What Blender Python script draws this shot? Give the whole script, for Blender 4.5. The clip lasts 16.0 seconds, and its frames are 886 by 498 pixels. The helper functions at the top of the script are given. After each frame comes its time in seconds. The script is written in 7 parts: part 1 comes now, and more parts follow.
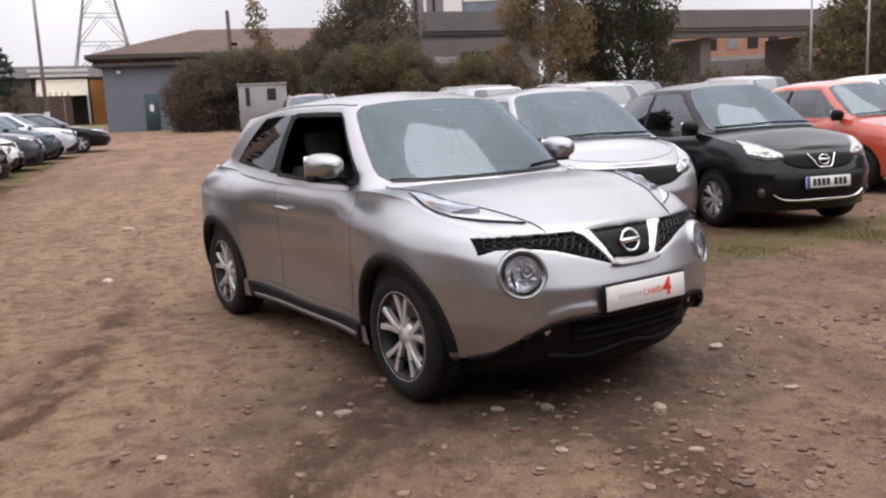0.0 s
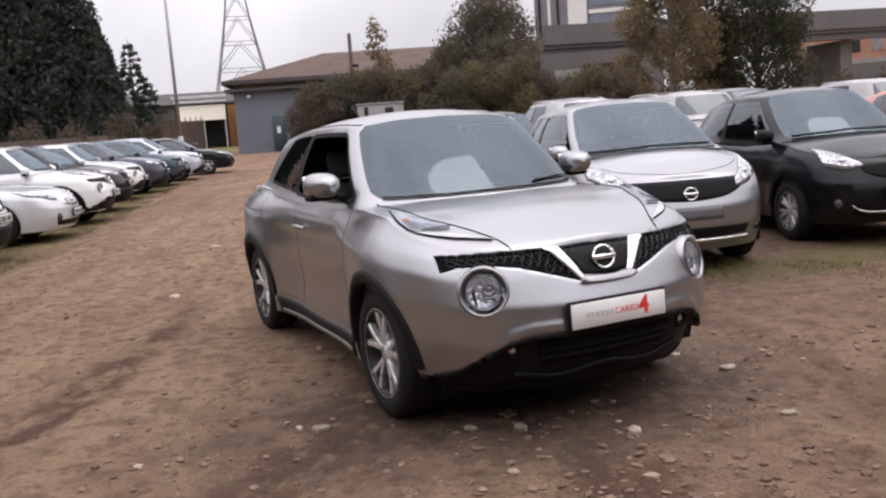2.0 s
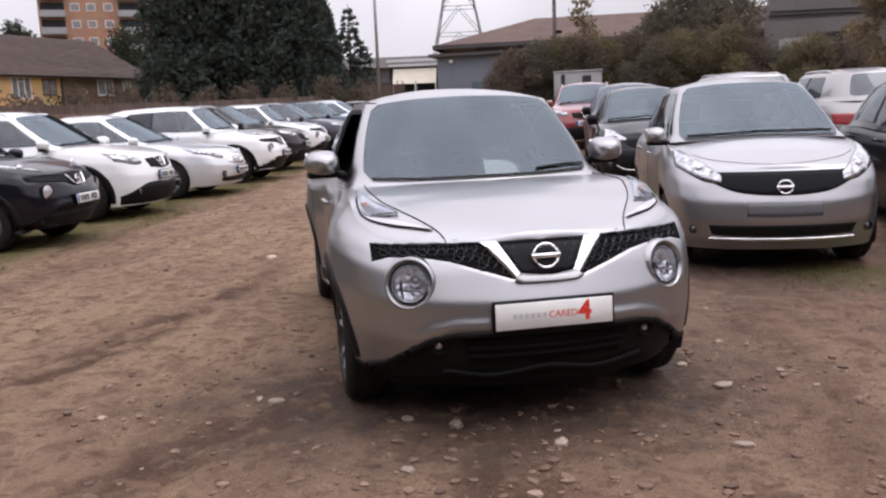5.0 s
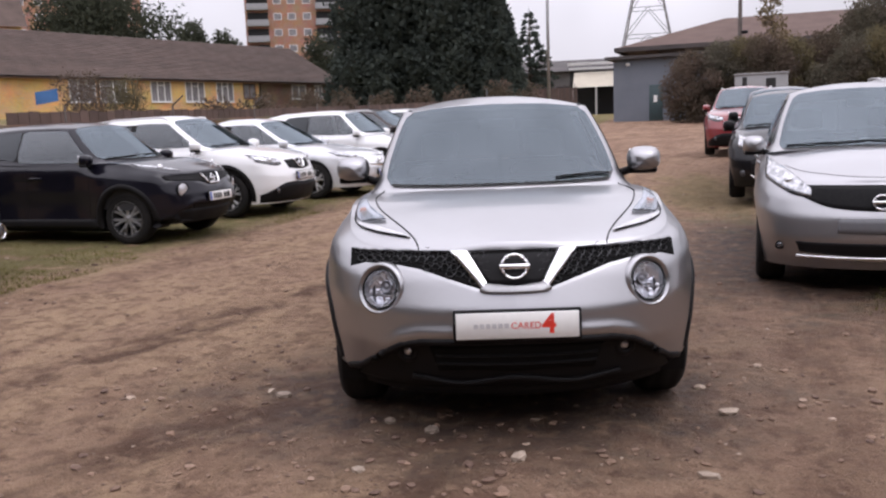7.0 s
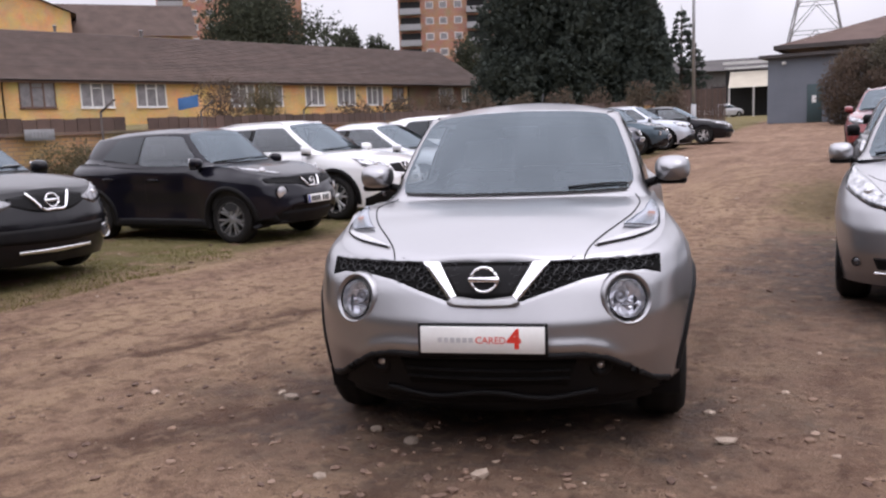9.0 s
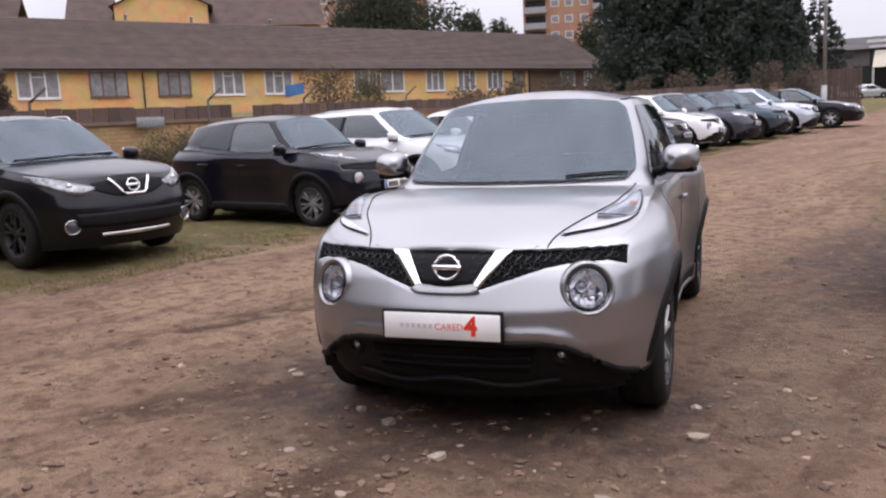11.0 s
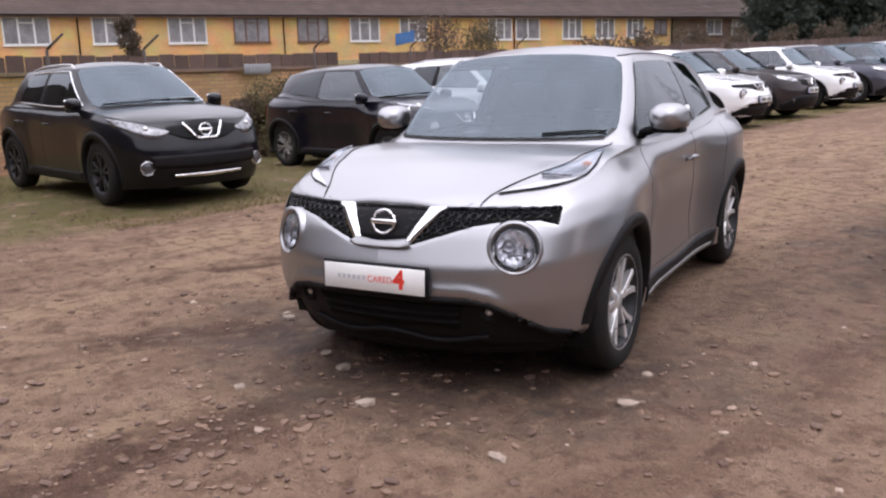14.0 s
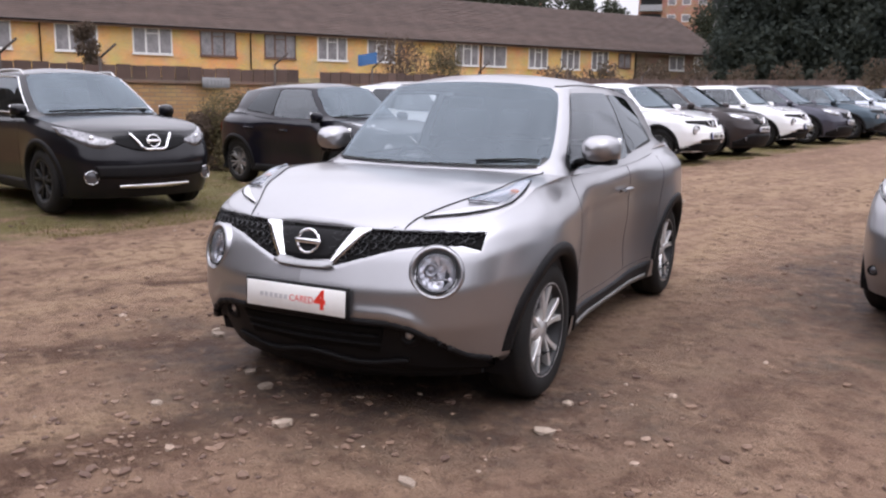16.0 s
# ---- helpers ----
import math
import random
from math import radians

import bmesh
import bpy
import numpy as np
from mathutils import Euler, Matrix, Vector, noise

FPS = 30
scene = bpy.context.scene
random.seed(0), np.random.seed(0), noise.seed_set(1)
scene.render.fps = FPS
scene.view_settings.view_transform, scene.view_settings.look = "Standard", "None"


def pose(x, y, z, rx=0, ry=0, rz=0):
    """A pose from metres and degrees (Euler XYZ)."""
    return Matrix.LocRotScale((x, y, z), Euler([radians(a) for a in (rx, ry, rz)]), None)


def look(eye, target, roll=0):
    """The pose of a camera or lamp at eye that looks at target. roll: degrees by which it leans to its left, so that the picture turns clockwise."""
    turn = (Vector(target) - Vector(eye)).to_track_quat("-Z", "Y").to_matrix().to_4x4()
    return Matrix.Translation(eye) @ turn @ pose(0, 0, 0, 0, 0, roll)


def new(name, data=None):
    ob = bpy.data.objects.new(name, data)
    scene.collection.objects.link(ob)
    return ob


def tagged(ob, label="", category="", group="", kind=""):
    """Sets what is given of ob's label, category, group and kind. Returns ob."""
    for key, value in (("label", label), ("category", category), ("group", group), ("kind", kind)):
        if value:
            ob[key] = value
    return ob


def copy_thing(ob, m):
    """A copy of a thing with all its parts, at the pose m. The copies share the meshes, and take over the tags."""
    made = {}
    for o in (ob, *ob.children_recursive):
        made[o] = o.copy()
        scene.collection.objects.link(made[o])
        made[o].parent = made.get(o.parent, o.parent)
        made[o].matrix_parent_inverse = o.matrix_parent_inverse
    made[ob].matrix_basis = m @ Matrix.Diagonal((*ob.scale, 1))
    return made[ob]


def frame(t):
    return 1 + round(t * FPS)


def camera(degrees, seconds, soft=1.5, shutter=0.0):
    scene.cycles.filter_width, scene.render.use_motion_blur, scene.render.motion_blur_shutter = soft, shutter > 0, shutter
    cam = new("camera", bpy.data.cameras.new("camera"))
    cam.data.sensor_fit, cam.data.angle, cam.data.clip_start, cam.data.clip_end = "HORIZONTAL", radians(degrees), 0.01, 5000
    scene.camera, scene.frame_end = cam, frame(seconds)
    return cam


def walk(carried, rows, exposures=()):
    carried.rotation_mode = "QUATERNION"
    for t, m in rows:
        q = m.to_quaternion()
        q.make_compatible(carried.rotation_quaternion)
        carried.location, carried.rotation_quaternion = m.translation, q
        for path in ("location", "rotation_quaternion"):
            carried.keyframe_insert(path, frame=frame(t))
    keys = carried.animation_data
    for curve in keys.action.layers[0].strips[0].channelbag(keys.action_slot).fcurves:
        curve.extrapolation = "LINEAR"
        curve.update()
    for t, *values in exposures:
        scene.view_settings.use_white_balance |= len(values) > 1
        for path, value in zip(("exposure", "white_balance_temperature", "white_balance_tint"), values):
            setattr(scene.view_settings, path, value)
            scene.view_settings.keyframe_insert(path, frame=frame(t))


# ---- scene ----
cam = camera(55.2, 16.0, 2.3)
PATH = [
    (0, (-0.09, -0.034, 1.446), (-0.057, 1.94, 1.123), -2.6),
    (0.5, (0.045, -0.03, 1.459), (0.016, 1.946, 1.151), -2.9),
    (1, (0.261, -0.035, 1.456), (0.135, 1.943, 1.183), -3.7),
    (1.5, (0.477, -0.05, 1.445), (0.275, 1.917, 1.144), -2.9),
    (2, (0.659, -0.002, 1.416), (0.391, 1.962, 1.145), -4.2),
    (2.5, (0.855, 0.029, 1.426), (0.531, 1.981, 1.135), -4.2),
    (3, (1.111, 0.075, 1.417), (0.654, 2.004, 1.155), -3.3),
    (3.5, (1.301, 0.104, 1.412), (0.752, 2.005, 1.121), -3.2),
    (4, (1.469, 0.207, 1.415), (0.87, 2.093, 1.126), -2.5),
    (4.2, (1.53, 0.245, 1.424), (0.911, 2.124, 1.13), -2.5),
    (6.3, (2.331, 0.66, 1.438), (1.358, 2.378, 1.119), -3.1),
    (6.5, (2.414, 0.694, 1.433), (1.407, 2.395, 1.126), -3.3),
    (7, (2.639, 0.789, 1.425), (1.525, 2.423, 1.129), -2.2),
    (7.5, (2.758, 0.931, 1.418), (1.581, 2.526, 1.157), -2.3),
    (8, (2.865, 1.065, 1.44), (1.624, 2.611, 1.177), -2.4),
    (8.5, (3.014, 1.178, 1.435), (1.711, 2.671, 1.165), -2.7),
    (9, (3.213, 1.298, 1.432), (1.827, 2.712, 1.154), -2.3),
    (9.2, (3.268, 1.334, 1.432), (1.855, 2.721, 1.152), -2.3),
    (11.3, (3.772, 1.834, 1.427), (2.176, 3.0, 1.126), -2.8),
    (11.5, (3.795, 1.888, 1.423), (2.186, 3.038, 1.121), -2.9),
    (12, (3.857, 2.038, 1.428), (2.218, 3.134, 1.092), -2.7),
    (12.5, (3.911, 2.159, 1.433), (2.248, 3.216, 1.092), -2.6),
    (13, (4.064, 2.28, 1.432), (2.366, 3.279, 1.088), -2.3),
    (13.5, (4.16, 2.378, 1.428), (2.428, 3.3, 1.041), -2.5),
    (14, (4.246, 2.449, 1.43), (2.511, 3.358, 1.024), -1.8),
    (14.5, (4.27, 2.516, 1.429), (2.543, 3.434, 1.013), -0.4),
    (15, (4.307, 2.553, 1.428), (2.598, 3.507, 1.018), 0.9),
    (15.5, (4.321, 2.577, 1.43), (2.629, 3.58, 1.069), 1.5),
    (16, (4.331, 2.588, 1.432), (2.632, 3.582, 1.078), 0.9),
]
walk(cam, [(t, look(eye, target, roll)) for t, eye, target, roll in PATH],
     [(0, 0.04, 6450, 9), (1.5, -0.10, 6420, 10.2), (4, -0.09, 6330, 11.5), (7, -0.08, 6230, 13), (12, 0.02, 6150, 13.3), (16, 0.14, 6130, 12.2)])

# ---- world, sun and exposure ----
world = bpy.data.worlds.new("overcast_sky")
scene.world = world
world.use_nodes = True
wn, wl = world.node_tree.nodes, world.node_tree.links
sky = wn.new("ShaderNodeTexSky")
sky.sky_type, sky.sun_disc = "NISHITA", False
sky.sun_elevation, sky.sun_rotation = radians(63), radians(82)
sky.air_density, sky.dust_density = 1.0, 4.0
veil = wn.new("ShaderNodeMixRGB")
veil.inputs[0].default_value = 0.93
wl.new(sky.outputs[0], veil.inputs[1])
# an overcast sky: brighter overhead than at the horizon
wc, wsep, wr = wn.new("ShaderNodeTexCoord"), wn.new("ShaderNodeSeparateXYZ"), wn.new("ShaderNodeMapRange")
wl.new(wc.outputs["Generated"], wsep.inputs[0]), wl.new(wsep.outputs[2], wr.inputs[0])
wr.inputs[1].default_value, wr.inputs[2].default_value, wr.inputs[3].default_value, wr.inputs[4].default_value = 0.0, 1.0, 6.7, 28.5
wv = wn.new("ShaderNodeVectorMath")
wv.operation = "SCALE"
wv.inputs[0].default_value = (1.0, 0.955, 1.01)
cloud, cr, cm = wn.new("ShaderNodeTexNoise"), wn.new("ShaderNodeMapRange"), wn.new("ShaderNodeMath")
cloud.inputs["Scale"].default_value, cloud.inputs["Detail"].default_value = 2.6, 4
wl.new(wc.outputs["Generated"], cloud.inputs["Vector"]), wl.new(cloud.outputs[0], cr.inputs[0])
cr.inputs[1].default_value, cr.inputs[2].default_value, cr.inputs[3].default_value, cr.inputs[4].default_value = 0.3, 0.7, 0.82, 1.18
cm.operation = "MULTIPLY"
wl.new(wr.outputs[0], cm.inputs[0]), wl.new(cr.outputs[0], cm.inputs[1])
wl.new(cm.outputs[0], wv.inputs["Scale"])
wl.new(wv.outputs[0], veil.inputs[2])
wl.new(veil.outputs[0], wn["Background"].inputs[0])
wn["Background"].inputs[1].default_value = 0.10
sun = new("sun", bpy.data.lights.new("sun", "SUN"))
sun.data.energy, sun.data.angle, sun.data.color = 0.6, radians(36), (1.0, 0.96, 0.93)
sun.matrix_world = look((16.0, 7.0, 32), (0, 5, 0))
scene.view_settings.exposure = 0.0


# ---- materials ----
def nodes(m):
    m.use_nodes = True
    return m.node_tree.nodes, m.node_tree.links, m.node_tree.nodes["Principled BSDF"]


def mat(name, a, b=None, rough=0.6, metal=0.0, scale=8.0, fine=60.0, bump=0.0, bscale=None, spec=0.5, coat=0.0, rand=0.0, wear=0.5):
    """Two colours mixed by a coarse and a fine noise, with bump and uneven gloss."""
    m = bpy.data.materials.new(name)
    n, l, p = nodes(m)
    b = b or tuple(c * 0.75 for c in a)
    co = n.new("ShaderNodeTexCoord")
    n1, n2 = n.new("ShaderNodeTexNoise"), n.new("ShaderNodeTexNoise")
    n1.inputs["Scale"].default_value, n2.inputs["Scale"].default_value = scale, fine
    n1.inputs["Detail"].default_value = n2.inputs["Detail"].default_value = 4
    l.new(co.outputs["Object"], n1.inputs["Vector"]), l.new(co.outputs["Object"], n2.inputs["Vector"])
    add = n.new("ShaderNodeMath")
    add.operation = "MULTIPLY_ADD"
    l.new(n2.outputs[0], add.inputs[0])
    add.inputs[1].default_value = wear
    l.new(n1.outputs[0], add.inputs[2])
    ramp = n.new("ShaderNodeMapRange")
    ramp.inputs[1].default_value, ramp.inputs[2].default_value = 0.3 + wear * 0.3, 0.7 + wear * 0.7
    l.new(add.outputs[0], ramp.inputs[0])
    mix = n.new("ShaderNodeMixRGB")
    mix.inputs[1].default_value, mix.inputs[2].default_value = (*a, 1), (*b, 1)
    l.new(ramp.outputs[0], mix.inputs[0])
    out = mix.outputs[0]
    if rand:
        info, hsv, mr = n.new("ShaderNodeObjectInfo"), n.new("ShaderNodeHueSaturation"), n.new("ShaderNodeMapRange")
        mr.inputs[3].default_value, mr.inputs[4].default_value = 1 - rand, 1 + rand
        l.new(info.outputs["Random"], mr.inputs[0]), l.new(mr.outputs[0], hsv.inputs["Value"]), l.new(out, hsv.inputs["Color"])
        out = hsv.outputs[0]
    l.new(out, p.inputs["Base Color"])
    p.inputs["Metallic"].default_value, p.inputs["Specular IOR Level"].default_value = metal, spec
    p.inputs["Coat Weight"].default_value, p.inputs["Coat Roughness"].default_value = coat, 0.03
    rr = n.new("ShaderNodeMapRange")
    rr.inputs[3].default_value, rr.inputs[4].default_value = rough * 0.85, min(1, rough * 1.15)
    l.new(n1.outputs[0], rr.inputs[0]), l.new(rr.outputs[0], p.inputs["Roughness"])
    if bump:
        bp = n.new("ShaderNodeBump")
        bp.inputs["Distance"].default_value = bump
        src = n2
        if bscale:
            src = n.new("ShaderNodeTexNoise")
            src.inputs["Scale"].default_value, src.inputs["Detail"].default_value = bscale, 6
            l.new(co.outputs["Object"], src.inputs["Vector"])
        l.new(src.outputs[0], bp.inputs["Height"]), l.new(bp.outputs[0], p.inputs["Normal"])
    return m


def paint(name, a, metal=0.0, rough=0.35, dirt=(0.16, 0.12, 0.09)):
    """Lacquered car paint with a film of dust."""
    k = 0.07 if max(a) > 0.12 else 0.015
    m = mat(name, a, tuple(c * (1 - k) + d * k for c, d in zip(a, dirt)), rough, metal, 2.5, 40, coat=1.0, wear=0.3)
    q = m.node_tree.nodes["Principled BSDF"]
    q.inputs["Coat Roughness"].default_value = 0.05
    if max(a) < 0.12:
        q.inputs["Specular IOR Level"].default_value, q.inputs["Coat Weight"].default_value, q.inputs["Coat IOR"].default_value = 0.10, 0.65, 1.45
    return m


def glass(name, tint, clear):
    m = bpy.data.materials.new(name)
    n, l, p = nodes(m)
    tr, gl, mx, fr = n.new("ShaderNodeBsdfTransparent"), n.new("ShaderNodeBsdfGlossy"), n.new("ShaderNodeMixShader"), n.new("ShaderNodeFresnel")
    tr.inputs[0].default_value = (*[c * clear for c in tint], 1)
    gl.inputs["Roughness"].default_value = 0.02
    fr.inputs["IOR"].default_value = 2.0
    gl.inputs["Color"].default_value = (0.87, 0.92, 0.96, 1)
    l.new(fr.outputs[0], mx.inputs[0]), l.new(tr.outputs[0], mx.inputs[1]), l.new(gl.outputs[0], mx.inputs[2])
    l.new(mx.outputs[0], n["Material Output"].inputs[0])
    return m


SILVER = paint("silver_paint", (0.38, 0.38, 0.392), 0.92, 0.315)
SILVER.node_tree.nodes["Principled BSDF"].inputs["Coat Weight"].default_value = 0.35
BLACKP = paint("black_paint", (0.004, 0.004, 0.006), 0.0, 0.3)
NAVY = paint("dark_blue_black_paint", (0.005, 0.005, 0.010), 0.1, 0.3)
WHITEP = paint("white_paint", (0.78, 0.78, 0.78), 0.0, 0.3)
PEARL = paint("pale_silver_paint", (0.66, 0.67, 0.69), 0.3, 0.3)
DULLP = paint("dull_silver_paint", (0.30, 0.29, 0.285), 0.5, 0.35)
BROWNP = paint("dark_brown_paint", (0.035, 0.028, 0.028), 0.3, 0.3)
GREYP = paint("dark_grey_paint", (0.07, 0.07, 0.09), 0.5, 0.3)
TEALP = paint("blue_grey_paint", (0.06, 0.085, 0.105), 0.5, 0.3)
ICEP = paint("pale_blue_paint", (0.52, 0.56, 0.62), 0.4, 0.3)
REDP = paint("orange_red_paint", (0.50, 0.075, 0.04), 0.0, 0.3)
CRIMSON = paint("dark_red_paint", (0.20, 0.014, 0.018), 0.1, 0.3)
TRIM = mat("black_plastic", (0.007, 0.007, 0.008), (0.012, 0.011, 0.011), 0.5, 0, 6, 90, 0.0005, spec=0.12)
GAP = mat("shut_line", (0.03, 0.03, 0.032), (0.045, 0.043, 0.04), 0.8)
GLOSSK = mat("gloss_black", (0.006, 0.006, 0.007), (0.01, 0.01, 0.01), 0.15, 0, 6, 90)
RUBBER = mat("tyre_rubber", (0.009, 0.009, 0.010), (0.019, 0.017, 0.015), 0.75, 0, 7, 50, 0.001, spec=0.2)
ALLOY = mat("alloy", (0.66, 0.66, 0.67), (0.54, 0.53, 0.51), 0.30, 0.55, 9, 70)
GRAPHITE = mat("graphite_alloy", (0.36, 0.36, 0.37), (0.26, 0.26, 0.26), 0.32, 0.6, 9, 70)
DARKALLOY = mat("dark_alloy", (0.022, 0.022, 0.024), (0.014, 0.014, 0.014), 0.5, 0.4, 9, 70)
DISC = mat("worn_disc", (0.09, 0.085, 0.08), (0.06, 0.05, 0.045), 0.5, 0.5, 9, 70)
CHROME = mat("chrome", (0.86, 0.86, 0.87), (0.78, 0.78, 0.78), 0.09, 1.0, 9, 70)
CLOTH = mat("dark_seat_cloth", (0.025, 0.025, 0.028), (0.04, 0.04, 0.042), 0.9, 0, 12, 150, 0.001)
WINDOW = glass("car_glass", (0.75, 0.83, 0.85), 0.6)
SCREEN = glass("windscreen_glass", (0.75, 0.83, 0.86), 0.45)
SCREEN.node_tree.nodes["Fresnel"].inputs["IOR"].default_value = 2.05
SCREEN.node_tree.nodes["Glossy BSDF"].inputs["Color"].default_value = (0.70, 0.81, 0.89, 1)
TINTED = glass("tinted_glass", (0.6, 0.65, 0.68), 0.14)
PRIVACY = glass("privacy_glass", (0.6, 0.65, 0.68), 0.035)
PRIVACY.node_tree.nodes["Fresnel"].inputs["IOR"].default_value = 1.6
CLEAR = glass("lamp_lens", (0.95, 0.96, 1.0), 0.95)
CLEAR.node_tree.nodes["Fresnel"].inputs["IOR"].default_value = 1.3
PODLENS = glass("bonnet_lamp_lens", (0.95, 0.96, 1.0), 0.92)
PODLENS.node_tree.nodes["Fresnel"].inputs["IOR"].default_value = 1.5
REFLECT = mat("lamp_reflector", (0.80, 0.80, 0.81), (0.52, 0.52, 0.54), 0.24, 0.7, 30, 60)
AMBER = mat("amber_lens", (0.55, 0.17, 0.04), (0.4, 0.12, 0.03), 0.15, 0, 10, 90)
REDLENS = mat("red_lens", (0.32, 0.01, 0.015), (0.2, 0.01, 0.01), 0.12, 0, 10, 90)
PLATEW = mat("plate_white", (0.80, 0.80, 0.78), (0.72, 0.71, 0.68), 0.35, 0, 8, 60)
PLATEY = mat("plate_ink", (0.02, 0.02, 0.02), None, 0.4)
PLATEB = mat("plate_blue", (0.02, 0.07, 0.35), None, 0.4)
INKRED = mat("plate_red", (0.75, 0.05, 0.03), None, 0.4)
INKGREY = mat("plate_grey", (0.58, 0.58, 0.59), None, 0.4)
PAPER = mat("paper", (0.8, 0.8, 0.8), (0.7, 0.7, 0.7), 0.7)


# ---- mesh helpers ----
def part(name, geo, material, parent=None, label="", smooth=True, flip=False):
    """One mesh object from (verts, faces) or a bmesh, under a thing or a part."""
    me = bpy.data.meshes.new(name)
    if isinstance(geo, bmesh.types.BMesh):
        geo.to_mesh(me)
        geo.free()
    else:
        me.from_pydata([tuple(v) for v in geo[0]], [], [tuple(f) for f in geo[1]])
        bm = bmesh.new()
        bm.from_mesh(me)
        bmesh.ops.remove_doubles(bm, verts=bm.verts, dist=1e-5)
        bmesh.ops.recalc_face_normals(bm, faces=bm.faces)
        bm.to_mesh(me)
        bm.free()
    if smooth:
        me.polygons.foreach_set("use_smooth", [True] * len(me.polygons))
    if material:
        me.materials.append(material)
    ob = new(name, me)
    ob.parent = parent
    return tagged(ob, label)


def crease(ob, degrees=35):
    """Sharp edges past an angle, so that flat sides stay flat."""
    bm = bmesh.new()
    bm.from_mesh(ob.data)
    for e in bm.edges:
        e.smooth = len(e.link_faces) == 2 and e.calc_face_angle(0) < radians(degrees)
    bm.to_mesh(ob.data)
    bm.free()
    return ob


def join(*geos):
    V, F = [], []
    for v, f in geos:
        k = len(V)
        V += [tuple(p) for p in v]
        F += [tuple(i + k for i in q) for q in f]
    return V, F


def moved(geo, m):
    return [tuple(m @ Vector(v)) for v in geo[0]], geo[1]


def box(x0, x1, y0, y1, z0, z1):
    V = [(x, y, z) for x in (x0, x1) for y in (y0, y1) for z in (z0, z1)]
    return V, [(0, 1, 3, 2), (4, 6, 7, 5), (0, 4, 5, 1), (2, 3, 7, 6), (0, 2, 6, 4), (1, 5, 7, 3)]


def soft_box(x0, x1, y0, y1, z0, z1, r=0.01, seg=1):
    bm = bmesh.new()
    V, F = box(x0, x1, y0, y1, z0, z1)
    vs = [bm.verts.new(v) for v in V]
    for f in F:
        bm.faces.new([vs[i] for i in f])
    bmesh.ops.bevel(bm, geom=bm.edges[:], offset=r, segments=seg, affect="EDGES", profile=0.5)
    bmesh.ops.recalc_face_normals(bm, faces=bm.faces)
    G = [tuple(v.co) for v in bm.verts], [tuple(v.index for v in f.verts) for f in bm.faces]
    bm.free()
    return G


def grid(P, close=False):
    """Faces over an array of points (n, m, 3)."""
    n, m = P.shape[:2]
    F = []
    for i in range(n - 1 + close):
        for j in range(m - 1):
            a, b = i * m + j, ((i + 1) % n) * m + j
            F.append((a, b, b + 1, a + 1))
    return P.reshape(-1, 3).tolist(), F


def lathe(profile, n=48):
    """Turns (radius, y) pairs about the y axis."""
    a = np.linspace(0, 2 * math.pi, n, endpoint=False)
    P = np.array([[(r * math.cos(t), y, r * math.sin(t)) for r, y in profile] for t in a])
    return grid(P, True)


def tube(points, r, n=8, r2=None):
    """A round bar along points, tapering from r to r2."""
    pts = [Vector(p) for p in points]
    r2 = r if r2 is None else r2
    rings = []
    for i, p in enumerate(pts):
        d = (pts[min(i + 1, len(pts) - 1)] - pts[max(i - 1, 0)]).normalized()
        a = d.orthogonal().normalized()
        b = d.cross(a)
        rr = r + (r2 - r) * i / max(1, len(pts) - 1)
        rings.append([tuple(p + rr * (math.cos(t) * a + math.sin(t) * b)) for t in np.linspace(0, 2 * math.pi, n, endpoint=False)])
    V = [v for g in rings for v in g]
    F = [(i * n + j, i * n + (j + 1) % n, (i + 1) * n + (j + 1) % n, (i + 1) * n + j) for i in range(len(pts) - 1) for j in range(n)]
    return V, F + [tuple(range(n))[::-1], tuple(range((len(pts) - 1) * n, len(pts) * n))]


def spl(ctrl, t):
    """Catmull-Rom through control points, t from 0 to 1."""
    P = np.asarray(ctrl, float)
    n = len(P)
    t = np.asarray(t, float)
    u = np.clip(t, 0, 1) * (n - 1)
    i = np.minimum(u.astype(int), n - 2)
    f = (u - i)[..., None]
    p0, p1, p2, p3 = P[np.maximum(i - 1, 0)], P[i], P[i + 1], P[np.minimum(i + 2, n - 1)]
    return 0.5 * (2 * p1 + (p2 - p0) * f + (2 * p0 - 5 * p1 + 4 * p2 - p3) * f ** 2 + (3 * p1 - p0 - 3 * p2 + p3) * f ** 3)


def curve(pts, soft=0.06):
    """A smoothed function through (x, value) pairs."""
    xs, vs = np.array(pts, float).T
    o = np.argsort(xs)
    xs, vs = xs[o], vs[o]
    g = np.linspace(xs[0], xs[-1], 400)
    v = np.interp(g, xs, vs)
    k = max(3, int(400 * soft)) | 1
    pad = np.pad(v, k // 2, mode="edge")
    v = np.convolve(pad, np.hanning(k + 2)[1:-1] / np.hanning(k + 2).sum(), "valid")
    return lambda x: np.interp(x, g, v)


# ---- cars ----
from mathutils.bvhtree import BVHTree


FOOT_P, FOOT_V = (0, 2, 3, 4, 5, 6, 6.6, 7, 7.4, 8, 9), (0, 0.03, 0.06, 0.03, 0.008, 0.015, 0.05, 0.085, 0.055, 0.01, 0)


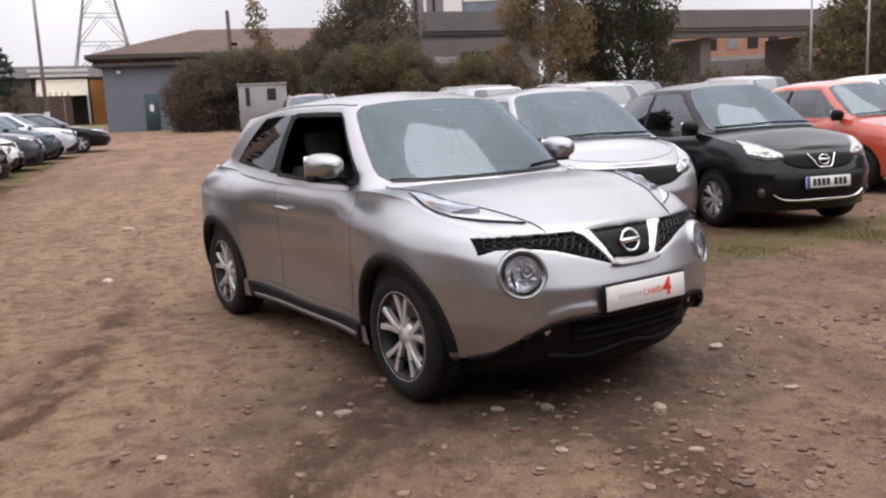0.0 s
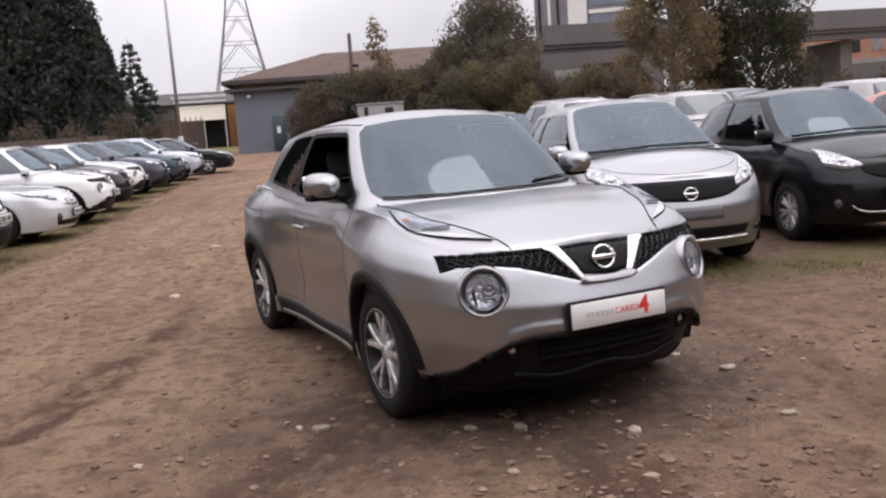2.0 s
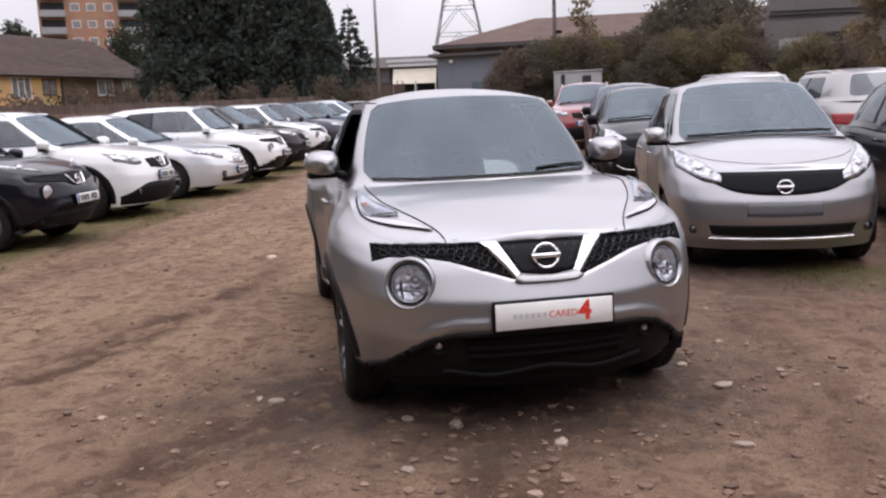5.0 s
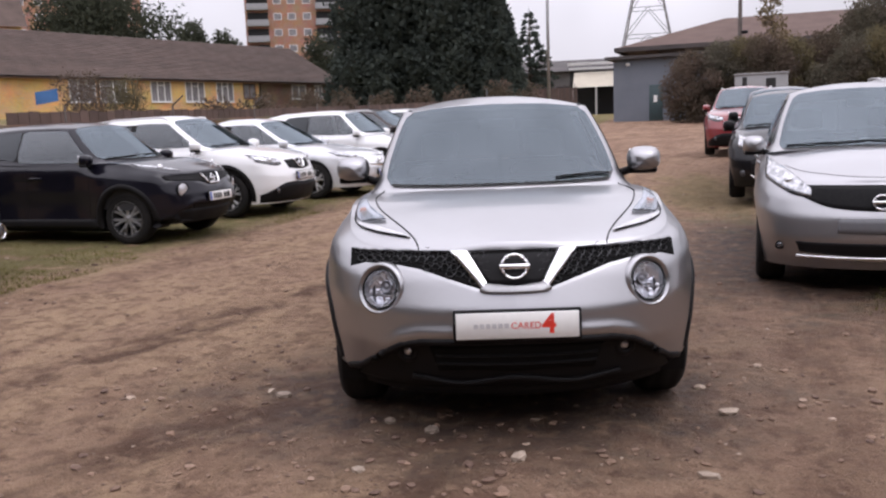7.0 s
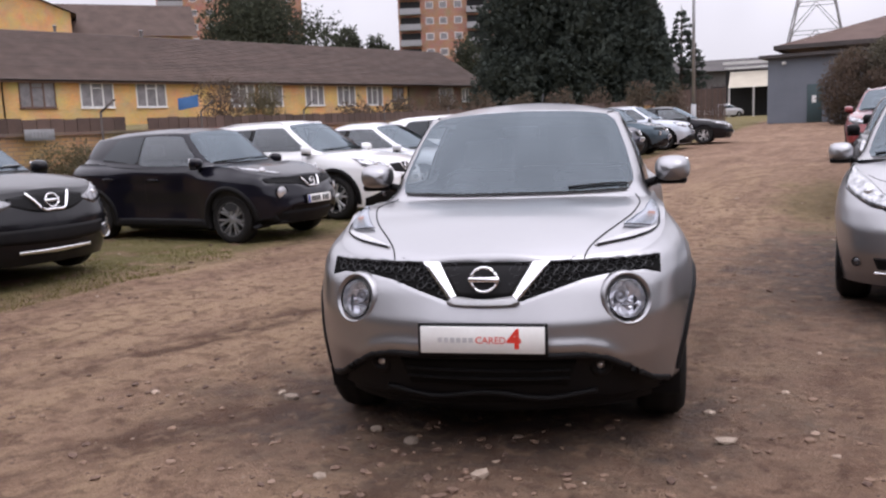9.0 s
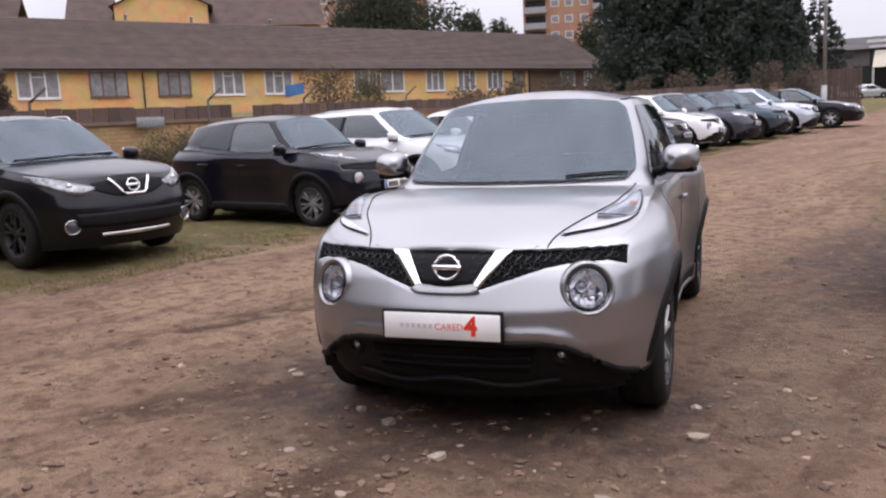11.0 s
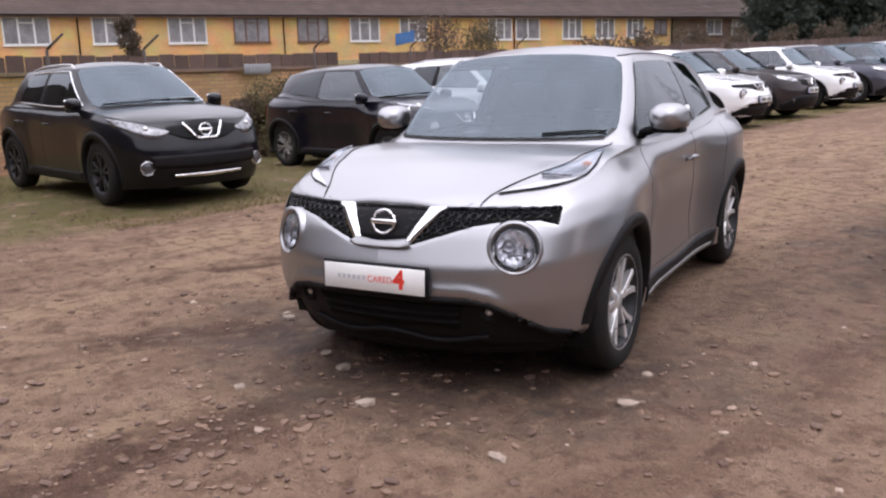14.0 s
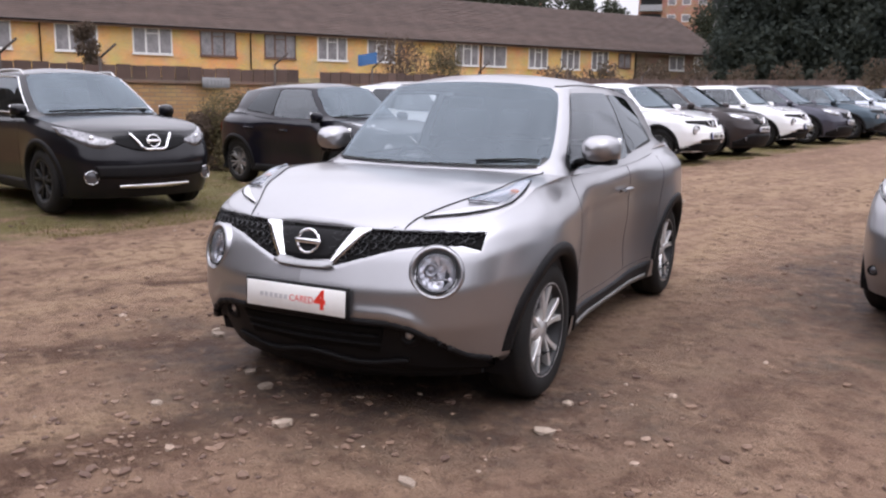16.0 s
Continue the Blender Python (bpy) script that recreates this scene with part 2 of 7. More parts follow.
class Shell:
    """A car's outer form: a ring of sides, a deck for bonnet and tail, a ring of windows and a roof."""

    def __init__(self, plan, low, shoulder, deck, dxf, dxr, dys, base, roof, crown, axles, arch, flare, wheel_r, panes, sculpt=None):
        self.sculpt = sculpt
        self.plan, self.axles, self.arch, self.flare, self.wheel_r = plan, axles, arch, flare, wheel_r
        self.low, self.sh, self.deck, self.crown = curve(low), curve(shoulder), curve(deck), curve(crown)
        self.dxf, self.dxr, self.dys = curve(dxf, 0.1), curve(dxr, 0.1), curve(dys, 0.1)
        self.base, self.roof, self.panes = np.array(base, float), np.array(roof, float), panes
        self.xf, self.xr = max(p[0] for p in plan), min(p[0] for p in plan)
        self.w = max(p[1] for p in plan)

    def side(self, p, s):
        xy = spl(self.plan, p)
        x, y = xy[..., 0], np.maximum(xy[..., 1], 0)
        a = np.clip((x - 0.9) / (self.xf - 0.9), 0, 1)
        b = np.clip((-0.9 - x) / (-0.9 - self.xr), 0, 1)
        z = self.low(x) + (self.sh(x) - self.low(x)) * s
        X = x + a * self.dxf(s) - b * self.dxr(s)
        y = y * (1 - self.dys(s) / self.w)
        for ax in self.axles:
            d = np.hypot(X - ax, z - self.wheel_r)
            y = y + self.flare * np.exp(-((d - self.arch - 0.03) / 0.09) ** 2) * np.clip((y - 0.45) / 0.2, 0, 1)
        P = np.stack([X, y, z], -1)
        return self.sculpt(P) if self.sculpt else P

    def top(self, p, q):
        e = self.side(p, np.ones_like(p))
        k = 1 - (1 - q) ** 2.4
        P = np.stack([e[..., 0], e[..., 1] * (1 - q), e[..., 2] + (self.deck(e[..., 0]) - e[..., 2]) * k * np.clip(e[..., 1] / 0.25, 0, 1)], -1)
        return self.pods(P, k) if self.pods else P

    pods = None
    foot = 0.6

    def cabin(self, p, s):
        a, b = spl(self.base, p), spl(self.roof, p)
        c = a + (b - a) * np.asarray(s)[..., None]
        foot = self.foot * np.interp(np.asarray(p) * 9, FOOT_P, FOOT_V) * np.clip(1 - np.asarray(s) / 0.2, 0, 1) ** 2
        way = np.stack([a[..., 0] + 0.2, a[..., 1] * 1.6], -1)
        way /= np.maximum(np.linalg.norm(way, axis=-1, keepdims=True), 1e-6)
        c[..., :2] += way * foot[..., None]
        bulge = 4 * s * (1 - s) * 0.022
        c[..., 1] += bulge * np.clip(c[..., 1] / 0.4, 0, 1)
        c[..., 0] += bulge * np.sign(a[..., 0]) * np.clip(1 - c[..., 1] / 0.7, 0, 1)
        return c

    def lid(self, p, q):
        e = spl(self.roof, p)
        k = 1 - (1 - q) ** 2.2
        return np.stack([e[..., 0], e[..., 1] * (1 - q), e[..., 2] + (self.crown(e[..., 0]) - e[..., 2]) * k * np.clip(e[..., 1] / 0.25, 0, 1)], -1)

    lift = 0.0

    def sill_line(self, p, s0):
        """The windscreen's lower edge, which rises towards its corners."""
        return s0 + self.lift * np.clip((1 - p) / 0.21, 0, 1.2) ** 2

    def inside(self, p, s, grow=0.0, closed=()):
        """Whether a place of the cabin ring lies in one of the window openings."""
        for b0, t0, b1, t1, s0, s1 in [v for k, v in self.panes.items() if k not in closed]:
            s0 = self.sill_line(p, s0) if b1 >= 1 else s0
            f = (s - s0) / (s1 - s0)
            if s0 + 0.02 - grow < s < s1 - 0.02 + grow and b0 + (t0 - b0) * f + 0.006 - grow < p < b1 + (t1 - b1) * f - (0.006 - grow if b1 < 1 else -1):
                return True
        return False

    def geometry(self, n=150, m=30):
        p = np.linspace(0, 1, n)
        s = 1 - (1 - np.linspace(0, 1, m)) ** 1.25
        Pg, Sg = np.meshgrid(p, s, indexing="ij")
        P = self.side(Pg, Sg)
        V, F = P.reshape(-1, 3).copy(), grid(P)[1]
        inside = np.zeros(len(V), bool)
        for ax in self.axles:
            dx, dz = V[:, 0] - ax, V[:, 2] - self.wheel_r
            d = np.hypot(dx, dz)
            hit = (d < self.arch) & (V[:, 1] > 0.45)
            k = self.arch / np.maximum(d[hit], 1e-6)
            V[hit, 0], V[hit, 2] = ax + dx[hit] * k, self.wheel_r + dz[hit] * k
            inside |= hit
        F = [f for f in F if not all(inside[i] for i in f)]
        body = (V.tolist(), F)
        q = np.linspace(0, 1, 14)
        Pg, Qg = np.meshgrid(p, q, indexing="ij")
        deck = grid(self.top(Pg, Qg))
        under = self.side(p, np.zeros_like(p))
        U = np.stack([under, under * (1, 0, 1)], 1)
        floor_ = grid(U)
        body = join(body, deck)
        ss = np.linspace(0, 1, 40)
        pc = np.linspace(0, 1, 250)
        Pg, Sg = np.meshgrid(pc, ss, indexing="ij")
        C = self.cabin(Pg, Sg)
        V, F = grid(C)
        m = len(ss)
        F = [f for f in F if not all(self.inside(pc[i // m], ss[i % m]) for i in f)]
        Pg, Qg = np.meshgrid(pc, q, indexing="ij")
        cab = join((V, F), grid(self.lid(Pg, Qg)))
        both = lambda g: join(g, ([(x, -y, z) for x, y, z in g[0]], g[1]))
        return both(body), both(cab), both(floor_)

    def pane(self, name, off, rounding=0.25, mirror=1, shrink=0.0, nu=28, nv=14):
        """A curved window pane over an opening, rounded at its corners."""
        b0, t0, b1, t1, s0, s1 = self.panes[name] if isinstance(name, str) else name
        full = b1 >= 1
        A, B = np.meshgrid(np.linspace(-1, 1, nu * (2 if full else 1)), np.linspace(-1, 1, nv), indexing="ij")
        k = np.clip((np.abs(B) - (1 - rounding)) / rounding, 0, 1)
        A = A * (1 - 0.12 * (1 - np.sqrt(1 - k ** 2 * 0.98))) * (1 - shrink)
        B = B * (1 - shrink * (3 if full else 1.6))
        s = s0 + (s1 - s0) * (B + 1) / 2
        f = (s - s0) / (s1 - s0)
        lo, hi = b0 + (t0 - b0) * f, b1 + (t1 - b1) * f
        if full:
            p, sg = 1 - np.abs(A) * (1 - lo), np.where(A < 0, -1, 1)
            s = s + (self.sill_line(p, s0) - s0) * (1 - f)
        elif b0 <= 0:
            p, sg = np.abs(A) * hi, np.where(A < 0, -1, 1)
        else:
            p, sg = lo + (hi - lo) * (A + 1) / 2, mirror
        e = 1e-3
        C = self.cabin(p, s)
        du = self.cabin(np.clip(p + e, 0, 1), s) - self.cabin(np.clip(p - e, 0, 1), s)
        dv = self.cabin(p, s + e) - self.cabin(p, s - e)
        nrm = np.cross(du, dv)
        nrm /= np.maximum(np.linalg.norm(nrm, axis=-1, keepdims=True), 1e-9)
        out = C - np.array([-0.3, 0, 1.0])
        nrm *= np.sign((nrm * out).sum(-1, keepdims=True))
        C = C + nrm * off
        C[..., 1] *= sg
        return grid(C)


class Skin:
    """The finished body, to lay details on by rays from the front, rear, side or top."""

    def __init__(self, *geos):
        V, F = join(*geos)
        self.tree = BVHTree.FromPolygons([Vector(v) for v in V], F)

    def at(self, view, a, b, off=0.0, mirror=1):
        a, b = (a + 0.0013 if view in ("front", "rear") and abs(a) < 1e-3 else a), (b + 0.0013 if view == "top" and abs(b) < 1e-3 else b)
        o, d = {"front": (Vector((4, a, b)), Vector((-1, 0, 0))), "rear": (Vector((-4, a, b)), Vector((1, 0, 0))),
                "side": (Vector((a, 2, b)), Vector((0, -1, 0))), "top": (Vector((a, b, 3)), Vector((0, 0, -1)))}[view]
        p, nrm, _, _ = self.tree.ray_cast(o, d)
        if p is None:
            p, nrm, _, _ = self.tree.find_nearest(o + d * 2)
        if nrm.dot(d) > 0:
            nrm = -nrm
        p = p + nrm * off
        return (p.x, p.y * mirror, p.z)

    def patch(self, view, low, high, off=0.006, mirror=1, nu=16, nv=6, depth=0.02, soft=True):
        """A sheet between two lines of places, with turned-in rims."""
        ts = np.linspace(0, 1, nu)
        fn = (lambda c: spl(c, ts)) if soft else (lambda c: np.stack([np.interp(ts, np.linspace(0, 1, len(c)), np.array(c, float)[:, k]) for k in (0, 1)], -1))
        A, B = fn(low), fn(high)
        rows = []
        for k in np.linspace(0, 1, nv):
            rows.append([self.at(view, *(A[i] + (B[i] - A[i]) * k), off, mirror) for i in range(nu)])
        P = np.array(rows)
        inn = np.array([[self.at(view, *(A[i] + (B[i] - A[i]) * k), off - depth, mirror) for i in range(nu)] for k in (0, 1)])
        ends = np.array([[self.at(view, *(A[i] + (B[i] - A[i]) * k), off - depth, mirror) for k in np.linspace(0, 1, nv)] for i in (0, nu - 1)])
        return join(grid(P), grid(np.stack([inn[0], P[0]])), grid(np.stack([P[-1], inn[1]])), grid(np.stack([ends[0], P[:, 0]])), grid(np.stack([P[:, -1], ends[1]])))

    def line(self, view, pts, w=0.004, off=0.002, mirror=1, n=24):
        """A thin raised or dark seam along places."""
        c = spl(pts, np.linspace(0, 1, n))
        V = [self.at(view, a, b, off, mirror) for a, b in c]
        return tube(V, w, 5)


def wheel_meshes(r, rim_r, kind):
    """Tyre, rim and hub geometry about the y axis, outer face towards +y."""
    w = 0.105
    tyre = lathe([(rim_r - 0.01, -w), (rim_r + 0.02, -w * 1.05), (r - 0.035, -w * 1.03), (r - 0.008, -w * 0.8), (r, -w * 0.55), (r - 0.006, -w * 0.28), (r, -w * 0.2), (r, w * 0.2), (r - 0.006, w * 0.28),
                  (r, w * 0.55), (r - 0.008, w * 0.8), (r - 0.035, w * 1.03), (rim_r + 0.03, w * 1.06), (rim_r + 0.004, w * 0.98), (rim_r - 0.012, w * 0.9)], 56)
    barrel = lathe([(rim_r + 0.004, w * 0.98), (rim_r - 0.012, w * 0.99), (rim_r - 0.02, w * 0.86), (rim_r - 0.045, w * 0.3), (rim_r - 0.05, -w), (0.02, -w * 0.5)], 56)
    spokes = []
    n = {"five": 5, "twin": 5, "many": 7}[kind]
    for i in range(n):
        a = 2 * math.pi * i / n + math.pi / 2
        for k in ((-1, 1) if kind != "five" else (0,)):
            w0, w1 = (0.026, 0.034) if kind == "five" else (0.0115, 0.0165)
            pts = []
            for f in np.linspace(0, 1, 6):
                rr = 0.045 + (rim_r - 0.050) * f
                ang = a + k * (0.10 + 0.16 * f) * (5 / n)
                half = (w0 + (w1 - w0) * f) / rr
                y = w * (0.80 + 0.12 * f)
                pts.append([(rr * math.cos(ang + t * half), y - (0.0 if abs(t) < 0.9 else 0.004) - (0.03 if abs(t) > 1.05 else 0), rr * math.sin(ang + t * half)) for t in (-1.1, -1, -0.8, 0.8, 1, 1.1)])
            spokes.append(grid(np.array(pts)))
    hub = lathe([(0.001, w * 0.80), (0.03, w * 0.80), (0.034, w * 0.76), (0.06, w * 0.74), (0.075, w * 0.62), (0.075, 0)], 32)
    disc = lathe([(0.02, -0.012), (rim_r * 0.66, -0.012), (rim_r * 0.66, -0.03), (0.02, -0.03)], 32)
    lip = lathe([(rim_r + 0.004, w * 0.975), (rim_r - 0.004, w * 0.99), (rim_r - 0.009, w * 0.93)], 56)
    return tyre, join(lip, *spokes), hub, disc, barrel


def car(name, S, dress, body_paint, label, rim=0.2, rims="twin", rim_mat=None, seats=True, open_window=None, fine=(150, 30), trim=None, rear_glass=None, track=0.125):
    """Builds one car at the origin, nose to +x, from its form and a function that dresses it."""
    root = tagged(new(name), label, "car")
    body, cab, floor_ = S.geometry(*fine)
    b = part("body", (body[0], [f for f in body[1] if not (trim and trim(body[0][f[0]]) and trim(body[0][f[2]]))]), body_paint, root)
    crease(b, 40)
    part("cabin", cab, body_paint, root)
    part("underbody", floor_, TRIM, root)
    part("floor_pan", soft_box(S.axles[1] + 0.4, S.axles[0] - 0.4, -0.62, 0.62, 0.15, 0.24, 0.02), TRIM, root)
    for i, ax in enumerate(S.axles):
        for sgn in (1, -1):
            a = np.linspace(-0.35, math.pi + 0.35, 26)
            arc = np.array([[(ax + S.arch * math.cos(t), sgn * y, S.wheel_r + S.arch * math.sin(t)) for y in (0.48, 0.62, S.w - 0.035)] for t in a])
            back = np.array([[(ax + S.arch * k * math.cos(t), sgn * 0.48, S.wheel_r + S.arch * k * math.sin(t)) for k in (1, 0.02)] for t in a])
            part("arch_liner", join(grid(arc), grid(back)), TRIM, root)
    tyre, rimg, hub, disc, barrel = wheel_meshes(S.wheel_r, rim, rims)
    first = None
    y = S.w - track
    for ax in S.axles:
        for sgn in (1, -1):
            if first is None:
                w = first = part("wheel", tyre, RUBBER, root, "black tyre on an alloy rim")
                crease(part("rim", rimg, rim_mat or ALLOY, w), 30)
                part("hub_cap", hub, rim_mat or ALLOY, w)
                part("rim_barrel", barrel, DARKALLOY, w)
                part("brake_disc", disc, DISC, w)
            else:
                w = copy_thing(first, Matrix.Identity(4))
            w.matrix_basis = pose(ax, sgn * y, S.wheel_r, 0, 0, 0 if sgn > 0 else 180)
    skin = Skin(body, (cab[0], cab[1] + []), S.pane("screen", 0.004))
    pl_, sl_ = np.linspace(0.2, 0.8, 60), np.linspace(0.30, 0.985, 8)
    A, B = np.meshgrid(pl_, sl_, indexing="ij")
    door = S.side(A, B) * (1, 0.94, 1)
    pk, sk = np.linspace(0, 1, 120), np.linspace(0, 1, 20)
    A, B = np.meshgrid(pk, sk, indexing="ij")
    V, F = grid(S.cabin(A, B) * (0.985, 0.965, 1) - (0, 0, 0.01))
    F = [f for f in F if not any(S.inside(pk[i // 20], sk[i % 20], 0.03, () if rear_glass else ("rear", "back")) for i in f)]
    A, B = np.meshgrid(pk, np.linspace(0, 1, 8), indexing="ij")
    half = join(grid(door), (V, F), grid(S.lid(A, B) * (0.98, 0.96, 1) - (0, 0, 0.025)))
    part("lining", join(half, ([(x, -y, z) for x, y, z in half[0]], half[1])), CLOTH, root, "dark cabin lining")
    pg, sgd = np.meshgrid(np.linspace(7.35 / 9, 1, 26), np.linspace(-0.016, 0.006, 4), indexing="ij")
    sgd = S.sill_line(pg, S.panes["screen"][4]) + sgd
    cw = S.cabin(pg, sgd) + np.array((0.006, 0, 0.006))
    V, F = grid(cw)
    part("cowl_panel", join((V, F), ([(x, -y, z) for x, y, z in V], F)), TRIM, root)
    for nm, v in S.panes.items():
        central = v[2] >= 1 or v[0] <= 0
        for sgn in ((1,) if central else (1, -1)):
            lab = "windscreen" if v[2] >= 1 else ("rear_window" if v[0] <= 0 else "side_window")
            P = S.pane(nm, 0.004, mirror=sgn)
            edge = S.pane(nm, 0.0005, mirror=sgn)
            inner = S.pane(nm, 0.0005, mirror=sgn, shrink=0.045 if central else 0.075 if nm == "front" or rear_glass else 0.17)
            nu = len(P[0]) // 14
            ring_idx = [i * 14 for i in range(nu)] + [(nu - 1) * 14 + j for j in range(1, 14)] + [i * 14 + 13 for i in range(nu - 2, -1, -1)] + [j for j in range(12, 0, -1)]
            fr = grid(np.array([[P[0][i], inner[0][i]] for i in ring_idx]), True)
            frame_ob = part(lab + "_surround", fr, GLOSSK if central else TRIM, root)
            if open_window == (nm, sgn):
                continue
            g = part(lab, P if central else S.pane(nm, 0.004, mirror=sgn, nu=72, nv=44), SCREEN if v[2] >= 1 else WINDOW if nm == "front" else (rear_glass or PRIVACY) if nm == "rear" else TINTED, root)
            g.visible_shadow = False
    f_, r_ = S.panes["front"], S.panes["rear"]
    for sgn in (1, -1):
        part("door_pillar", S.pane((r_[2] - 0.012, r_[3] - 0.012, f_[0] + 0.012, f_[1] + 0.012, f_[4] + 0.03, f_[5] - 0.02), 0.0028, 0.02, sgn), TRIM, root)
    if seats:
        xb, zb = S.base[6][0], S.wheel_r + 0.05
        for sx in (-0.05, -0.85):
            for sy in (0.37, -0.37):
                back = moved(soft_box(-0.07, 0.07, -0.24, 0.24, 0, 0.62, 0.05, 2), pose(sx - 0.25, sy, 0.52, 0, -14, 0))
                head = moved(soft_box(-0.05, 0.05, -0.13, 0.13, 0.66, 0.84, 0.04, 2), pose(sx - 0.25, sy, 0.52, 0, -12, 0))
                cush = soft_box(sx - 0.25, sx + 0.27, sy - 0.25, sy + 0.25, 0.40, 0.56, 0.05, 2)
                part("seat", join(back, head, cush), CLOTH, root)
        xd = S.base[-2][0] - 0.12
        dash = moved(soft_box(xd - 0.42, xd, -0.64, 0.64, 0.62, S.base[-1][2] - 0.05, 0.06, 2), Matrix.Identity(4))
        part("dashboard", dash, TRIM, root)
        a = np.linspace(0, 2 * math.pi, 25)
        ring_ = tube([(0, 0.18 * math.cos(t), 0.18 * math.sin(t)) for t in a], 0.016, 6)
        part("steering_wheel", moved(ring_, pose(xd - 0.5, -0.36, S.base[-1][2] - 0.10, 0, 22, 0)), TRIM, root)
        part("rear_mirror", soft_box(S.roof[-1][0] - 0.02, S.roof[-1][0] + 0.02, -0.11, 0.11, S.roof[-1][2] - 0.16, S.roof[-1][2] - 0.09, 0.015, 2), TRIM, root)
    dress(S, skin, root, body_paint)
    return root


def door_mirror(root, skin, x, y, z, body_paint, sgn, w=0.175, deep=1.0):
    """A door mirror: painted shell, black foot, glass."""
    a = np.linspace(0, 2 * math.pi, 24, endpoint=False)
    rows = []
    for k, f in ((0.0, 0.86), (0.02, 0.98), (0.05, 1.0), (0.09, 0.92), (0.125, 0.7), (0.14, 0.4), (0.145, 0.02)):
        rows.append([(k * deep, 0.5 * w * f * np.sign(math.cos(t)) * abs(math.cos(t)) ** 0.7, 0.07 * f * np.sign(math.sin(t)) * abs(math.sin(t)) ** 0.75 * (1.0 if math.sin(t) < 0 else 1.05)) for t in a])
    P = np.array(rows).transpose(1, 0, 2)
    m = pose(x, sgn * y, z, 0, 0, -sgn * 8)
    h = part("door_mirror", moved(grid(P, True), m), body_paint, root)
    part("mirror_glass", moved(soft_box(-0.004, 0.006, -w * 0.42, w * 0.42, -0.055, 0.058, 0.003), m), CHROME, h)
    part("mirror_foot", moved(join(soft_box(0.0, 0.10, -w * 0.44, w * 0.40, -0.085, -0.045, 0.015, 2), tube([(0.05, -sgn * 0.06, -0.055), (0.06, -sgn * (w * 0.5 + 0.09), -0.10)], 0.024, 8)), m), TRIM, h)


def badge(root, x, z, r, material=None, tilt=12, y=0.0):
    """A plain ring crossed by a bar."""
    a = np.linspace(0, 2 * math.pi, 33)
    ringm = tube([(0, r * math.cos(t), r * 0.92 * math.sin(t)) for t in a], r * 0.13, 6)
    bar = soft_box(-0.006, 0.008, -r * 1.18, r * 1.18, -r * 0.2, r * 0.2, 0.003)
    part("badge", moved(join(ringm, bar), pose(x, y, z, 0, -tilt, 0)), material or CHROME, root, "chrome ring badge with a plain bar")


def number_plate(root, x, z, w=0.52, h=0.111, tilt=4, bars=True, back=TRIM):
    m = pose(x, 0, z, 0, -tilt, 0)
    p = part("number_plate", moved(soft_box(-0.004, 0.004, -w / 2, w / 2, -h / 2, h / 2, 0.002), m), PLATEW, root)
    part("plate_holder", moved(soft_box(-0.022, -0.003, -w / 2 - 0.012, w / 2 + 0.012, -h / 2 - 0.012, h / 2 + 0.012, 0.004), m), back, p)
    if bars:
        part("plate_band", moved(box(0.003, 0.0055, -w / 2 + 0.004, -w / 2 + 0.045, -h / 2 + 0.004, h / 2 - 0.004), m), PLATEB, p, smooth=False)
        for u in (-0.165, -0.112, -0.059, -0.006, 0.085, 0.138, 0.191):
            part("mark", moved(box(0.003, 0.0055, u - 0.02, u + 0.02, -0.036, 0.036), m), PLATEY, p, smooth=False)
    return p


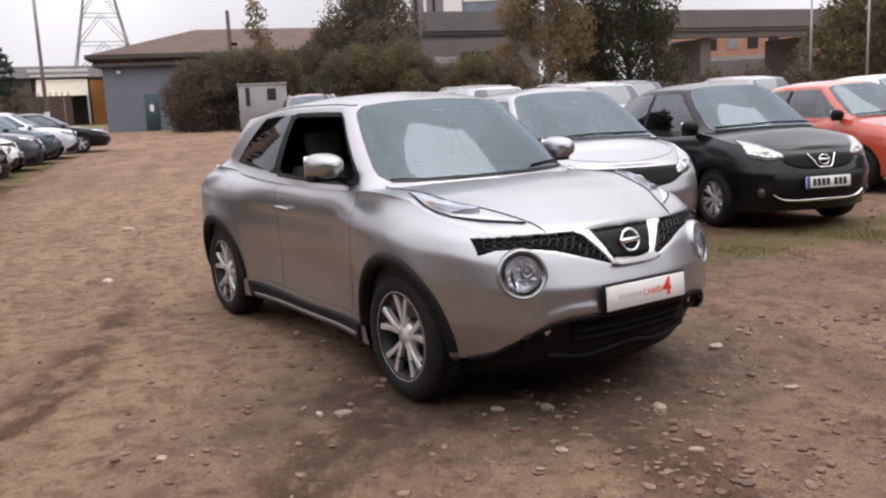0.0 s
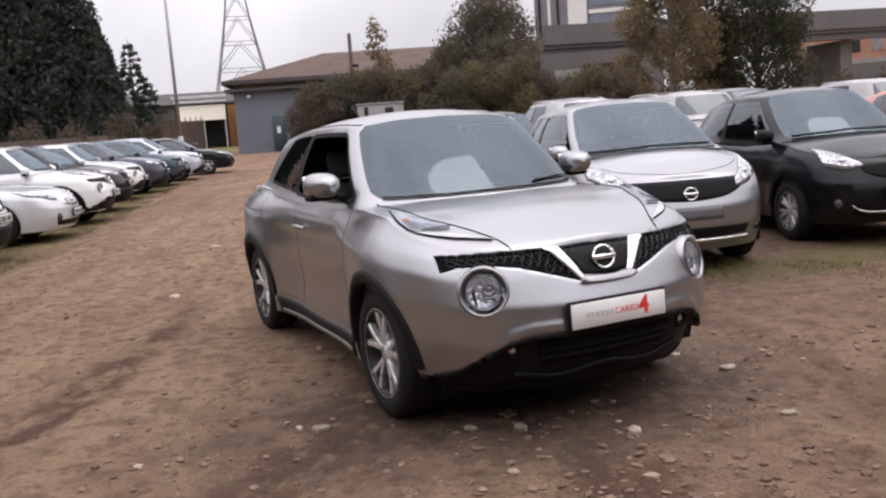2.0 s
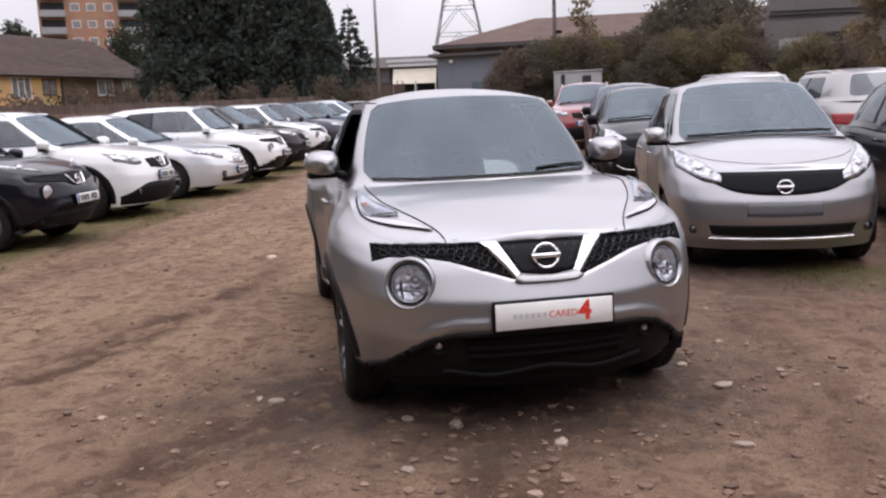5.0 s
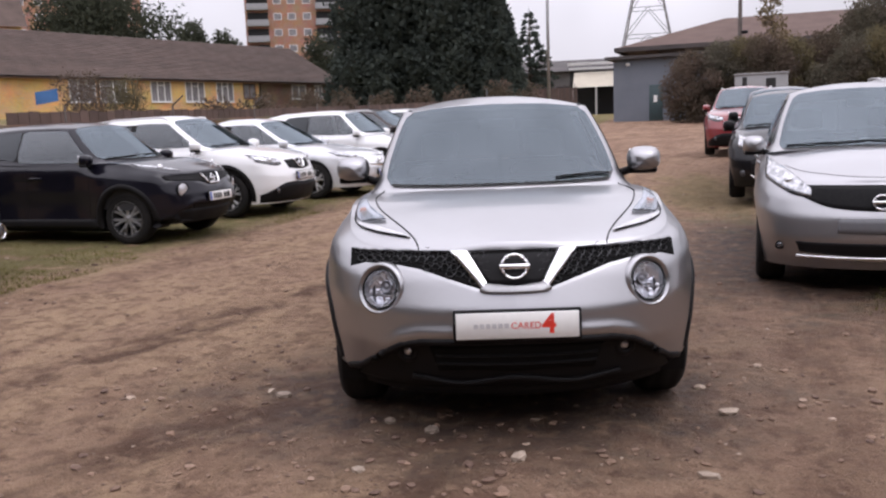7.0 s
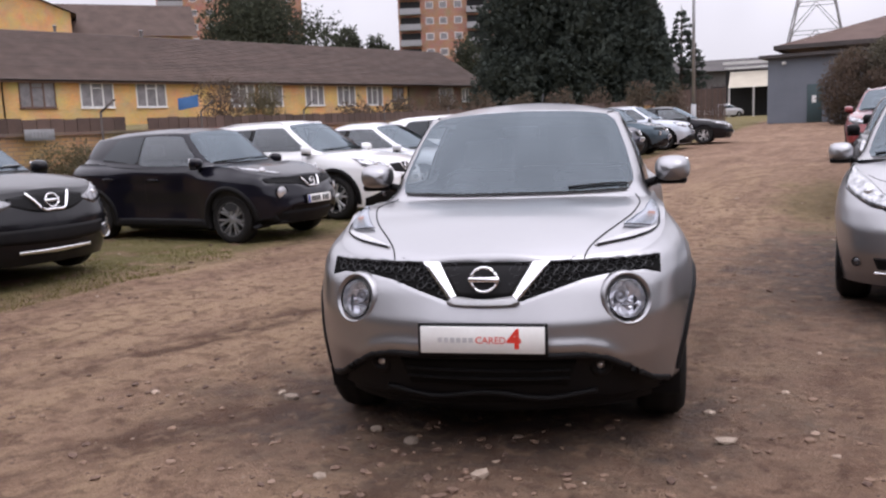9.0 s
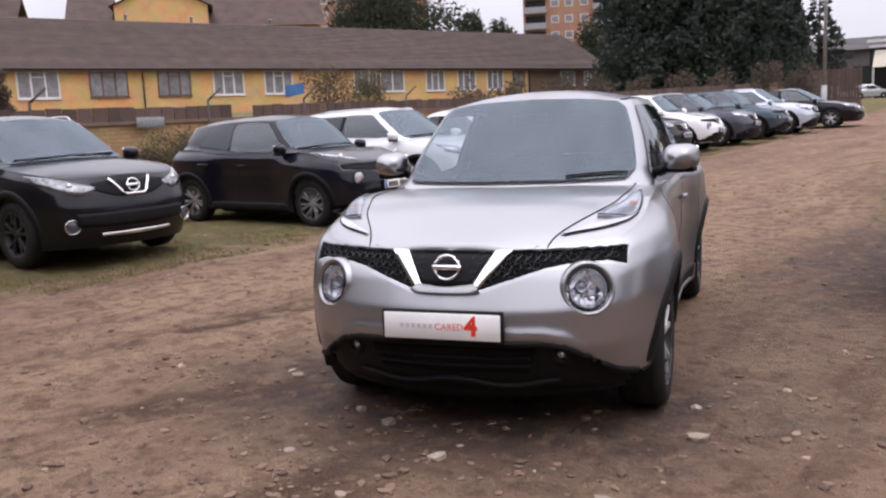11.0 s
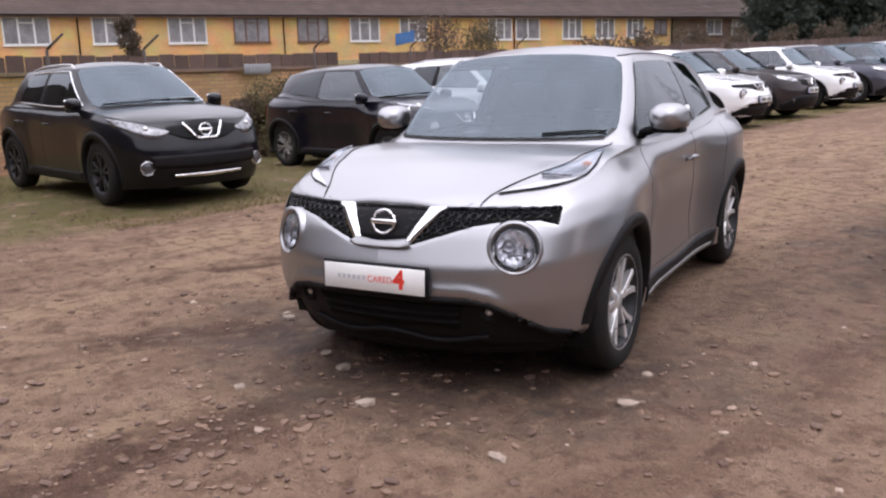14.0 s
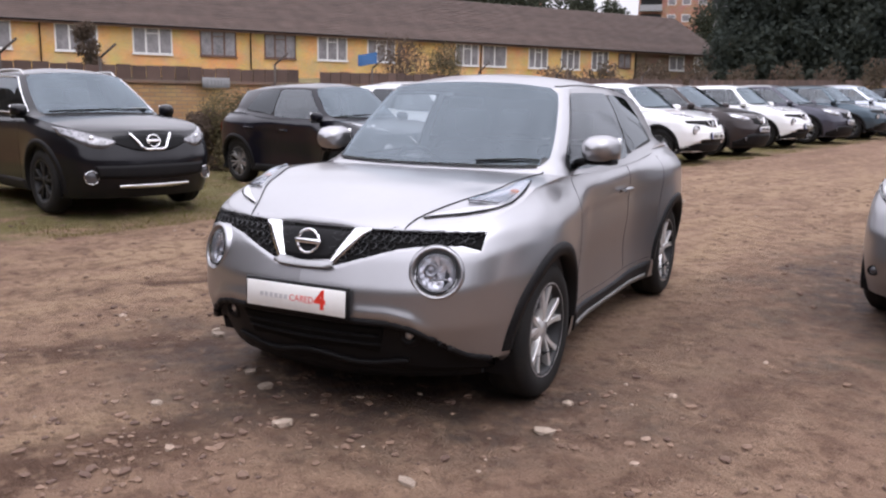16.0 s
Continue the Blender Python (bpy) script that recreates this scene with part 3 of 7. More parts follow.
def form(xf=2.10, xr=-2.03, w=0.86, axf=1.265, axr=-1.265, r=0.334, arch=0.385, flare=0.012, nose=0.88, bonnet=1.0, cowl=1.06, belt=1.03, tail=1.10, roof=1.565,
         xcowl=1.02, xroof=0.43, xback=-1.42, xtail=-1.80, wr=0.57, wb=0.765, zr=1.47, rise=0.0, corner=1.0, sill=0.21, lip=0.20, waist=0.0, panes=None):
    """A car's form from its main measures."""
    c = corner
    plan = [(xr, 0), (xr + 0.01, 0.35 * w / 0.86), (xr + 0.08, 0.62 * w / 0.86), (xr + 0.28, 0.795 * w / 0.86), (axr, w), (-0.6, w - 0.028 - waist), (0, w - 0.033 - waist), (0.6, w - 0.025 - waist), (axf, w),
            (axf + 0.37 * (xf - axf) / 0.835, w * (0.955 * c + 0.945 * (1 - c))), (axf + 0.565 * (xf - axf) / 0.835, 0.735 * w / 0.86), (axf + 0.70 * (xf - axf) / 0.835, 0.53 * w / 0.86),
            (axf + 0.80 * (xf - axf) / 0.835, 0.27 * w / 0.86), (xf, 0)]
    plan[12] = (xf - 0.022, 0.27 * w / 0.86)
    plan[11] = (xf - 0.10, 0.53 * w / 0.86)
    plan[10] = (xf - 0.235, 0.725 * w / 0.86)
    low = [(xr, 0.30), (axr - 0.45, 0.27), (axr, sill), (0, sill), (axf, sill), (axf + 0.4, lip), (xf, lip)]
    sh = [(xr, tail - 0.06), (xr + 0.3, tail - 0.01), (axr, tail - 0.01), (-0.6, belt + 0.02), (0.2, belt - 0.01), (0.8, cowl - 0.03), (axf, (cowl + nose) / 2 + 0.02), (xf - 0.35, nose + 0.045), (xf - 0.2, nose + 0.0), (xf, nose - 0.02)]
    deck = [(xr, tail - 0.03), (axr, tail), (0, belt), (xcowl - 0.1, cowl), (xcowl + 0.25, cowl - 0.02), (axf + 0.25, (bonnet + cowl) / 2 - 0.02), (xf - 0.3, nose + 0.055), (xf - 0.13, nose + 0.0), (xf, nose - 0.03)]
    dxf = [(0, -0.10), (0.12, -0.05), (0.35, 0.0), (0.6, -0.012), (0.82, -0.075), (0.93, -0.115), (1, -0.16)]
    dxr = [(0, -0.10), (0.2, -0.03), (0.5, 0.0), (0.8, -0.05), (1, -0.14)]
    dys = [(0, 0.045), (0.1, 0.03), (0.35, 0.012), (0.6, 0.0), (0.8, 0.004), (0.92, 0.03), (1, 0.075)]
    k = (wb - 0.075)
    base = [(xtail, 0, tail - 0.01), (xtail + 0.03, 0.30, tail - 0.01), (xtail + 0.13, 0.55, tail - 0.01), (xtail + 0.42, k, tail - 0.01), (-0.75, wb - 0.01, belt + 0.02 + rise * 0.5), (-0.1, wb, belt - 0.01),
            (xcowl - 0.57, wb - 0.02, belt - 0.02), (xcowl - 0.215, wb - 0.085, cowl - 0.035), (xcowl - 0.07, 0.42, cowl - 0.02), (xcowl, 0, cowl - 0.01)]
    rf = [(xback, 0, zr), (xback + 0.02, 0.25, zr - 0.004), (xback + 0.09, 0.43 * wr / 0.57, zr - 0.012), (xback + 0.30, wr - 0.055, zr - 0.012), (-0.65, wr - 0.012, roof - 0.088), (-0.2, wr, roof - 0.08),
          (xroof - 0.30, wr - 0.003, roof - 0.083), (xroof - 0.115, wr - 0.035, roof - 0.090), (xroof - 0.03, 0.30, roof - 0.064), (xroof, 0, roof - 0.055)]
    crown = [(xback, zr), (xback + 0.4, roof - 0.035), (-0.6, roof - 0.006), (-0.1, roof), (xroof - 0.25, roof - 0.012), (xroof, roof - 0.055)]
    panes = panes or {"screen": (7.12 / 9, 7.05 / 9, 1.0, 1.0, 0.035, 0.985), "front": (4.62 / 9, 4.62 / 9, 6.72 / 9, 6.55 / 9, 0.14, 0.90), "rear": (3.45 / 9, 3.55 / 9, 4.45 / 9, 4.45 / 9, 0.16, 0.88),
                      "back": (0.0, 0.0, 1.95 / 9, 1.85 / 9, 0.18, 0.92)}
    return Shell(plan, low, sh, deck, dxf, dxr, dys, base, rf, crown, (axf, axr), arch, flare, r, panes)


def seams(skin, root, xa, xb, xc, zt=1.0, zb=0.30):
    """Door gaps and handles on both sides."""
    for sgn in (1, -1):
        g = [skin.line("side", [(xa, zt), (xa + 0.02, 0.8), (xa, 0.5), (xa - 0.03, zb)], 0.0028, -0.0005, sgn), skin.line("side", [(xb, zt), (xb, 0.7), (xb - 0.02, zb)], 0.0028, -0.0005, sgn),
             skin.line("side", [(xc, zt), (xc, 0.85), (xc + 0.12, 0.72)], 0.0028, -0.0005, sgn), skin.line("side", [(xa - 0.03, zb), (xb, zb)], 0.0028, -0.0005, sgn)]
        for q in g:
            part("door_gap", q, TRIM, root)


def handle(skin, root, x, z, m, sgn):
    P = [Vector(skin.at("side", x + k, z + 0.01 * (1 - abs(k) / 0.1), 0.03 if abs(k) < 0.08 else 0.0, sgn)) for k in (-0.1, -0.075, -0.03, 0.03, 0.075, 0.1)]
    part("door_handle", tube(P, 0.013, 8), m, root)


def arch_trim(S, root, m, wide=0.05, out=0.012, front_drop=-0.25, back_drop=-0.3):
    """Cladding round each wheel opening."""
    for ax in S.axles:
        for sgn in (1, -1):
            a = np.linspace(front_drop, math.pi - back_drop, 40)
            rows = []
            for t in a:
                row = []
                for k, o in ((-0.014, -0.06), (-0.012, out), (wide * 0.5, out + 0.003), (wide, out * 0.6), (wide + 0.004, -0.01)):
                    x, z = ax + (S.arch + k) * math.cos(t), S.wheel_r + (S.arch + k) * math.sin(t)
                    kk = max(k, 0.014)
                    hit = S_SKIN.tree.ray_cast(Vector((ax + (S.arch + kk) * math.cos(t), 2, S.wheel_r + (S.arch + kk) * math.sin(t))), Vector((0, -1, 0)))[0]
                    y = (hit.y if hit and hit.y > 0.5 else S.w - 0.03)
                    row.append((x, sgn * (y + o), z))
                rows.append(row)
            part("arch_trim", grid(np.array(rows)), m, root, "dark plastic wheel arch trim")


def wipers(S, root, skin, blades=((-0.60, 0.60, 0.006),)):
    for y0, y1, w in blades:
        pts = []
        for f in np.linspace(0, 1, 8):
            y = y0 + (y1 - y0) * f
            pts.append(skin.at("top", S.base[-1][0] - 0.062 - 0.14 * (abs(y) / 0.65) ** 2 - 0.03 * f, y, 0.009))
        part("wiper", tube(pts, w, 6), TRIM, root)


def dress_plain(lamp_low, lamp_high, grille_low, grille_high, opts):
    """A dressing for an ordinary car: lamps, grille, intake, fog lamps, plate, badge, seams, mirrors."""
    def fn(S, skin, root, body_paint):
        global S_SKIN
        S_SKIN = skin
        for sgn in (1, -1):
            lo, hi = np.array(lamp_low), np.array(lamp_high)
            h = part("headlamp", skin.patch("front", lamp_low, lamp_high, 0.006, sgn, 18, 7), LAMPDARK, root, "clear headlamp with a dark inside")
            f0, f1 = opts.get("bowl", (0.30, 0.86))
            part("lamp_reflector", skin.patch("front", (lo + (hi - lo) * f0).tolist(), (lo + (hi - lo) * f1).tolist(), 0.011, sgn, 16, 5, 0.006), opts.get("lamp_mat", LAMPGLASS), h)
            c = (lo + (hi - lo) * 0.5).mean(0)
            R = opts.get("bulb", 0.034)
            part("projector", moved(lathe([(R * 1.25, -0.01), (R * 1.2, 0.006), (R * 0.95, 0.008), (R * 0.6, 0.016), (0.001, 0.02)], 20), Matrix.Translation(skin.at("front", sgn * c[0], c[1], 0.010)) @ pose(0, 0, 0, 0, 0, -90 + sgn * 24)), REFLECT, h)
        g = grille_low
        part("grille", skin.patch("front", g, grille_high, 0.006, 1, 24, 6), opts.get("grille", GRILLE), root)
        if "recess" in opts:
            r0, r1, rw = opts["recess"]
            part("plate_recess", skin.patch("front", [(-rw, r0), (0, r0 - 0.004), (rw, r0)], [(-rw, r1), (0, r1), (rw, r1)], 0.004, 1, 20, 4, 0.01), RECESS, root)
        z = opts.get("intake", (0.27, 0.40, 0.55))
        part("intake", skin.patch("front", [(-z[2], z[0] + 0.02), (0, z[0]), (z[2], z[0] + 0.02)], [(-z[2] - 0.03, z[1]), (0, z[1]), (z[2] + 0.03, z[1])], 0.004, 1, 24, 5), TRIM, root)
        if "skirt" in opts:
            part("bumper_skirt", skin.patch("front", [(-0.78, 0.22), (0, 0.215), (0.78, 0.22)], [(-0.80, 0.34), (-0.5, opts["skirt"]), (0, opts["skirt"]), (0.5, opts["skirt"]), (0.80, 0.34)], 0.005, 1, 40, 5), TRIM, root)
        if "strip" in opts:
            zz, hw = opts["strip"]
            up_, sh_ = opts.get("strip_up", 0.0), opts.get("strip_h", 0.014)
            part("chrome_strip", skin.patch("front", [(-hw, zz + up_), (-hw * 0.75, zz), (0, zz - 0.012), (hw * 0.75, zz), (hw, zz + up_)], [(-hw, zz + up_ + sh_), (-hw * 0.75, zz + sh_), (0, zz + sh_), (hw * 0.75, zz + sh_), (hw, zz + up_ + sh_)], 0.016, 1, 36, 4), CHROME, root)
        fy, fz, fr_ = opts.get("fog", (0.60, 0.40, 0.05))
        for sgn in (1, -1):
            P = skin.at("front", sgn * fy, fz, 0.01)
            fl = part("fog_lamp", moved(lathe([(0.001, 0.006), (fr_ * 0.7, 0.003), (fr_ * 0.92, -0.004), (fr_ * 1.1, -0.012)], 24), Matrix.Translation(P) @ pose(0, 0, 0, 0, 0, -90 + sgn * 14)), opts.get("fog_mat", LAMPDARK), root)
            part("fog_ring", moved(lathe([(fr_ * 1.0, -0.012), (fr_ * 0.99, 0.005), (fr_ * 1.05, 0.008), (fr_ * 1.10, 0.0), (fr_ * 1.12, -0.014)], 24), Matrix.Translation(P) @ pose(0, 0, 0, 0, 0, -90 + sgn * 14)), opts.get("ring_mat", TRIM), fl)
        if opts.get("vee"):
            vz0, vz1, vw0, vw1 = opts["vee"]
            arm = [[(sg * vw1, vz1), (sg * (vw0 + vw1) / 2, (vz0 + vz1) / 2), (sg * vw0, vz0)] for sg in (-1, 1)]
            pts = arm[0] + [(0, vz0 - 0.004)] + arm[1][::-1]
            c = spl(pts, np.linspace(0, 1, 30))
            V = [skin.at("front", a, b, 0.016) for a, b in c]
            part("chrome_vee", tube(V, opts.get("vee_r", 0.014), 6), CHROME, root)
        if opts.get("gap"):
            gz = opts["gap"]
            part("bonnet_gap", skin.line("front", [(-0.62, gz + 0.075), (-0.45, gz + 0.03), (0, gz), (0.45, gz + 0.03), (0.62, gz + 0.075)], 0.003, -0.0002, 1, 50), GAP, root)
        bz = opts.get("badge", 0.74)
        bx = skin.at("front", 0, bz, 0.03)[0]
        badge(root, bx, bz, opts.get("badge_r", 0.06))
        pz = opts.get("plate", 0.47)
        if pz:
            number_plate(root, skin.at("front", 0, pz, 0.02)[0] + 0.004, pz)
        seams(skin, root, 0.72, -0.28, S.axles[1] + 0.25)
        for sgn in (1, -1):
            handle(skin, root, -0.12, 0.86, opts.get("handle", body_paint), sgn)
            handle(skin, root, -0.92, 0.88, opts.get("handle", body_paint), sgn)
            b = S.base[7]
            if sgn in opts.get("mirrors", (1, -1)):
                door_mirror(root, skin, b[0] - 0.12, b[1] + 0.18, b[2] + 0.06, opts.get("mirror", body_paint), sgn)
            if opts.get("chrome_line"):
                b0, t0, _, _, s0, s1 = S.panes["rear"]
                _, _, b1, t1, _, _ = S.panes["front"]
                k = np.linspace(0, 1, 30)
                loop = np.concatenate([np.stack([b0 + (b1 - b0) * k, s0 - 0.05 + 0 * k], -1), np.stack([b1 + (t1 - b1) * k, s0 - 0.05 + (s1 - s0 + 0.10) * k], -1), np.stack([t1 + (t0 - t1) * k, s1 + 0.05 + 0 * k], -1)])
                L = S.cabin(loop[:, 0], loop[:, 1])
                part("window_line", tube([(q[0], sgn * (q[1] + 0.008), q[2]) for q in L], 0.009, 6), CHROME, root)
            if opts.get("rails"):
                pts = [S.lid(np.array(p), np.array(0.06)) for p in np.linspace(3.3 / 9, 6.7 / 9, 9)]
                pts = [(q[0], sgn * q[1], q[2] + (0.035 if 0 < i < 8 else -0.01)) for i, q in enumerate(pts)]
                part("roof_rail", tube(pts, 0.014, 6), opts.get("rail_mat", ALLOY), root)
        if opts.get("clad"):
            arch_trim(S, root, TRIM, 0.06)
            for sgn in (1, -1):
                part("sill_trim", skin.patch("side", [(S.axles[1] + S.arch, 0.215), (S.axles[0] - S.arch, 0.215)], [(S.axles[1] + S.arch - 0.02, 0.33), (S.axles[0] - S.arch + 0.02, 0.33)], 0.012, sgn, 14, 4), TRIM, root)
        for sgn in (1, -1):
            t = S.sh(S.xr + 0.15)
            part("tail_lamp", skin.patch("side", [(S.xr + 0.06, t - 0.32), (S.xr + 0.20, t - 0.30)], [(S.xr + 0.09, t - 0.16), (S.xr + 0.28, t - 0.15)], 0.008, sgn, 8, 6), REDLENS, root)
        part("rear_lamp_strip", skin.patch("rear", [(-0.62, 0.78), (0.62, 0.78)], [(-0.62, 0.80), (0.62, 0.80)], 0.008, 1, 16, 3), TRIM, root)
        wipers(S, root, skin)
        if opts.get("paper"):
            part("paper_notice", moved(box(-0.09, 0.09, -0.16, 0.16, 0, 0.003), pose(S.base[-1][0] - 0.24, opts["paper"], S.base[-1][2] + 0.03, 0, -24, 0)), PAPER, root, smooth=False)
    return fn


LAMPGLASS = mat("headlamp_glass", (0.70, 0.71, 0.74), (0.06, 0.06, 0.065), 0.12, 0.75, 18, 45, coat=1.0)
LAMPSMOKE = mat("smoked_headlamp_glass", (0.36, 0.36, 0.38), (0.03, 0.03, 0.033), 0.25, 0.5, 18, 45, coat=0.6)
RECESS = mat("grey_plate_recess", (0.13, 0.13, 0.14), (0.10, 0.10, 0.105), 0.5)
LAMPDARK = mat("headlamp_housing", (0.05, 0.05, 0.055), (0.09, 0.09, 0.10), 0.1, 0.3, 14, 40, coat=1.0)
GRILLE = mat("black_grille", (0.006, 0.006, 0.007), (0.014, 0.014, 0.014), 0.6, 0, 40, 120, 0.004, spec=0.1)



def ease(v):
    v = np.clip(v, 0, 1)
    return v * v * (3 - 2 * v)


CHIN = [(0, 0.50), (0.42, 0.495), (0.51, 0.475), (0.60, 0.42), (0.70, 0.345), (0.80, 0.305)]
SMILE = [(0, 0.70), (0.14, 0.70), (0.25, 0.735), (0.41, 0.785), (0.52, 0.802), (0.66, 0.806), (0.735, 0.785)]


def pod_rise(x, y):
    """How far the lamp pods stand up from the wing, along a line from the screen's foot to the nose."""
    back = np.clip((1.29 - x) / 0.62, 0, 1)
    a, b = np.array((1.29, 0.722)), np.array((1.80, 0.50))
    x = np.maximum(x, 1.29)
    d = b - a
    v = np.stack([x, y], -1) - a
    t = np.clip((v @ d) / (d @ d), 0, 1)
    q = np.linalg.norm(v - t[..., None] * d, axis=-1)
    return 0.056 * np.exp(-(q / 0.085) ** 2) * (1 - 0.75 * t) * (1 - ease(back))


def juke_sides(P):
    """Fender blisters with round shoulders, hollow doors, a flared sill, a sunk mouth and grille."""
    x, y, z = P[..., 0].copy(), P[..., 1].copy(), P[..., 2].copy()
    g = ease((y - 0.38) / 0.2)
    front = ease((x - 0.42) / 0.50) * (1 - ease((x - 1.50) / 0.45))
    rear = ease((-0.42 - x) / 0.55) * (1 - ease((-1.62 - x) / 0.40))
    door = 1 - np.maximum(ease((x - 0.50) / 0.45), ease((-0.50 - x) / 0.50))
    y += g * front * (0.034 * ease((1.0 - z) / 0.16) - 0.012 * np.exp(-((z - 0.97) / 0.035) ** 2))
    y += g * rear * (0.040 * ease((1.09 - z) / 0.15) - 0.020 * np.exp(-((z - 1.08) / 0.04) ** 2))
    y += g * door * (0.030 * ease((z - 0.80) / 0.20) - 0.016 * np.exp(-((z - 0.52) / 0.13) ** 2) + 0.022 * np.exp(-((z - 0.24) / 0.08) ** 2))
    f = ease((x - 1.40) / 0.2)
    a = np.abs(y)
    zt = np.interp(a, *np.array(CHIN).T)
    sunk = ease((zt - z) / 0.022)
    x += f * (-0.055 * sunk + 0.011 * np.exp(-((z - zt - 0.030) / 0.026) ** 2) * ease((0.62 - a) / 0.12) * ease((a - 0.2) / 0.1))
    y -= f * 0.025 * sunk * ease((a - 0.4) / 0.3)
    zl = np.interp(a, *np.array(SMILE).T)
    x -= f * 0.020 * ease((z - zl) / 0.014) * ease((0.864 - z) / 0.012) * ease((0.735 - a) / 0.02)
    z += ease((z - 0.84) / 0.12) * pod_rise(x, y)
    return np.stack([x, y, z], -1)


def juke_pods(P, weight):
    """Lamp pods on the bonnet's shoulders."""
    P = P.copy()
    P[..., 2] += weight * pod_rise(P[..., 0], P[..., 1])
    return P


JUKE = form(lip=0.245, xback=-1.62, zr=1.455, tail=1.115, roof=1.578, xtail=-1.84, waist=0.026,
            panes={"screen": (7.12 / 9, 7.05 / 9, 1.0, 1.0, 0.055, 0.985), "front": (4.50 / 9, 4.50 / 9, 6.74 / 9, 6.57 / 9, 0.08, 0.93), "rear": (3.36 / 9, 3.60 / 9, 4.46 / 9, 4.46 / 9, 0.13, 0.91),
                   "back": (0.0, 0.0, 1.95 / 9, 1.85 / 9, 0.18, 0.92)})
JUKE.lift, JUKE.foot = 0.07, 1.0
JUKE.sculpt, JUKE.pods = juke_sides, juke_pods


def lettering(name, text, size, m, material, parent, bold=0.0):
    c = bpy.data.curves.new(name, "FONT")
    c.body, c.size, c.extrude, c.offset = text, size, 0.0008, bold
    tmp = new(name, c)
    me = bpy.data.meshes.new_from_object(tmp.evaluated_get(bpy.context.evaluated_depsgraph_get()))
    bpy.data.objects.remove(tmp)
    me.name = name
    me.transform(m)
    me.materials.clear()
    me.materials.append(material)
    o = new(name, me)
    o.parent = parent
    return o


def round_lamp(root, skin, y, z, r, body_paint):
    """A round headlamp: painted dish, dark ring, faceted reflector, projector and clear dome."""
    sg = 1 if y > 0 else -1
    # the plane of the bumper round the lamp
    spots = [skin.at("front", y + k * r * math.cos(t), z + k * r * math.sin(t)) for k in (0.6, 1.25) for t in np.linspace(0.75 * math.pi, 2.25 * math.pi, 14)]
    A = np.array([(1, q[1] - y, q[2] - z) for q in spots])
    fit, *_ = np.linalg.lstsq(A, np.array([q[0] for q in spots]), rcond=None)
    front = Vector((1, -fit[1] * 0.92, -fit[2] * 0.6)).normalized()
    right = Vector((0, 0, 1)).cross(front).normalized()
    up = front.cross(right)
    m = Matrix(((right.x, -front.x, up.x, fit[0] + 0.008), (right.y, -front.y, up.y, y), (right.z, -front.z, up.z, z), (0, 0, 0, 1))) @ pose(0, 0, 0, 0, 0, 180)
    L = part("headlamp", moved(lathe([(r * 1.52, -0.050), (r * 1.44, -0.012), (r * 1.36, 0.004), (r * 1.29, 0.009), (r * 1.22, 0.006), (r * 1.12, -0.004), (r * 1.03, -0.010)], 48), m), body_paint, root, "round headlamp in a painted dish")
    part("lamp_ring", moved(lathe([(r * 1.06, -0.012), (r * 1.02, 0.004), (r * 0.985, -0.004)], 40), m), GLOSSK, L)
    V, F = lathe([(r * 1.0, -0.002), (r * 0.86, -0.014), (r * 0.66, -0.020), (r * 0.44, -0.027), (r * 0.22, -0.032), (0.002, -0.033)], 22)
    q = random.Random(5)
    V = [(x, y - (0.009 * q.random() if x * x + z * z < (0.95 * r) ** 2 else 0), z) for x, y, z in V]
    part("reflector", moved((V, F), m), REFLECT, L, smooth=False)
    off = pose(sg * 0.024, 0, 0.012)
    part("projector", moved(lathe([(r * 0.34, -0.026), (r * 0.34, -0.012), (r * 0.30, -0.010), (r * 0.27, -0.020), (r * 0.12, -0.016), (0.001, -0.014)], 24), m @ off), LAMPMID, L)
    part("bulb_shield", moved(soft_box(-r * 0.62, r * 0.30, -0.016, -0.008, -r * 0.40, -r * 0.28, 0.003), m), LAMPMID, L)
    g = part("lens", moved(lathe([(r * 1.0, 0.004), (r * 0.8, 0.016), (r * 0.5, 0.024), (r * 0.2, 0.028), (0.001, 0.029)], 32), m), CLEAR, L)
    g.visible_shadow = False


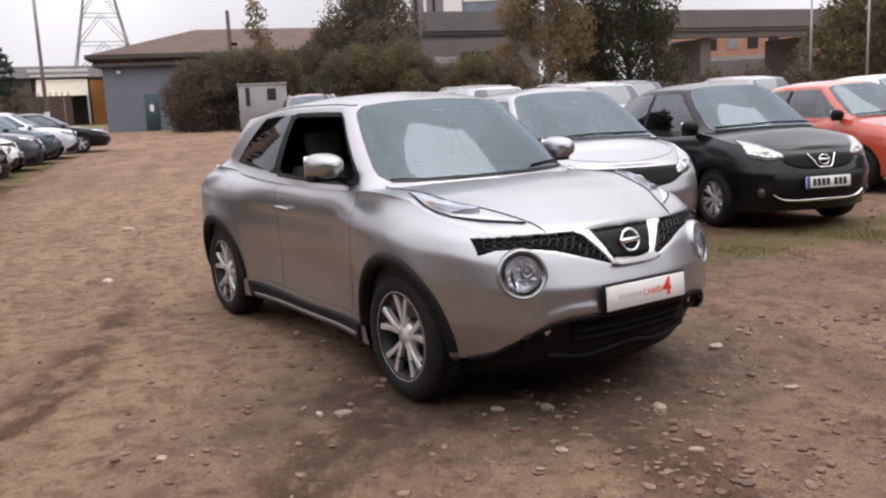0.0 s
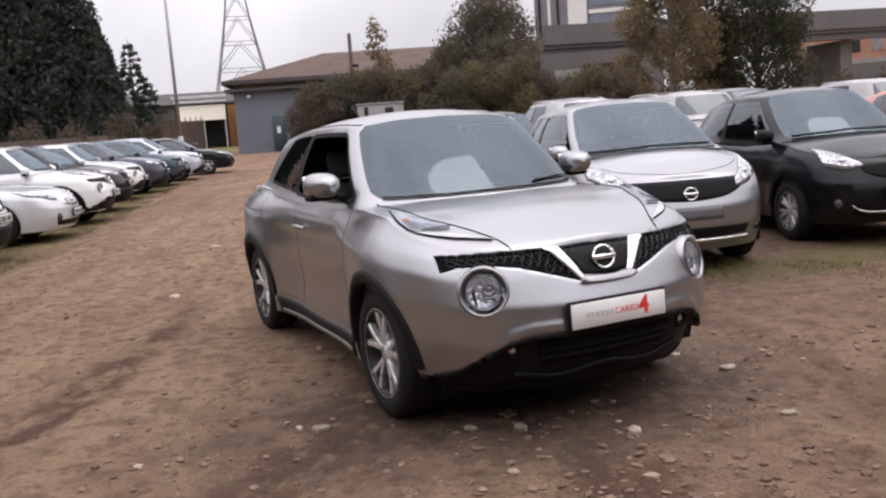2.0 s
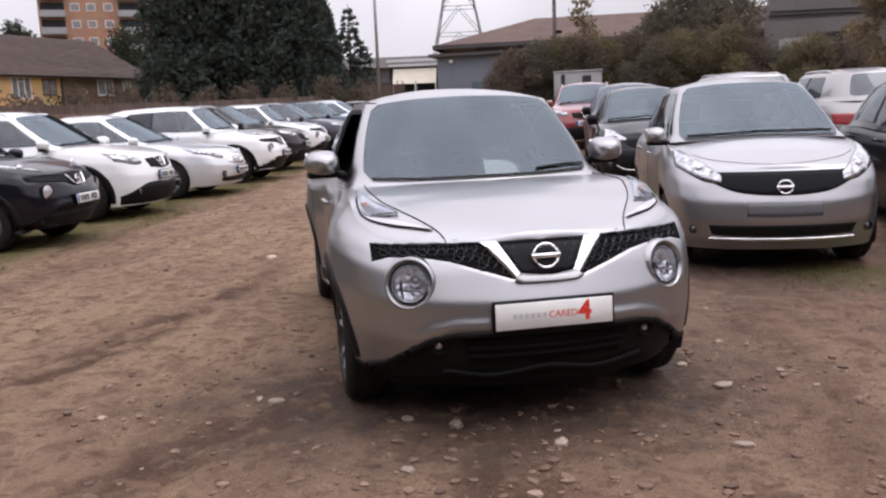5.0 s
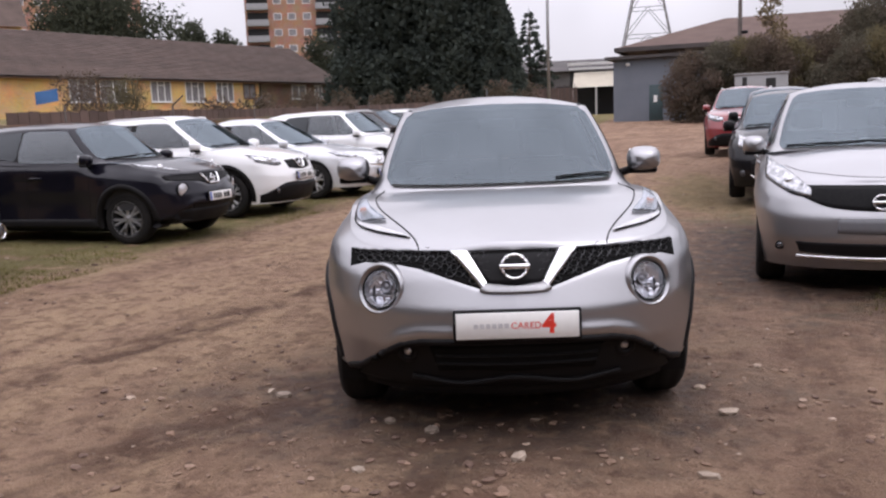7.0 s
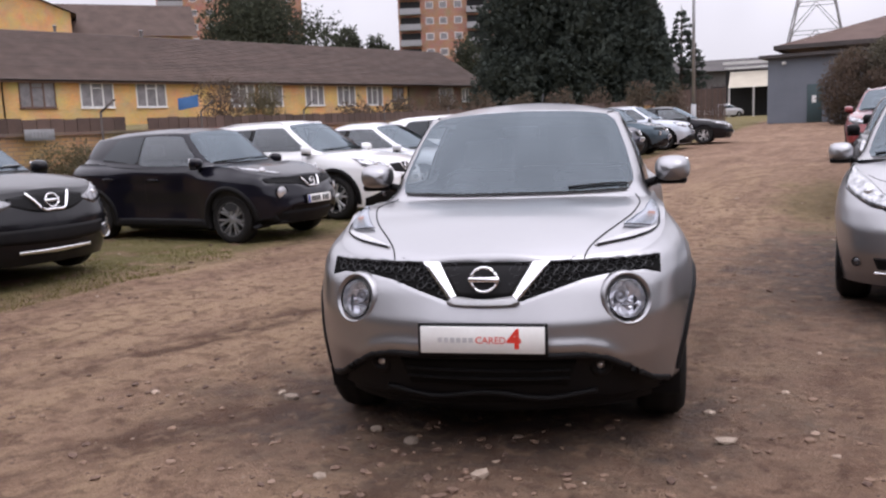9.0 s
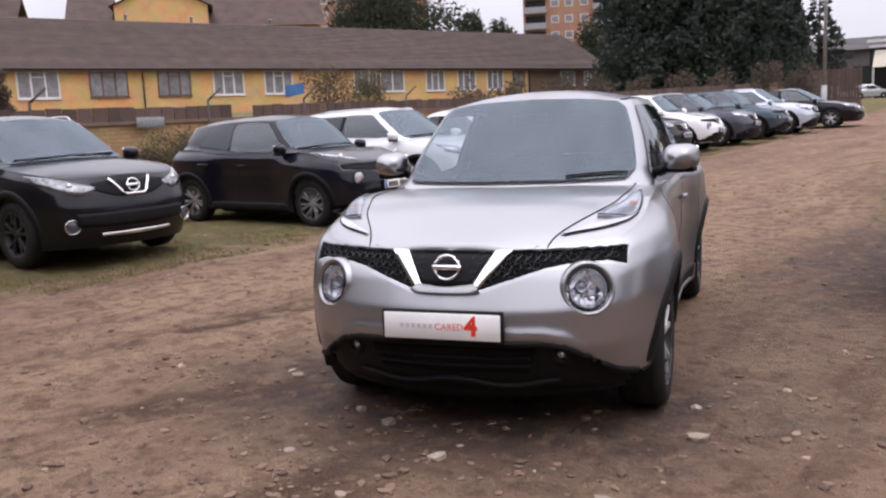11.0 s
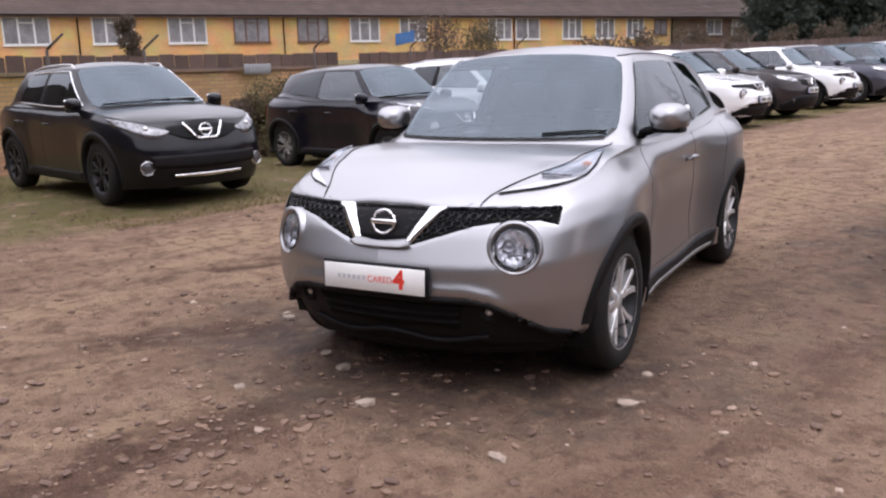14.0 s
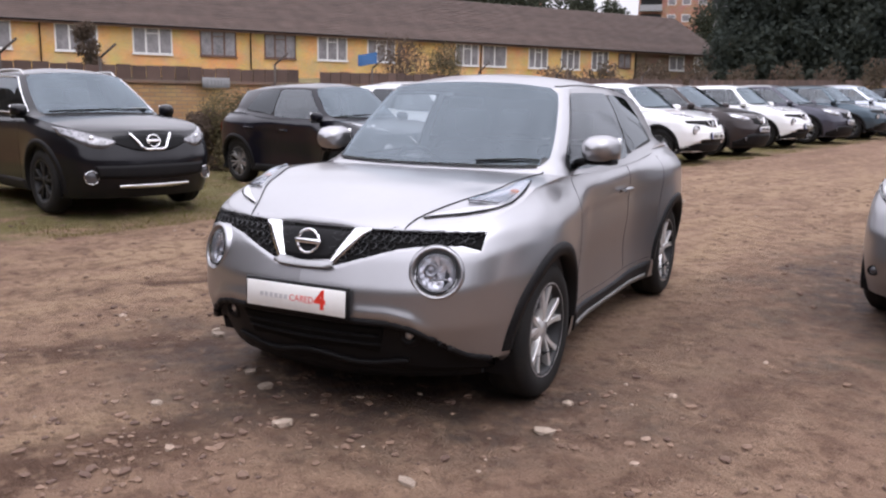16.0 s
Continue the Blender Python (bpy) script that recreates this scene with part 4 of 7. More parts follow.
def hero_dress(S, skin, root, body_paint):
    global S_SKIN
    S_SKIN = skin
    up = lambda a: float(np.interp(abs(a), *np.array(SMILE).T))
    chin = lambda a: float(np.interp(abs(a), *np.array(CHIN).T))
    ys = np.linspace(-0.735, 0.735, 41)
    gr = part("grille", skin.patch("front", [(a, up(a) + 0.004) for a in ys], [(a, 0.862) for a in ys], 0.003, 1, 90, 7, soft=False), DARKHOLE, root, "black honeycomb grille")
    cells = {-1: [], 1: []}
    p = 0.040
    for i in range(-22, 23):
        for j in range(7):
            cy, cz = (i + 0.5 * (j % 2)) * p, 0.705 + j * 0.029
            if 0.10 < abs(cy) < 0.71 and up(cy) + 0.014 < cz < 0.852:
                cells[1 if cy > 0 else -1].append(tube([skin.at("front", cy + 0.0180 * math.cos(t), cz + 0.0140 * math.sin(t), 0.009) for t in np.linspace(0, 2 * math.pi, 7)], 0.0036, 4))
    for sg in (-1, 1):
        tagged(part("honeycomb", join(*cells[sg]), SKID, gr), kind="stuff")
    part("centre_grille", skin.patch("front", [(-0.11, 0.722), (0.11, 0.722)], [(-0.20, 0.858), (0.20, 0.858)], 0.012, 1, 20, 8, soft=False), TRIM, gr)
    x0, x1 = skin.at("front", 0.12, 0.712, 0.022)[0], skin.at("front", 0.235, 0.835, 0.022)[0]
    for sg in (-1, 1):
        loft = []
        for f in np.linspace(0, 1, 9):
            c, z, x, hw = 0.124 + 0.114 * f, 0.704 + 0.160 * f, x0 + (x1 - x0) * f + 0.006 * math.sin(math.pi * f), 0.027 + 0.011 * f
            loft.append([(x + dx, sg * (c + k * hw), z + (0.010 if k > 0 else -0.004) * abs(k) * (1 - f)) for k, dx in ((-1.0, -0.05), (-1.0, -0.006), (-0.8, 0.0), (0.0, 0.003), (0.8, 0.0), (1.0, -0.006), (1.0, -0.05))])
        loft.append([(q[0] - 0.03, q[1], q[2]) for q in loft[-1]])
        part("chrome_vee", grid(np.array(loft)), CHROME, root)
    part("chrome_base", skin.patch("front", [(-0.155, 0.700), (-0.12, 0.690), (0, 0.687), (0.12, 0.690), (0.155, 0.700)], [(-0.125, 0.712), (0, 0.704), (0.125, 0.712)], 0.024, 1, 24, 5, 0.03), GRAPHITE, root)
    badge(root, skin.at("front", 0, 0.795, 0.03)[0] + 0.004, 0.797, 0.056, tilt=14)
    # headlamps
    for sg in (-1, 1):
        round_lamp(root, skin, sg * 0.594, 0.703, 0.083, body_paint)
        outer, inner = [(1.20, 0.728), (1.32, 0.742), (1.44, 0.740), (1.545, 0.700)], [(1.205, 0.718), (1.35, 0.684), (1.47, 0.640), (1.605, 0.582)]
        pod = part("position_lamp", skin.patch("top", outer, inner, 0.004, sg, 24, 8, 0.02), LAMPPALE, root, "boomerang lamp on the bonnet shoulder")
        part("lamp_reflector", skin.patch("top", [(1.40, 0.728), (1.47, 0.718), (1.535, 0.685)], [(1.405, 0.690), (1.48, 0.658), (1.575, 0.610)], 0.009, sg, 14, 6, 0.006), LAMPGLASS, pod)
        part("lamp_reflector", skin.patch("top", [(1.29, 0.728), (1.36, 0.732)], [(1.315, 0.708), (1.37, 0.696)], 0.009, sg, 8, 4, 0.006), LAMPPALE, pod)
        part("indicator", skin.patch("top", [(1.372, 0.730), (1.392, 0.729)], [(1.375, 0.702), (1.396, 0.694)], 0.012, sg, 6, 4, 0.006), AMBER, pod)
        part("lens", skin.patch("top", outer, inner, 0.016, sg, 24, 8, 0.016), PODLENS, pod).visible_shadow = False
        part("lamp_seal", skin.line("top", [(1.205, 0.722), (1.32, 0.746), (1.44, 0.746), (1.505, 0.738), (1.60, 0.700), (1.70, 0.612), (1.80, 0.468)], 0.0040, 0.006, sg, 50), TRIM, root)
        part("lamp_seal", skin.line("top", [(1.545, 0.700), (1.575, 0.650), (1.605, 0.582)], 0.0032, 0.012, sg, 16), GAP, pod)
        part("lamp_blade", skin.patch("top", [(1.505, 0.742), (1.60, 0.700), (1.70, 0.610), (1.80, 0.470)], [(1.560, 0.698), (1.620, 0.640), (1.70, 0.566), (1.80, 0.456)], 0.007, sg, 24, 6, 0.02), INKGREY, root, "pale lamp blade")
        P = skin.at("front", sg * 0.478, 0.425, 0.004)
        fl = part("fog_lamp", moved(lathe([(0.001, 0.010), (0.016, 0.006), (0.021, -0.004)], 20), Matrix.Translation(P) @ pose(0, 0, 0, 0, 0, -90 + sg * 10)), REFLECT, root)
        part("fog_ring", moved(lathe([(0.021, 0.0), (0.030, 0.014), (0.046, 0.008), (0.055, -0.01)], 20), Matrix.Translation(P) @ pose(0, 0, 0, 0, 0, -90 + sg * 10)), TRIM, fl)
    # mouth and lower lip
    yw = np.linspace(-0.768, 0.768, 41)
    part("lower_bumper", skin.patch("front", [(a, 0.248) for a in yw], [(a, chin(a) - 0.012) for a in yw], 0.003, 1, 80, 10, 0.02, soft=False), TRIM, root, "black plastic lower bumper")
    part("bumper_edge", tube([skin.at("front", a, chin(a) - 0.006, 0.004) for a in np.linspace(-0.766, 0.766, 110)], 0.018, 8), TRIM, root)
    part("grille_edge", tube([skin.at("front", a, 0.858, 0.003) for a in np.linspace(-0.728, 0.728, 80)], 0.007, 6), TRIM, gr)
    part("lower_intake", skin.patch("front", [(-0.34, 0.335), (-0.2, 0.345), (0, 0.335), (0.2, 0.345), (0.34, 0.335)], [(-0.38, 0.455), (0, 0.47), (0.38, 0.455)], 0.008, 1, 30, 6, 0.01), DARKHOLE, root)
    # made-up black lip below the bumper, added to deepen the shade there
    lip_rows = [[(skin.at("front", a, 0.30)[0] + dx, a, zz + 0.03 * abs(a)) for dx, zz in ((-0.03, 0.275), (-0.045, 0.23), (-0.065, 0.190), (-0.085, 0.190), (-0.075, 0.275))] for a in np.linspace(-0.70, 0.70, 36)]
    part("air_dam", grid(np.array(lip_rows)), TRIM, root, "black rubber air dam under the bumper")
    part("skid_lip", tube([skin.at("front", a, 0.290 + 0.016 * math.cos(a * 13), 0.010) for a in np.linspace(-0.46, 0.46, 50)], 0.014, 6), TRIM, root, "black skid lip")
    for zz in (0.375, 0.415):
        part("intake_bar", tube([skin.at("front", a, zz, 0.014) for a in np.linspace(-0.35, 0.35, 20)], 0.006, 5), TRIM, root)
    # plate with dealer print
    pl = number_plate(root, 2.112, 0.563, 0.52, 0.112, 3, bars=False)
    m = pose(2.1165, 0, 0.563, 0, -3, 0) @ Matrix(((0, 0, 1, 0), (1, 0, 0, 0), (0, 1, 0, 0), (0, 0, 0, 1)))
    lettering("print", "CARED", 0.040, m @ Matrix.Translation((-0.028, -0.014, 0)), INKRED, pl)
    lettering("print", "4", 0.112, m @ Matrix.Translation((0.106, -0.032, 0)), INKRED, pl, 0.004)
    for i in range(6):
        part("mark", moved(box(0.0, 0.0012, -0.185 + i * 0.026, -0.167 + i * 0.026, -0.010, 0.010), pose(2.1165, 0, 0.563, 0, -3, 0)), INKGREY, pl, smooth=False)
    # gaps, handles, trims
    for sg in (-1, 1):
        part("bonnet_gap", skin.line("top", [(0.86, 0.655), (1.10, 0.665), (1.30, 0.655), (1.55, 0.575), (1.80, 0.445), (1.93, 0.405)], 0.0040, 0.0006, sg, 60), TRIM, root)
        part("roof_gap", tube([(q[0], sg * q[1], q[2] + 0.001) for q in [S.lid(np.array(p), np.array(0.055)) for p in np.linspace(3.0 / 9, 7.0 / 9, 24)]], 0.005, 5), TRIM, root)
        part("door_gap", skin.line("side", [(0.74, 1.02), (0.77, 0.85), (0.73, 0.6), (0.66, 0.34)], 0.0024, -0.0006, sg), GAP, root)
        part("door_gap", skin.line("side", [(-0.33, 1.02), (-0.33, 0.7), (-0.36, 0.34)], 0.0024, -0.0006, sg), GAP, root)
        part("door_gap", skin.line("side", [(-1.00, 1.04), (-0.96, 0.90), (-0.90, 0.74), (-0.87, 0.5), (-0.89, 0.36)], 0.0024, -0.0006, sg), GAP, root)
        part("door_gap", skin.line("side", [(0.66, 0.345), (0, 0.335), (-0.90, 0.36)], 0.002, -0.0006, sg), GAP, root)
        handle(skin, root, -0.20, 0.875, body_paint, sg)
        part("sill_trim", skin.patch("side", [(-0.80, 0.214), (0, 0.211), (0.80, 0.214)], [(-0.82, 0.330), (0, 0.300), (0.82, 0.318)], 0.010, sg, 20, 5, 0.03), TRIM, root)
        # paler strip paints the sky's reflection on the sill step
        part("sill_strip", skin.patch("side", [(-0.74, 0.226), (0, 0.222), (0.74, 0.226)], [(-0.75, 0.252), (0, 0.247), (0.75, 0.252)], 0.017, sg, 20, 3, 0.01), SILLGLINT, root, "grey strip along the sill")
        door_mirror(root, skin, 0.47, 0.872, 1.165, body_paint, sg, 0.195, 1.35)
        part("tail_lamp", skin.patch("top", [(-1.82, 0.68), (-1.66, 0.755), (-1.52, 0.765)], [(-1.83, 0.62), (-1.68, 0.69), (-1.50, 0.745)], 0.007, sg, 14, 6), LAMPPALE, root, "clear boomerang tail lamp")
        part("tail_lamp", skin.patch("rear", [(0.55, 0.80), (0.70, 0.84)], [(0.58, 0.94), (0.71, 0.96)], 0.007, sg, 10, 6), REDLENS, root)
    arch_trim(S, root, TRIM, 0.046, 0.012, 0.0, -0.04)
    wipers(S, root, skin, ((0.30, 0.61, 0.006),))
    part("aerial", tube([(-1.05, 0, S.crown(-1.05) - 0.01), (-1.25, 0, S.crown(-1.05) + 0.12)], 0.006, 6), TRIM, root)


LAMPMID = mat("grey_lamp_housing", (0.16, 0.16, 0.17), (0.26, 0.26, 0.27), 0.12, 0.3, 14, 40, coat=1.0)
LAMPPALE = mat("pale_lamp_lens", (0.78, 0.78, 0.80), (0.62, 0.62, 0.64), 0.2, 0.2, 14, 40, coat=1.0)
DARKHOLE = mat("dark_opening", (0.006, 0.006, 0.006), (0.01, 0.01, 0.01), 0.9, spec=0.1)
SILLGLINT = mat("grey_sill_plastic", (0.16, 0.155, 0.15), (0.11, 0.105, 0.10), 0.45)
SKID = mat("grey_skid_plastic", (0.03, 0.03, 0.033), (0.02, 0.02, 0.022), 0.42)
juke_old = dress_plain([(0.44, 0.905), (0.60, 0.93), (0.72, 0.96)], [(0.45, 0.915), (0.62, 0.985), (0.73, 1.02)], [(-0.70, 0.80), (-0.35, 0.77), (0, 0.72), (0.35, 0.77), (0.70, 0.80)], [(-0.73, 0.85), (0, 0.86), (0.73, 0.85)],
                       dict(vee=(0.72, 0.84, 0.10, 0.19), badge=0.79, badge_r=0.05, plate=0.56, clad=True, skirt=0.42, fog=(0.585, 0.67, 0.085), intake=(0.40, 0.49, 0.42), fog_mat=REFLECT, paper=0.05))
SUV = form(xf=2.20, xr=-2.15, w=0.90, axf=1.32, axr=-1.32, r=0.35, arch=0.40, nose=0.90, bonnet=1.0, cowl=1.07, belt=1.03, tail=1.08, roof=1.59, zr=1.50, xcowl=1.12, xroof=0.35, xback=-1.65, xtail=-2.0, wr=0.60, wb=0.80)
SALOON = form(xf=2.38, xr=-2.42, w=0.92, axf=1.37, axr=-1.37, r=0.335, arch=0.375, nose=0.78, bonnet=0.88, cowl=0.98, belt=0.95, tail=1.02, roof=1.49, zr=1.32, xcowl=1.10, xroof=0.25, xback=-1.25, xtail=-1.95, wr=0.58, wb=0.80)
suv_dress = dress_plain([(0.40, 0.780), (0.54, 0.725), (0.68, 0.758), (0.83, 0.860)], [(0.40, 0.805), (0.54, 0.848), (0.68, 0.900), (0.83, 0.945)], [(-0.42, 0.775), (-0.2, 0.70), (0, 0.695), (0.2, 0.70), (0.42, 0.775)], [(-0.42, 0.84), (0, 0.872), (0.42, 0.84)],
                        dict(vee=(0.712, 0.866, 0.115, 0.235), vee_r=0.016, badge=0.80, badge_r=0.07, plate=None, clad=True, fog=(0.66, 0.43, 0.068), ring_mat=CHROME, strip=(0.315, 0.40), strip_h=0.026, rails=True, chrome_line=True, intake=(0.40, 0.55, 0.6), paper=0.4, bowl=(0.12, 0.92), bulb=0.022, lamp_mat=LAMPSMOKE))
suv_old = dress_plain([(0.48, 0.78), (0.62, 0.77), (0.80, 0.83)], [(0.46, 0.86), (0.62, 0.90), (0.80, 0.95)], [(-0.34, 0.72), (0, 0.69), (0.34, 0.72)], [(-0.38, 0.84), (0, 0.85), (0.38, 0.84)],
                      dict(vee=(0.72, 0.84, 0.07, 0.14), badge=0.79, badge_r=0.055, plate=0.60, clad=True, skirt=0.50, rails=True, fog=(0.62, 0.40, 0.045)))
saloon_dress = dress_plain([(0.52, 0.66), (0.66, 0.68), (0.84, 0.76)], [(0.50, 0.73), (0.66, 0.77), (0.84, 0.84)], [(-0.42, 0.58), (0, 0.54), (0.42, 0.58)], [(-0.44, 0.72), (0, 0.74), (0.44, 0.72)],
                           dict(grille=CHROME, badge=0.65, badge_r=0.06, plate=0.44, intake=(0.25, 0.34, 0.6)))
NOTE = form(xf=2.05, w=0.835, r=0.31, arch=0.36, nose=0.84, bonnet=0.95, cowl=1.05, belt=0.99, tail=1.02, roof=1.575, zr=1.47, xcowl=1.26, xroof=0.42, xback=-1.58, xtail=-1.88, wr=0.56, wb=0.765)
MICRA = form(xf=1.98, xr=-1.85, w=0.83, axf=1.22, axr=-1.23, r=0.30, arch=0.35, nose=0.83, bonnet=0.95, cowl=1.02, belt=0.97, tail=1.0, roof=1.55, zr=1.40, xcowl=1.12, xroof=0.38, xback=-1.42, xtail=-1.70, wr=0.55, wb=0.755,
             panes={"screen": (7.12 / 9, 7.05 / 9, 1.0, 1.0, 0.035, 0.985), "front": (4.66 / 9, 4.70 / 9, 6.74 / 9, 6.45 / 9, 0.10, 0.90), "rear": (3.30 / 9, 3.62 / 9, 4.54 / 9, 4.56 / 9, 0.14, 0.90), "back": (0.0, 0.0, 1.95 / 9, 1.85 / 9, 0.18, 0.92)})
note_dress = dress_plain([(0.45, 0.72), (0.58, 0.735), (0.76, 0.84)], [(0.45, 0.78), (0.60, 0.90), (0.75, 0.985)], [(-0.50, 0.715), (-0.32, 0.648), (0, 0.625), (0.32, 0.648), (0.50, 0.715)], [(-0.56, 0.800), (0, 0.802), (0.56, 0.800)],
                         dict(badge=0.690, badge_r=0.055, gap=0.855, plate=None, recess=(0.47, 0.575, 0.28), intake=(0.30, 0.40, 0.52), strip=(0.285, 0.54), fog=(0.65, 0.36, 0.03), paper=0.1, mirrors=(-1,), bowl=(0.08, 0.92), bulb=0.024))
micra_dress = dress_plain([(0.40, 0.735), (0.54, 0.700), (0.70, 0.745)], [(0.40, 0.765), (0.54, 0.862), (0.68, 0.918)], [(-0.40, 0.68), (-0.25, 0.625), (0, 0.615), (0.25, 0.625), (0.40, 0.68)], [(-0.43, 0.745), (0, 0.765), (0.43, 0.745)],
                          dict(gap=0.80, vee=(0.63, 0.755, 0.07, 0.16), vee_r=0.008, badge=0.705, badge_r=0.055, plate=0.49, intake=(0.28, 0.58, 0.50), strip=(0.31, 0.52), strip_up=0.06, mirrors=(-1,), fog=(0.62, 0.40, 0.045), bowl=(0.14, 0.90), bulb=0.026, mirror=TRIM))


# ---- the ground ----
ROWN = (0.953, 0.302)


def off_row(x, y):
    """Metres in front of the noses of the parked row."""
    return (x + 5.02) * ROWN[0] + (y - 4.55) * ROWN[1]


def ground_z(x, y):
    s = max(0.0, -0.36 * x + 0.93 * y - 3)
    z = 0.42 * (min(s, 34) / 34) ** 2 + 0.024 * max(0, min(s, 70) - 34) + 0.01 * max(0, s - 70)
    u, v = min(1.0, max(0.0, (y - 9.5) / 12)), min(1.0, max(0.0, (x + 7) / 4))
    z += 0.30 * u * u * (3 - 2 * u) * v * v * (3 - 2 * v) * min(1, max(0, (44 - y) / 14))
    z += 0.11 * math.exp(-((x + 7.1) ** 2 + (y - 3.9) ** 2) / 8)
    bank = min(1.0, max(0.0, (-off_row(x, y) - 8.5) / 26))
    return z + 2.0 * bank * bank * (3 - 2 * bank) * min(1, max(0, (60 - y) / 30))


def stand(ob, x, y, heading, size=1.0):
    ob.matrix_basis = pose(x, y, ground_z(x, y), 0, 0, heading) @ Matrix.Scale(size, 4)
    return ob


def by_nose(S, x, y, heading):
    """The centre of a car whose nose tip stands at x, y."""
    h = radians(heading)
    return x - S.xf * math.cos(h), y - S.xf * math.sin(h)


def dirt_material():
    """Compacted earth with gravel, dampened dark patches, shade painted under the car and worn grass along the parked
    row.
    """
    m = bpy.data.materials.new("dirt_yard")
    n, l, p = nodes(m)
    pos = n.new("ShaderNodeNewGeometry")

    def noise_(scale, detail=5, rough=0.6):
        t = n.new("ShaderNodeTexNoise")
        t.inputs["Scale"].default_value, t.inputs["Detail"].default_value, t.inputs["Roughness"].default_value = scale, detail, rough
        l.new(pos.outputs["Position"], t.inputs["Vector"])
        return t.outputs[0]

    def rng(v, a, b, c=0.0, d=1.0):
        t = n.new("ShaderNodeMapRange")
        t.interpolation_type = "SMOOTHSTEP"
        l.new(v, t.inputs[0])
        for i, q in enumerate((a, b, c, d)):
            t.inputs[1 + i].default_value = q
        return t.outputs[0]

    def op(kind, a, b):
        t = n.new("ShaderNodeMath")
        t.operation = kind
        for i, q in enumerate((a, b)):
            if isinstance(q, (int, float)):
                t.inputs[i].default_value = q
            else:
                l.new(q, t.inputs[i])
        return t.outputs[0]

    def mixc(f, a, b):
        t = n.new("ShaderNodeMixRGB")
        l.new(f, t.inputs[0])
        for i, q in ((1, a), (2, b)):
            if isinstance(q, tuple):
                t.inputs[i].default_value = (*q, 1)
            else:
                l.new(q, t.inputs[i])
        return t.outputs[0]

    def dot(vec, c):
        t = n.new("ShaderNodeVectorMath")
        t.operation = "DOT_PRODUCT"
        l.new(pos.outputs["Position"], t.inputs[0])
        t.inputs[1].default_value = vec
        return op("ADD", t.outputs["Value"], c)

    def blob(cx, cy, rx, ry, turn):
        a = radians(turn)
        u = op("MULTIPLY", dot((math.cos(a), math.sin(a), 0), -(cx * math.cos(a) + cy * math.sin(a))), 1 / rx)
        v = op("MULTIPLY", dot((-math.sin(a), math.cos(a), 0), -(-cx * math.sin(a) + cy * math.cos(a))), 1 / ry)
        return op("SQRT", op("ADD", op("MULTIPLY", u, u), op("MULTIPLY", v, v)), 0)

    def streak(scale, turn, stretch):
        """Noise drawn out along a direction of travel."""
        mp, t = n.new("ShaderNodeMapping"), n.new("ShaderNodeTexNoise")
        mp.inputs["Rotation"].default_value, mp.inputs["Scale"].default_value = (0, 0, radians(-turn)), (1 / stretch, 1, 1)
        mp.vector_type = "TEXTURE"
        mp.inputs["Scale"].default_value = (stretch, 1, 1)
        mp.inputs["Rotation"].default_value = (0, 0, radians(turn))
        l.new(pos.outputs["Position"], mp.inputs["Vector"]), l.new(mp.outputs[0], t.inputs["Vector"])
        t.inputs["Scale"].default_value, t.inputs["Detail"].default_value, t.inputs["Roughness"].default_value = scale, 5, 0.62
        return t.outputs[0]

    big, mid, fine, grit = noise_(0.35, 4), noise_(2.2, 5), noise_(14, 6, 0.7), noise_(70, 4, 0.7)
    wob = op("MULTIPLY", op("SUBTRACT", mid, 0.5), 1.5)
    col = mixc(rng(big, 0.35, 0.65), SAND, EARTH)
    col = mixc(rng(mid, 0.42, 0.66), col, CLAY)
    col = mixc(op("MULTIPLY", rng(streak(1.6, 106, 4.0), 0.46, 0.64), 0.65), col, CLOD)
    col = mixc(op("MULTIPLY", rng(streak(3.5, 70, 2.5), 0.52, 0.70), 0.5), col, SAND)
    lane = op("ADD", blob(-3.2, 9.5, 15, 3.4, 107), op("MULTIPLY", wob, 0.9))
    col = mixc(op("MULTIPLY", rng(lane, 0.45, 1.25, 1.0, 0.0), rng(streak(2.2, 112, 5.0), 0.34, 0.62, 0.75, 0.15)), col, TAN)
    # damp soil, with the shade under the car's nose painted in
    damp_shade = op("ADD", blob(0.40, 4.45, 1.55, 1.05, 28), wob)
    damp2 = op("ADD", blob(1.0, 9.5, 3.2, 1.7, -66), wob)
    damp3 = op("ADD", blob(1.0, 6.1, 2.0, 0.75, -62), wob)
    wet_shade = op("MAXIMUM", op("MAXIMUM", rng(damp_shade, 0.45, 1.35, 0.95, 0.0), rng(damp2, 0.4, 1.3, 1.0, 0.0)), rng(damp3, 0.3, 1.4, 0.35, 0.0))
    wet_shade = op("MULTIPLY", wet_shade, rng(noise_(6.5, 5, 0.65), 0.30, 0.60, 0.55, 1.0))
    col = mixc(op("MULTIPLY", wet_shade, 0.9), col, DAMPSHADE)
    rut = op("ADD", blob(-0.50, 3.9, 1.9, 0.26, 80), op("MULTIPLY", wob, 0.8))
    rut2 = op("ADD", blob(0.98, 2.75, 0.90, 0.30, 100), op("MULTIPLY", wob, 0.8))
    rut3 = op("ADD", blob(-2.3, 5.0, 2.6, 0.22, 98), op("MULTIPLY", wob, 0.8))
    rut4 = op("ADD", blob(-0.44, 3.2, 0.95, 0.12, 92), op("MULTIPLY", wob, 0.6))
    ruts = op("MAXIMUM", op("MAXIMUM", op("MAXIMUM", rng(rut, 0.4, 1.2, 1.0, 0.0), rng(rut2, 0.4, 1.2, 1.0, 0.0)), rng(rut3, 0.4, 1.2, 1.0, 0.0)), rng(rut4, 0.4, 1.2, 1.0, 0.0))
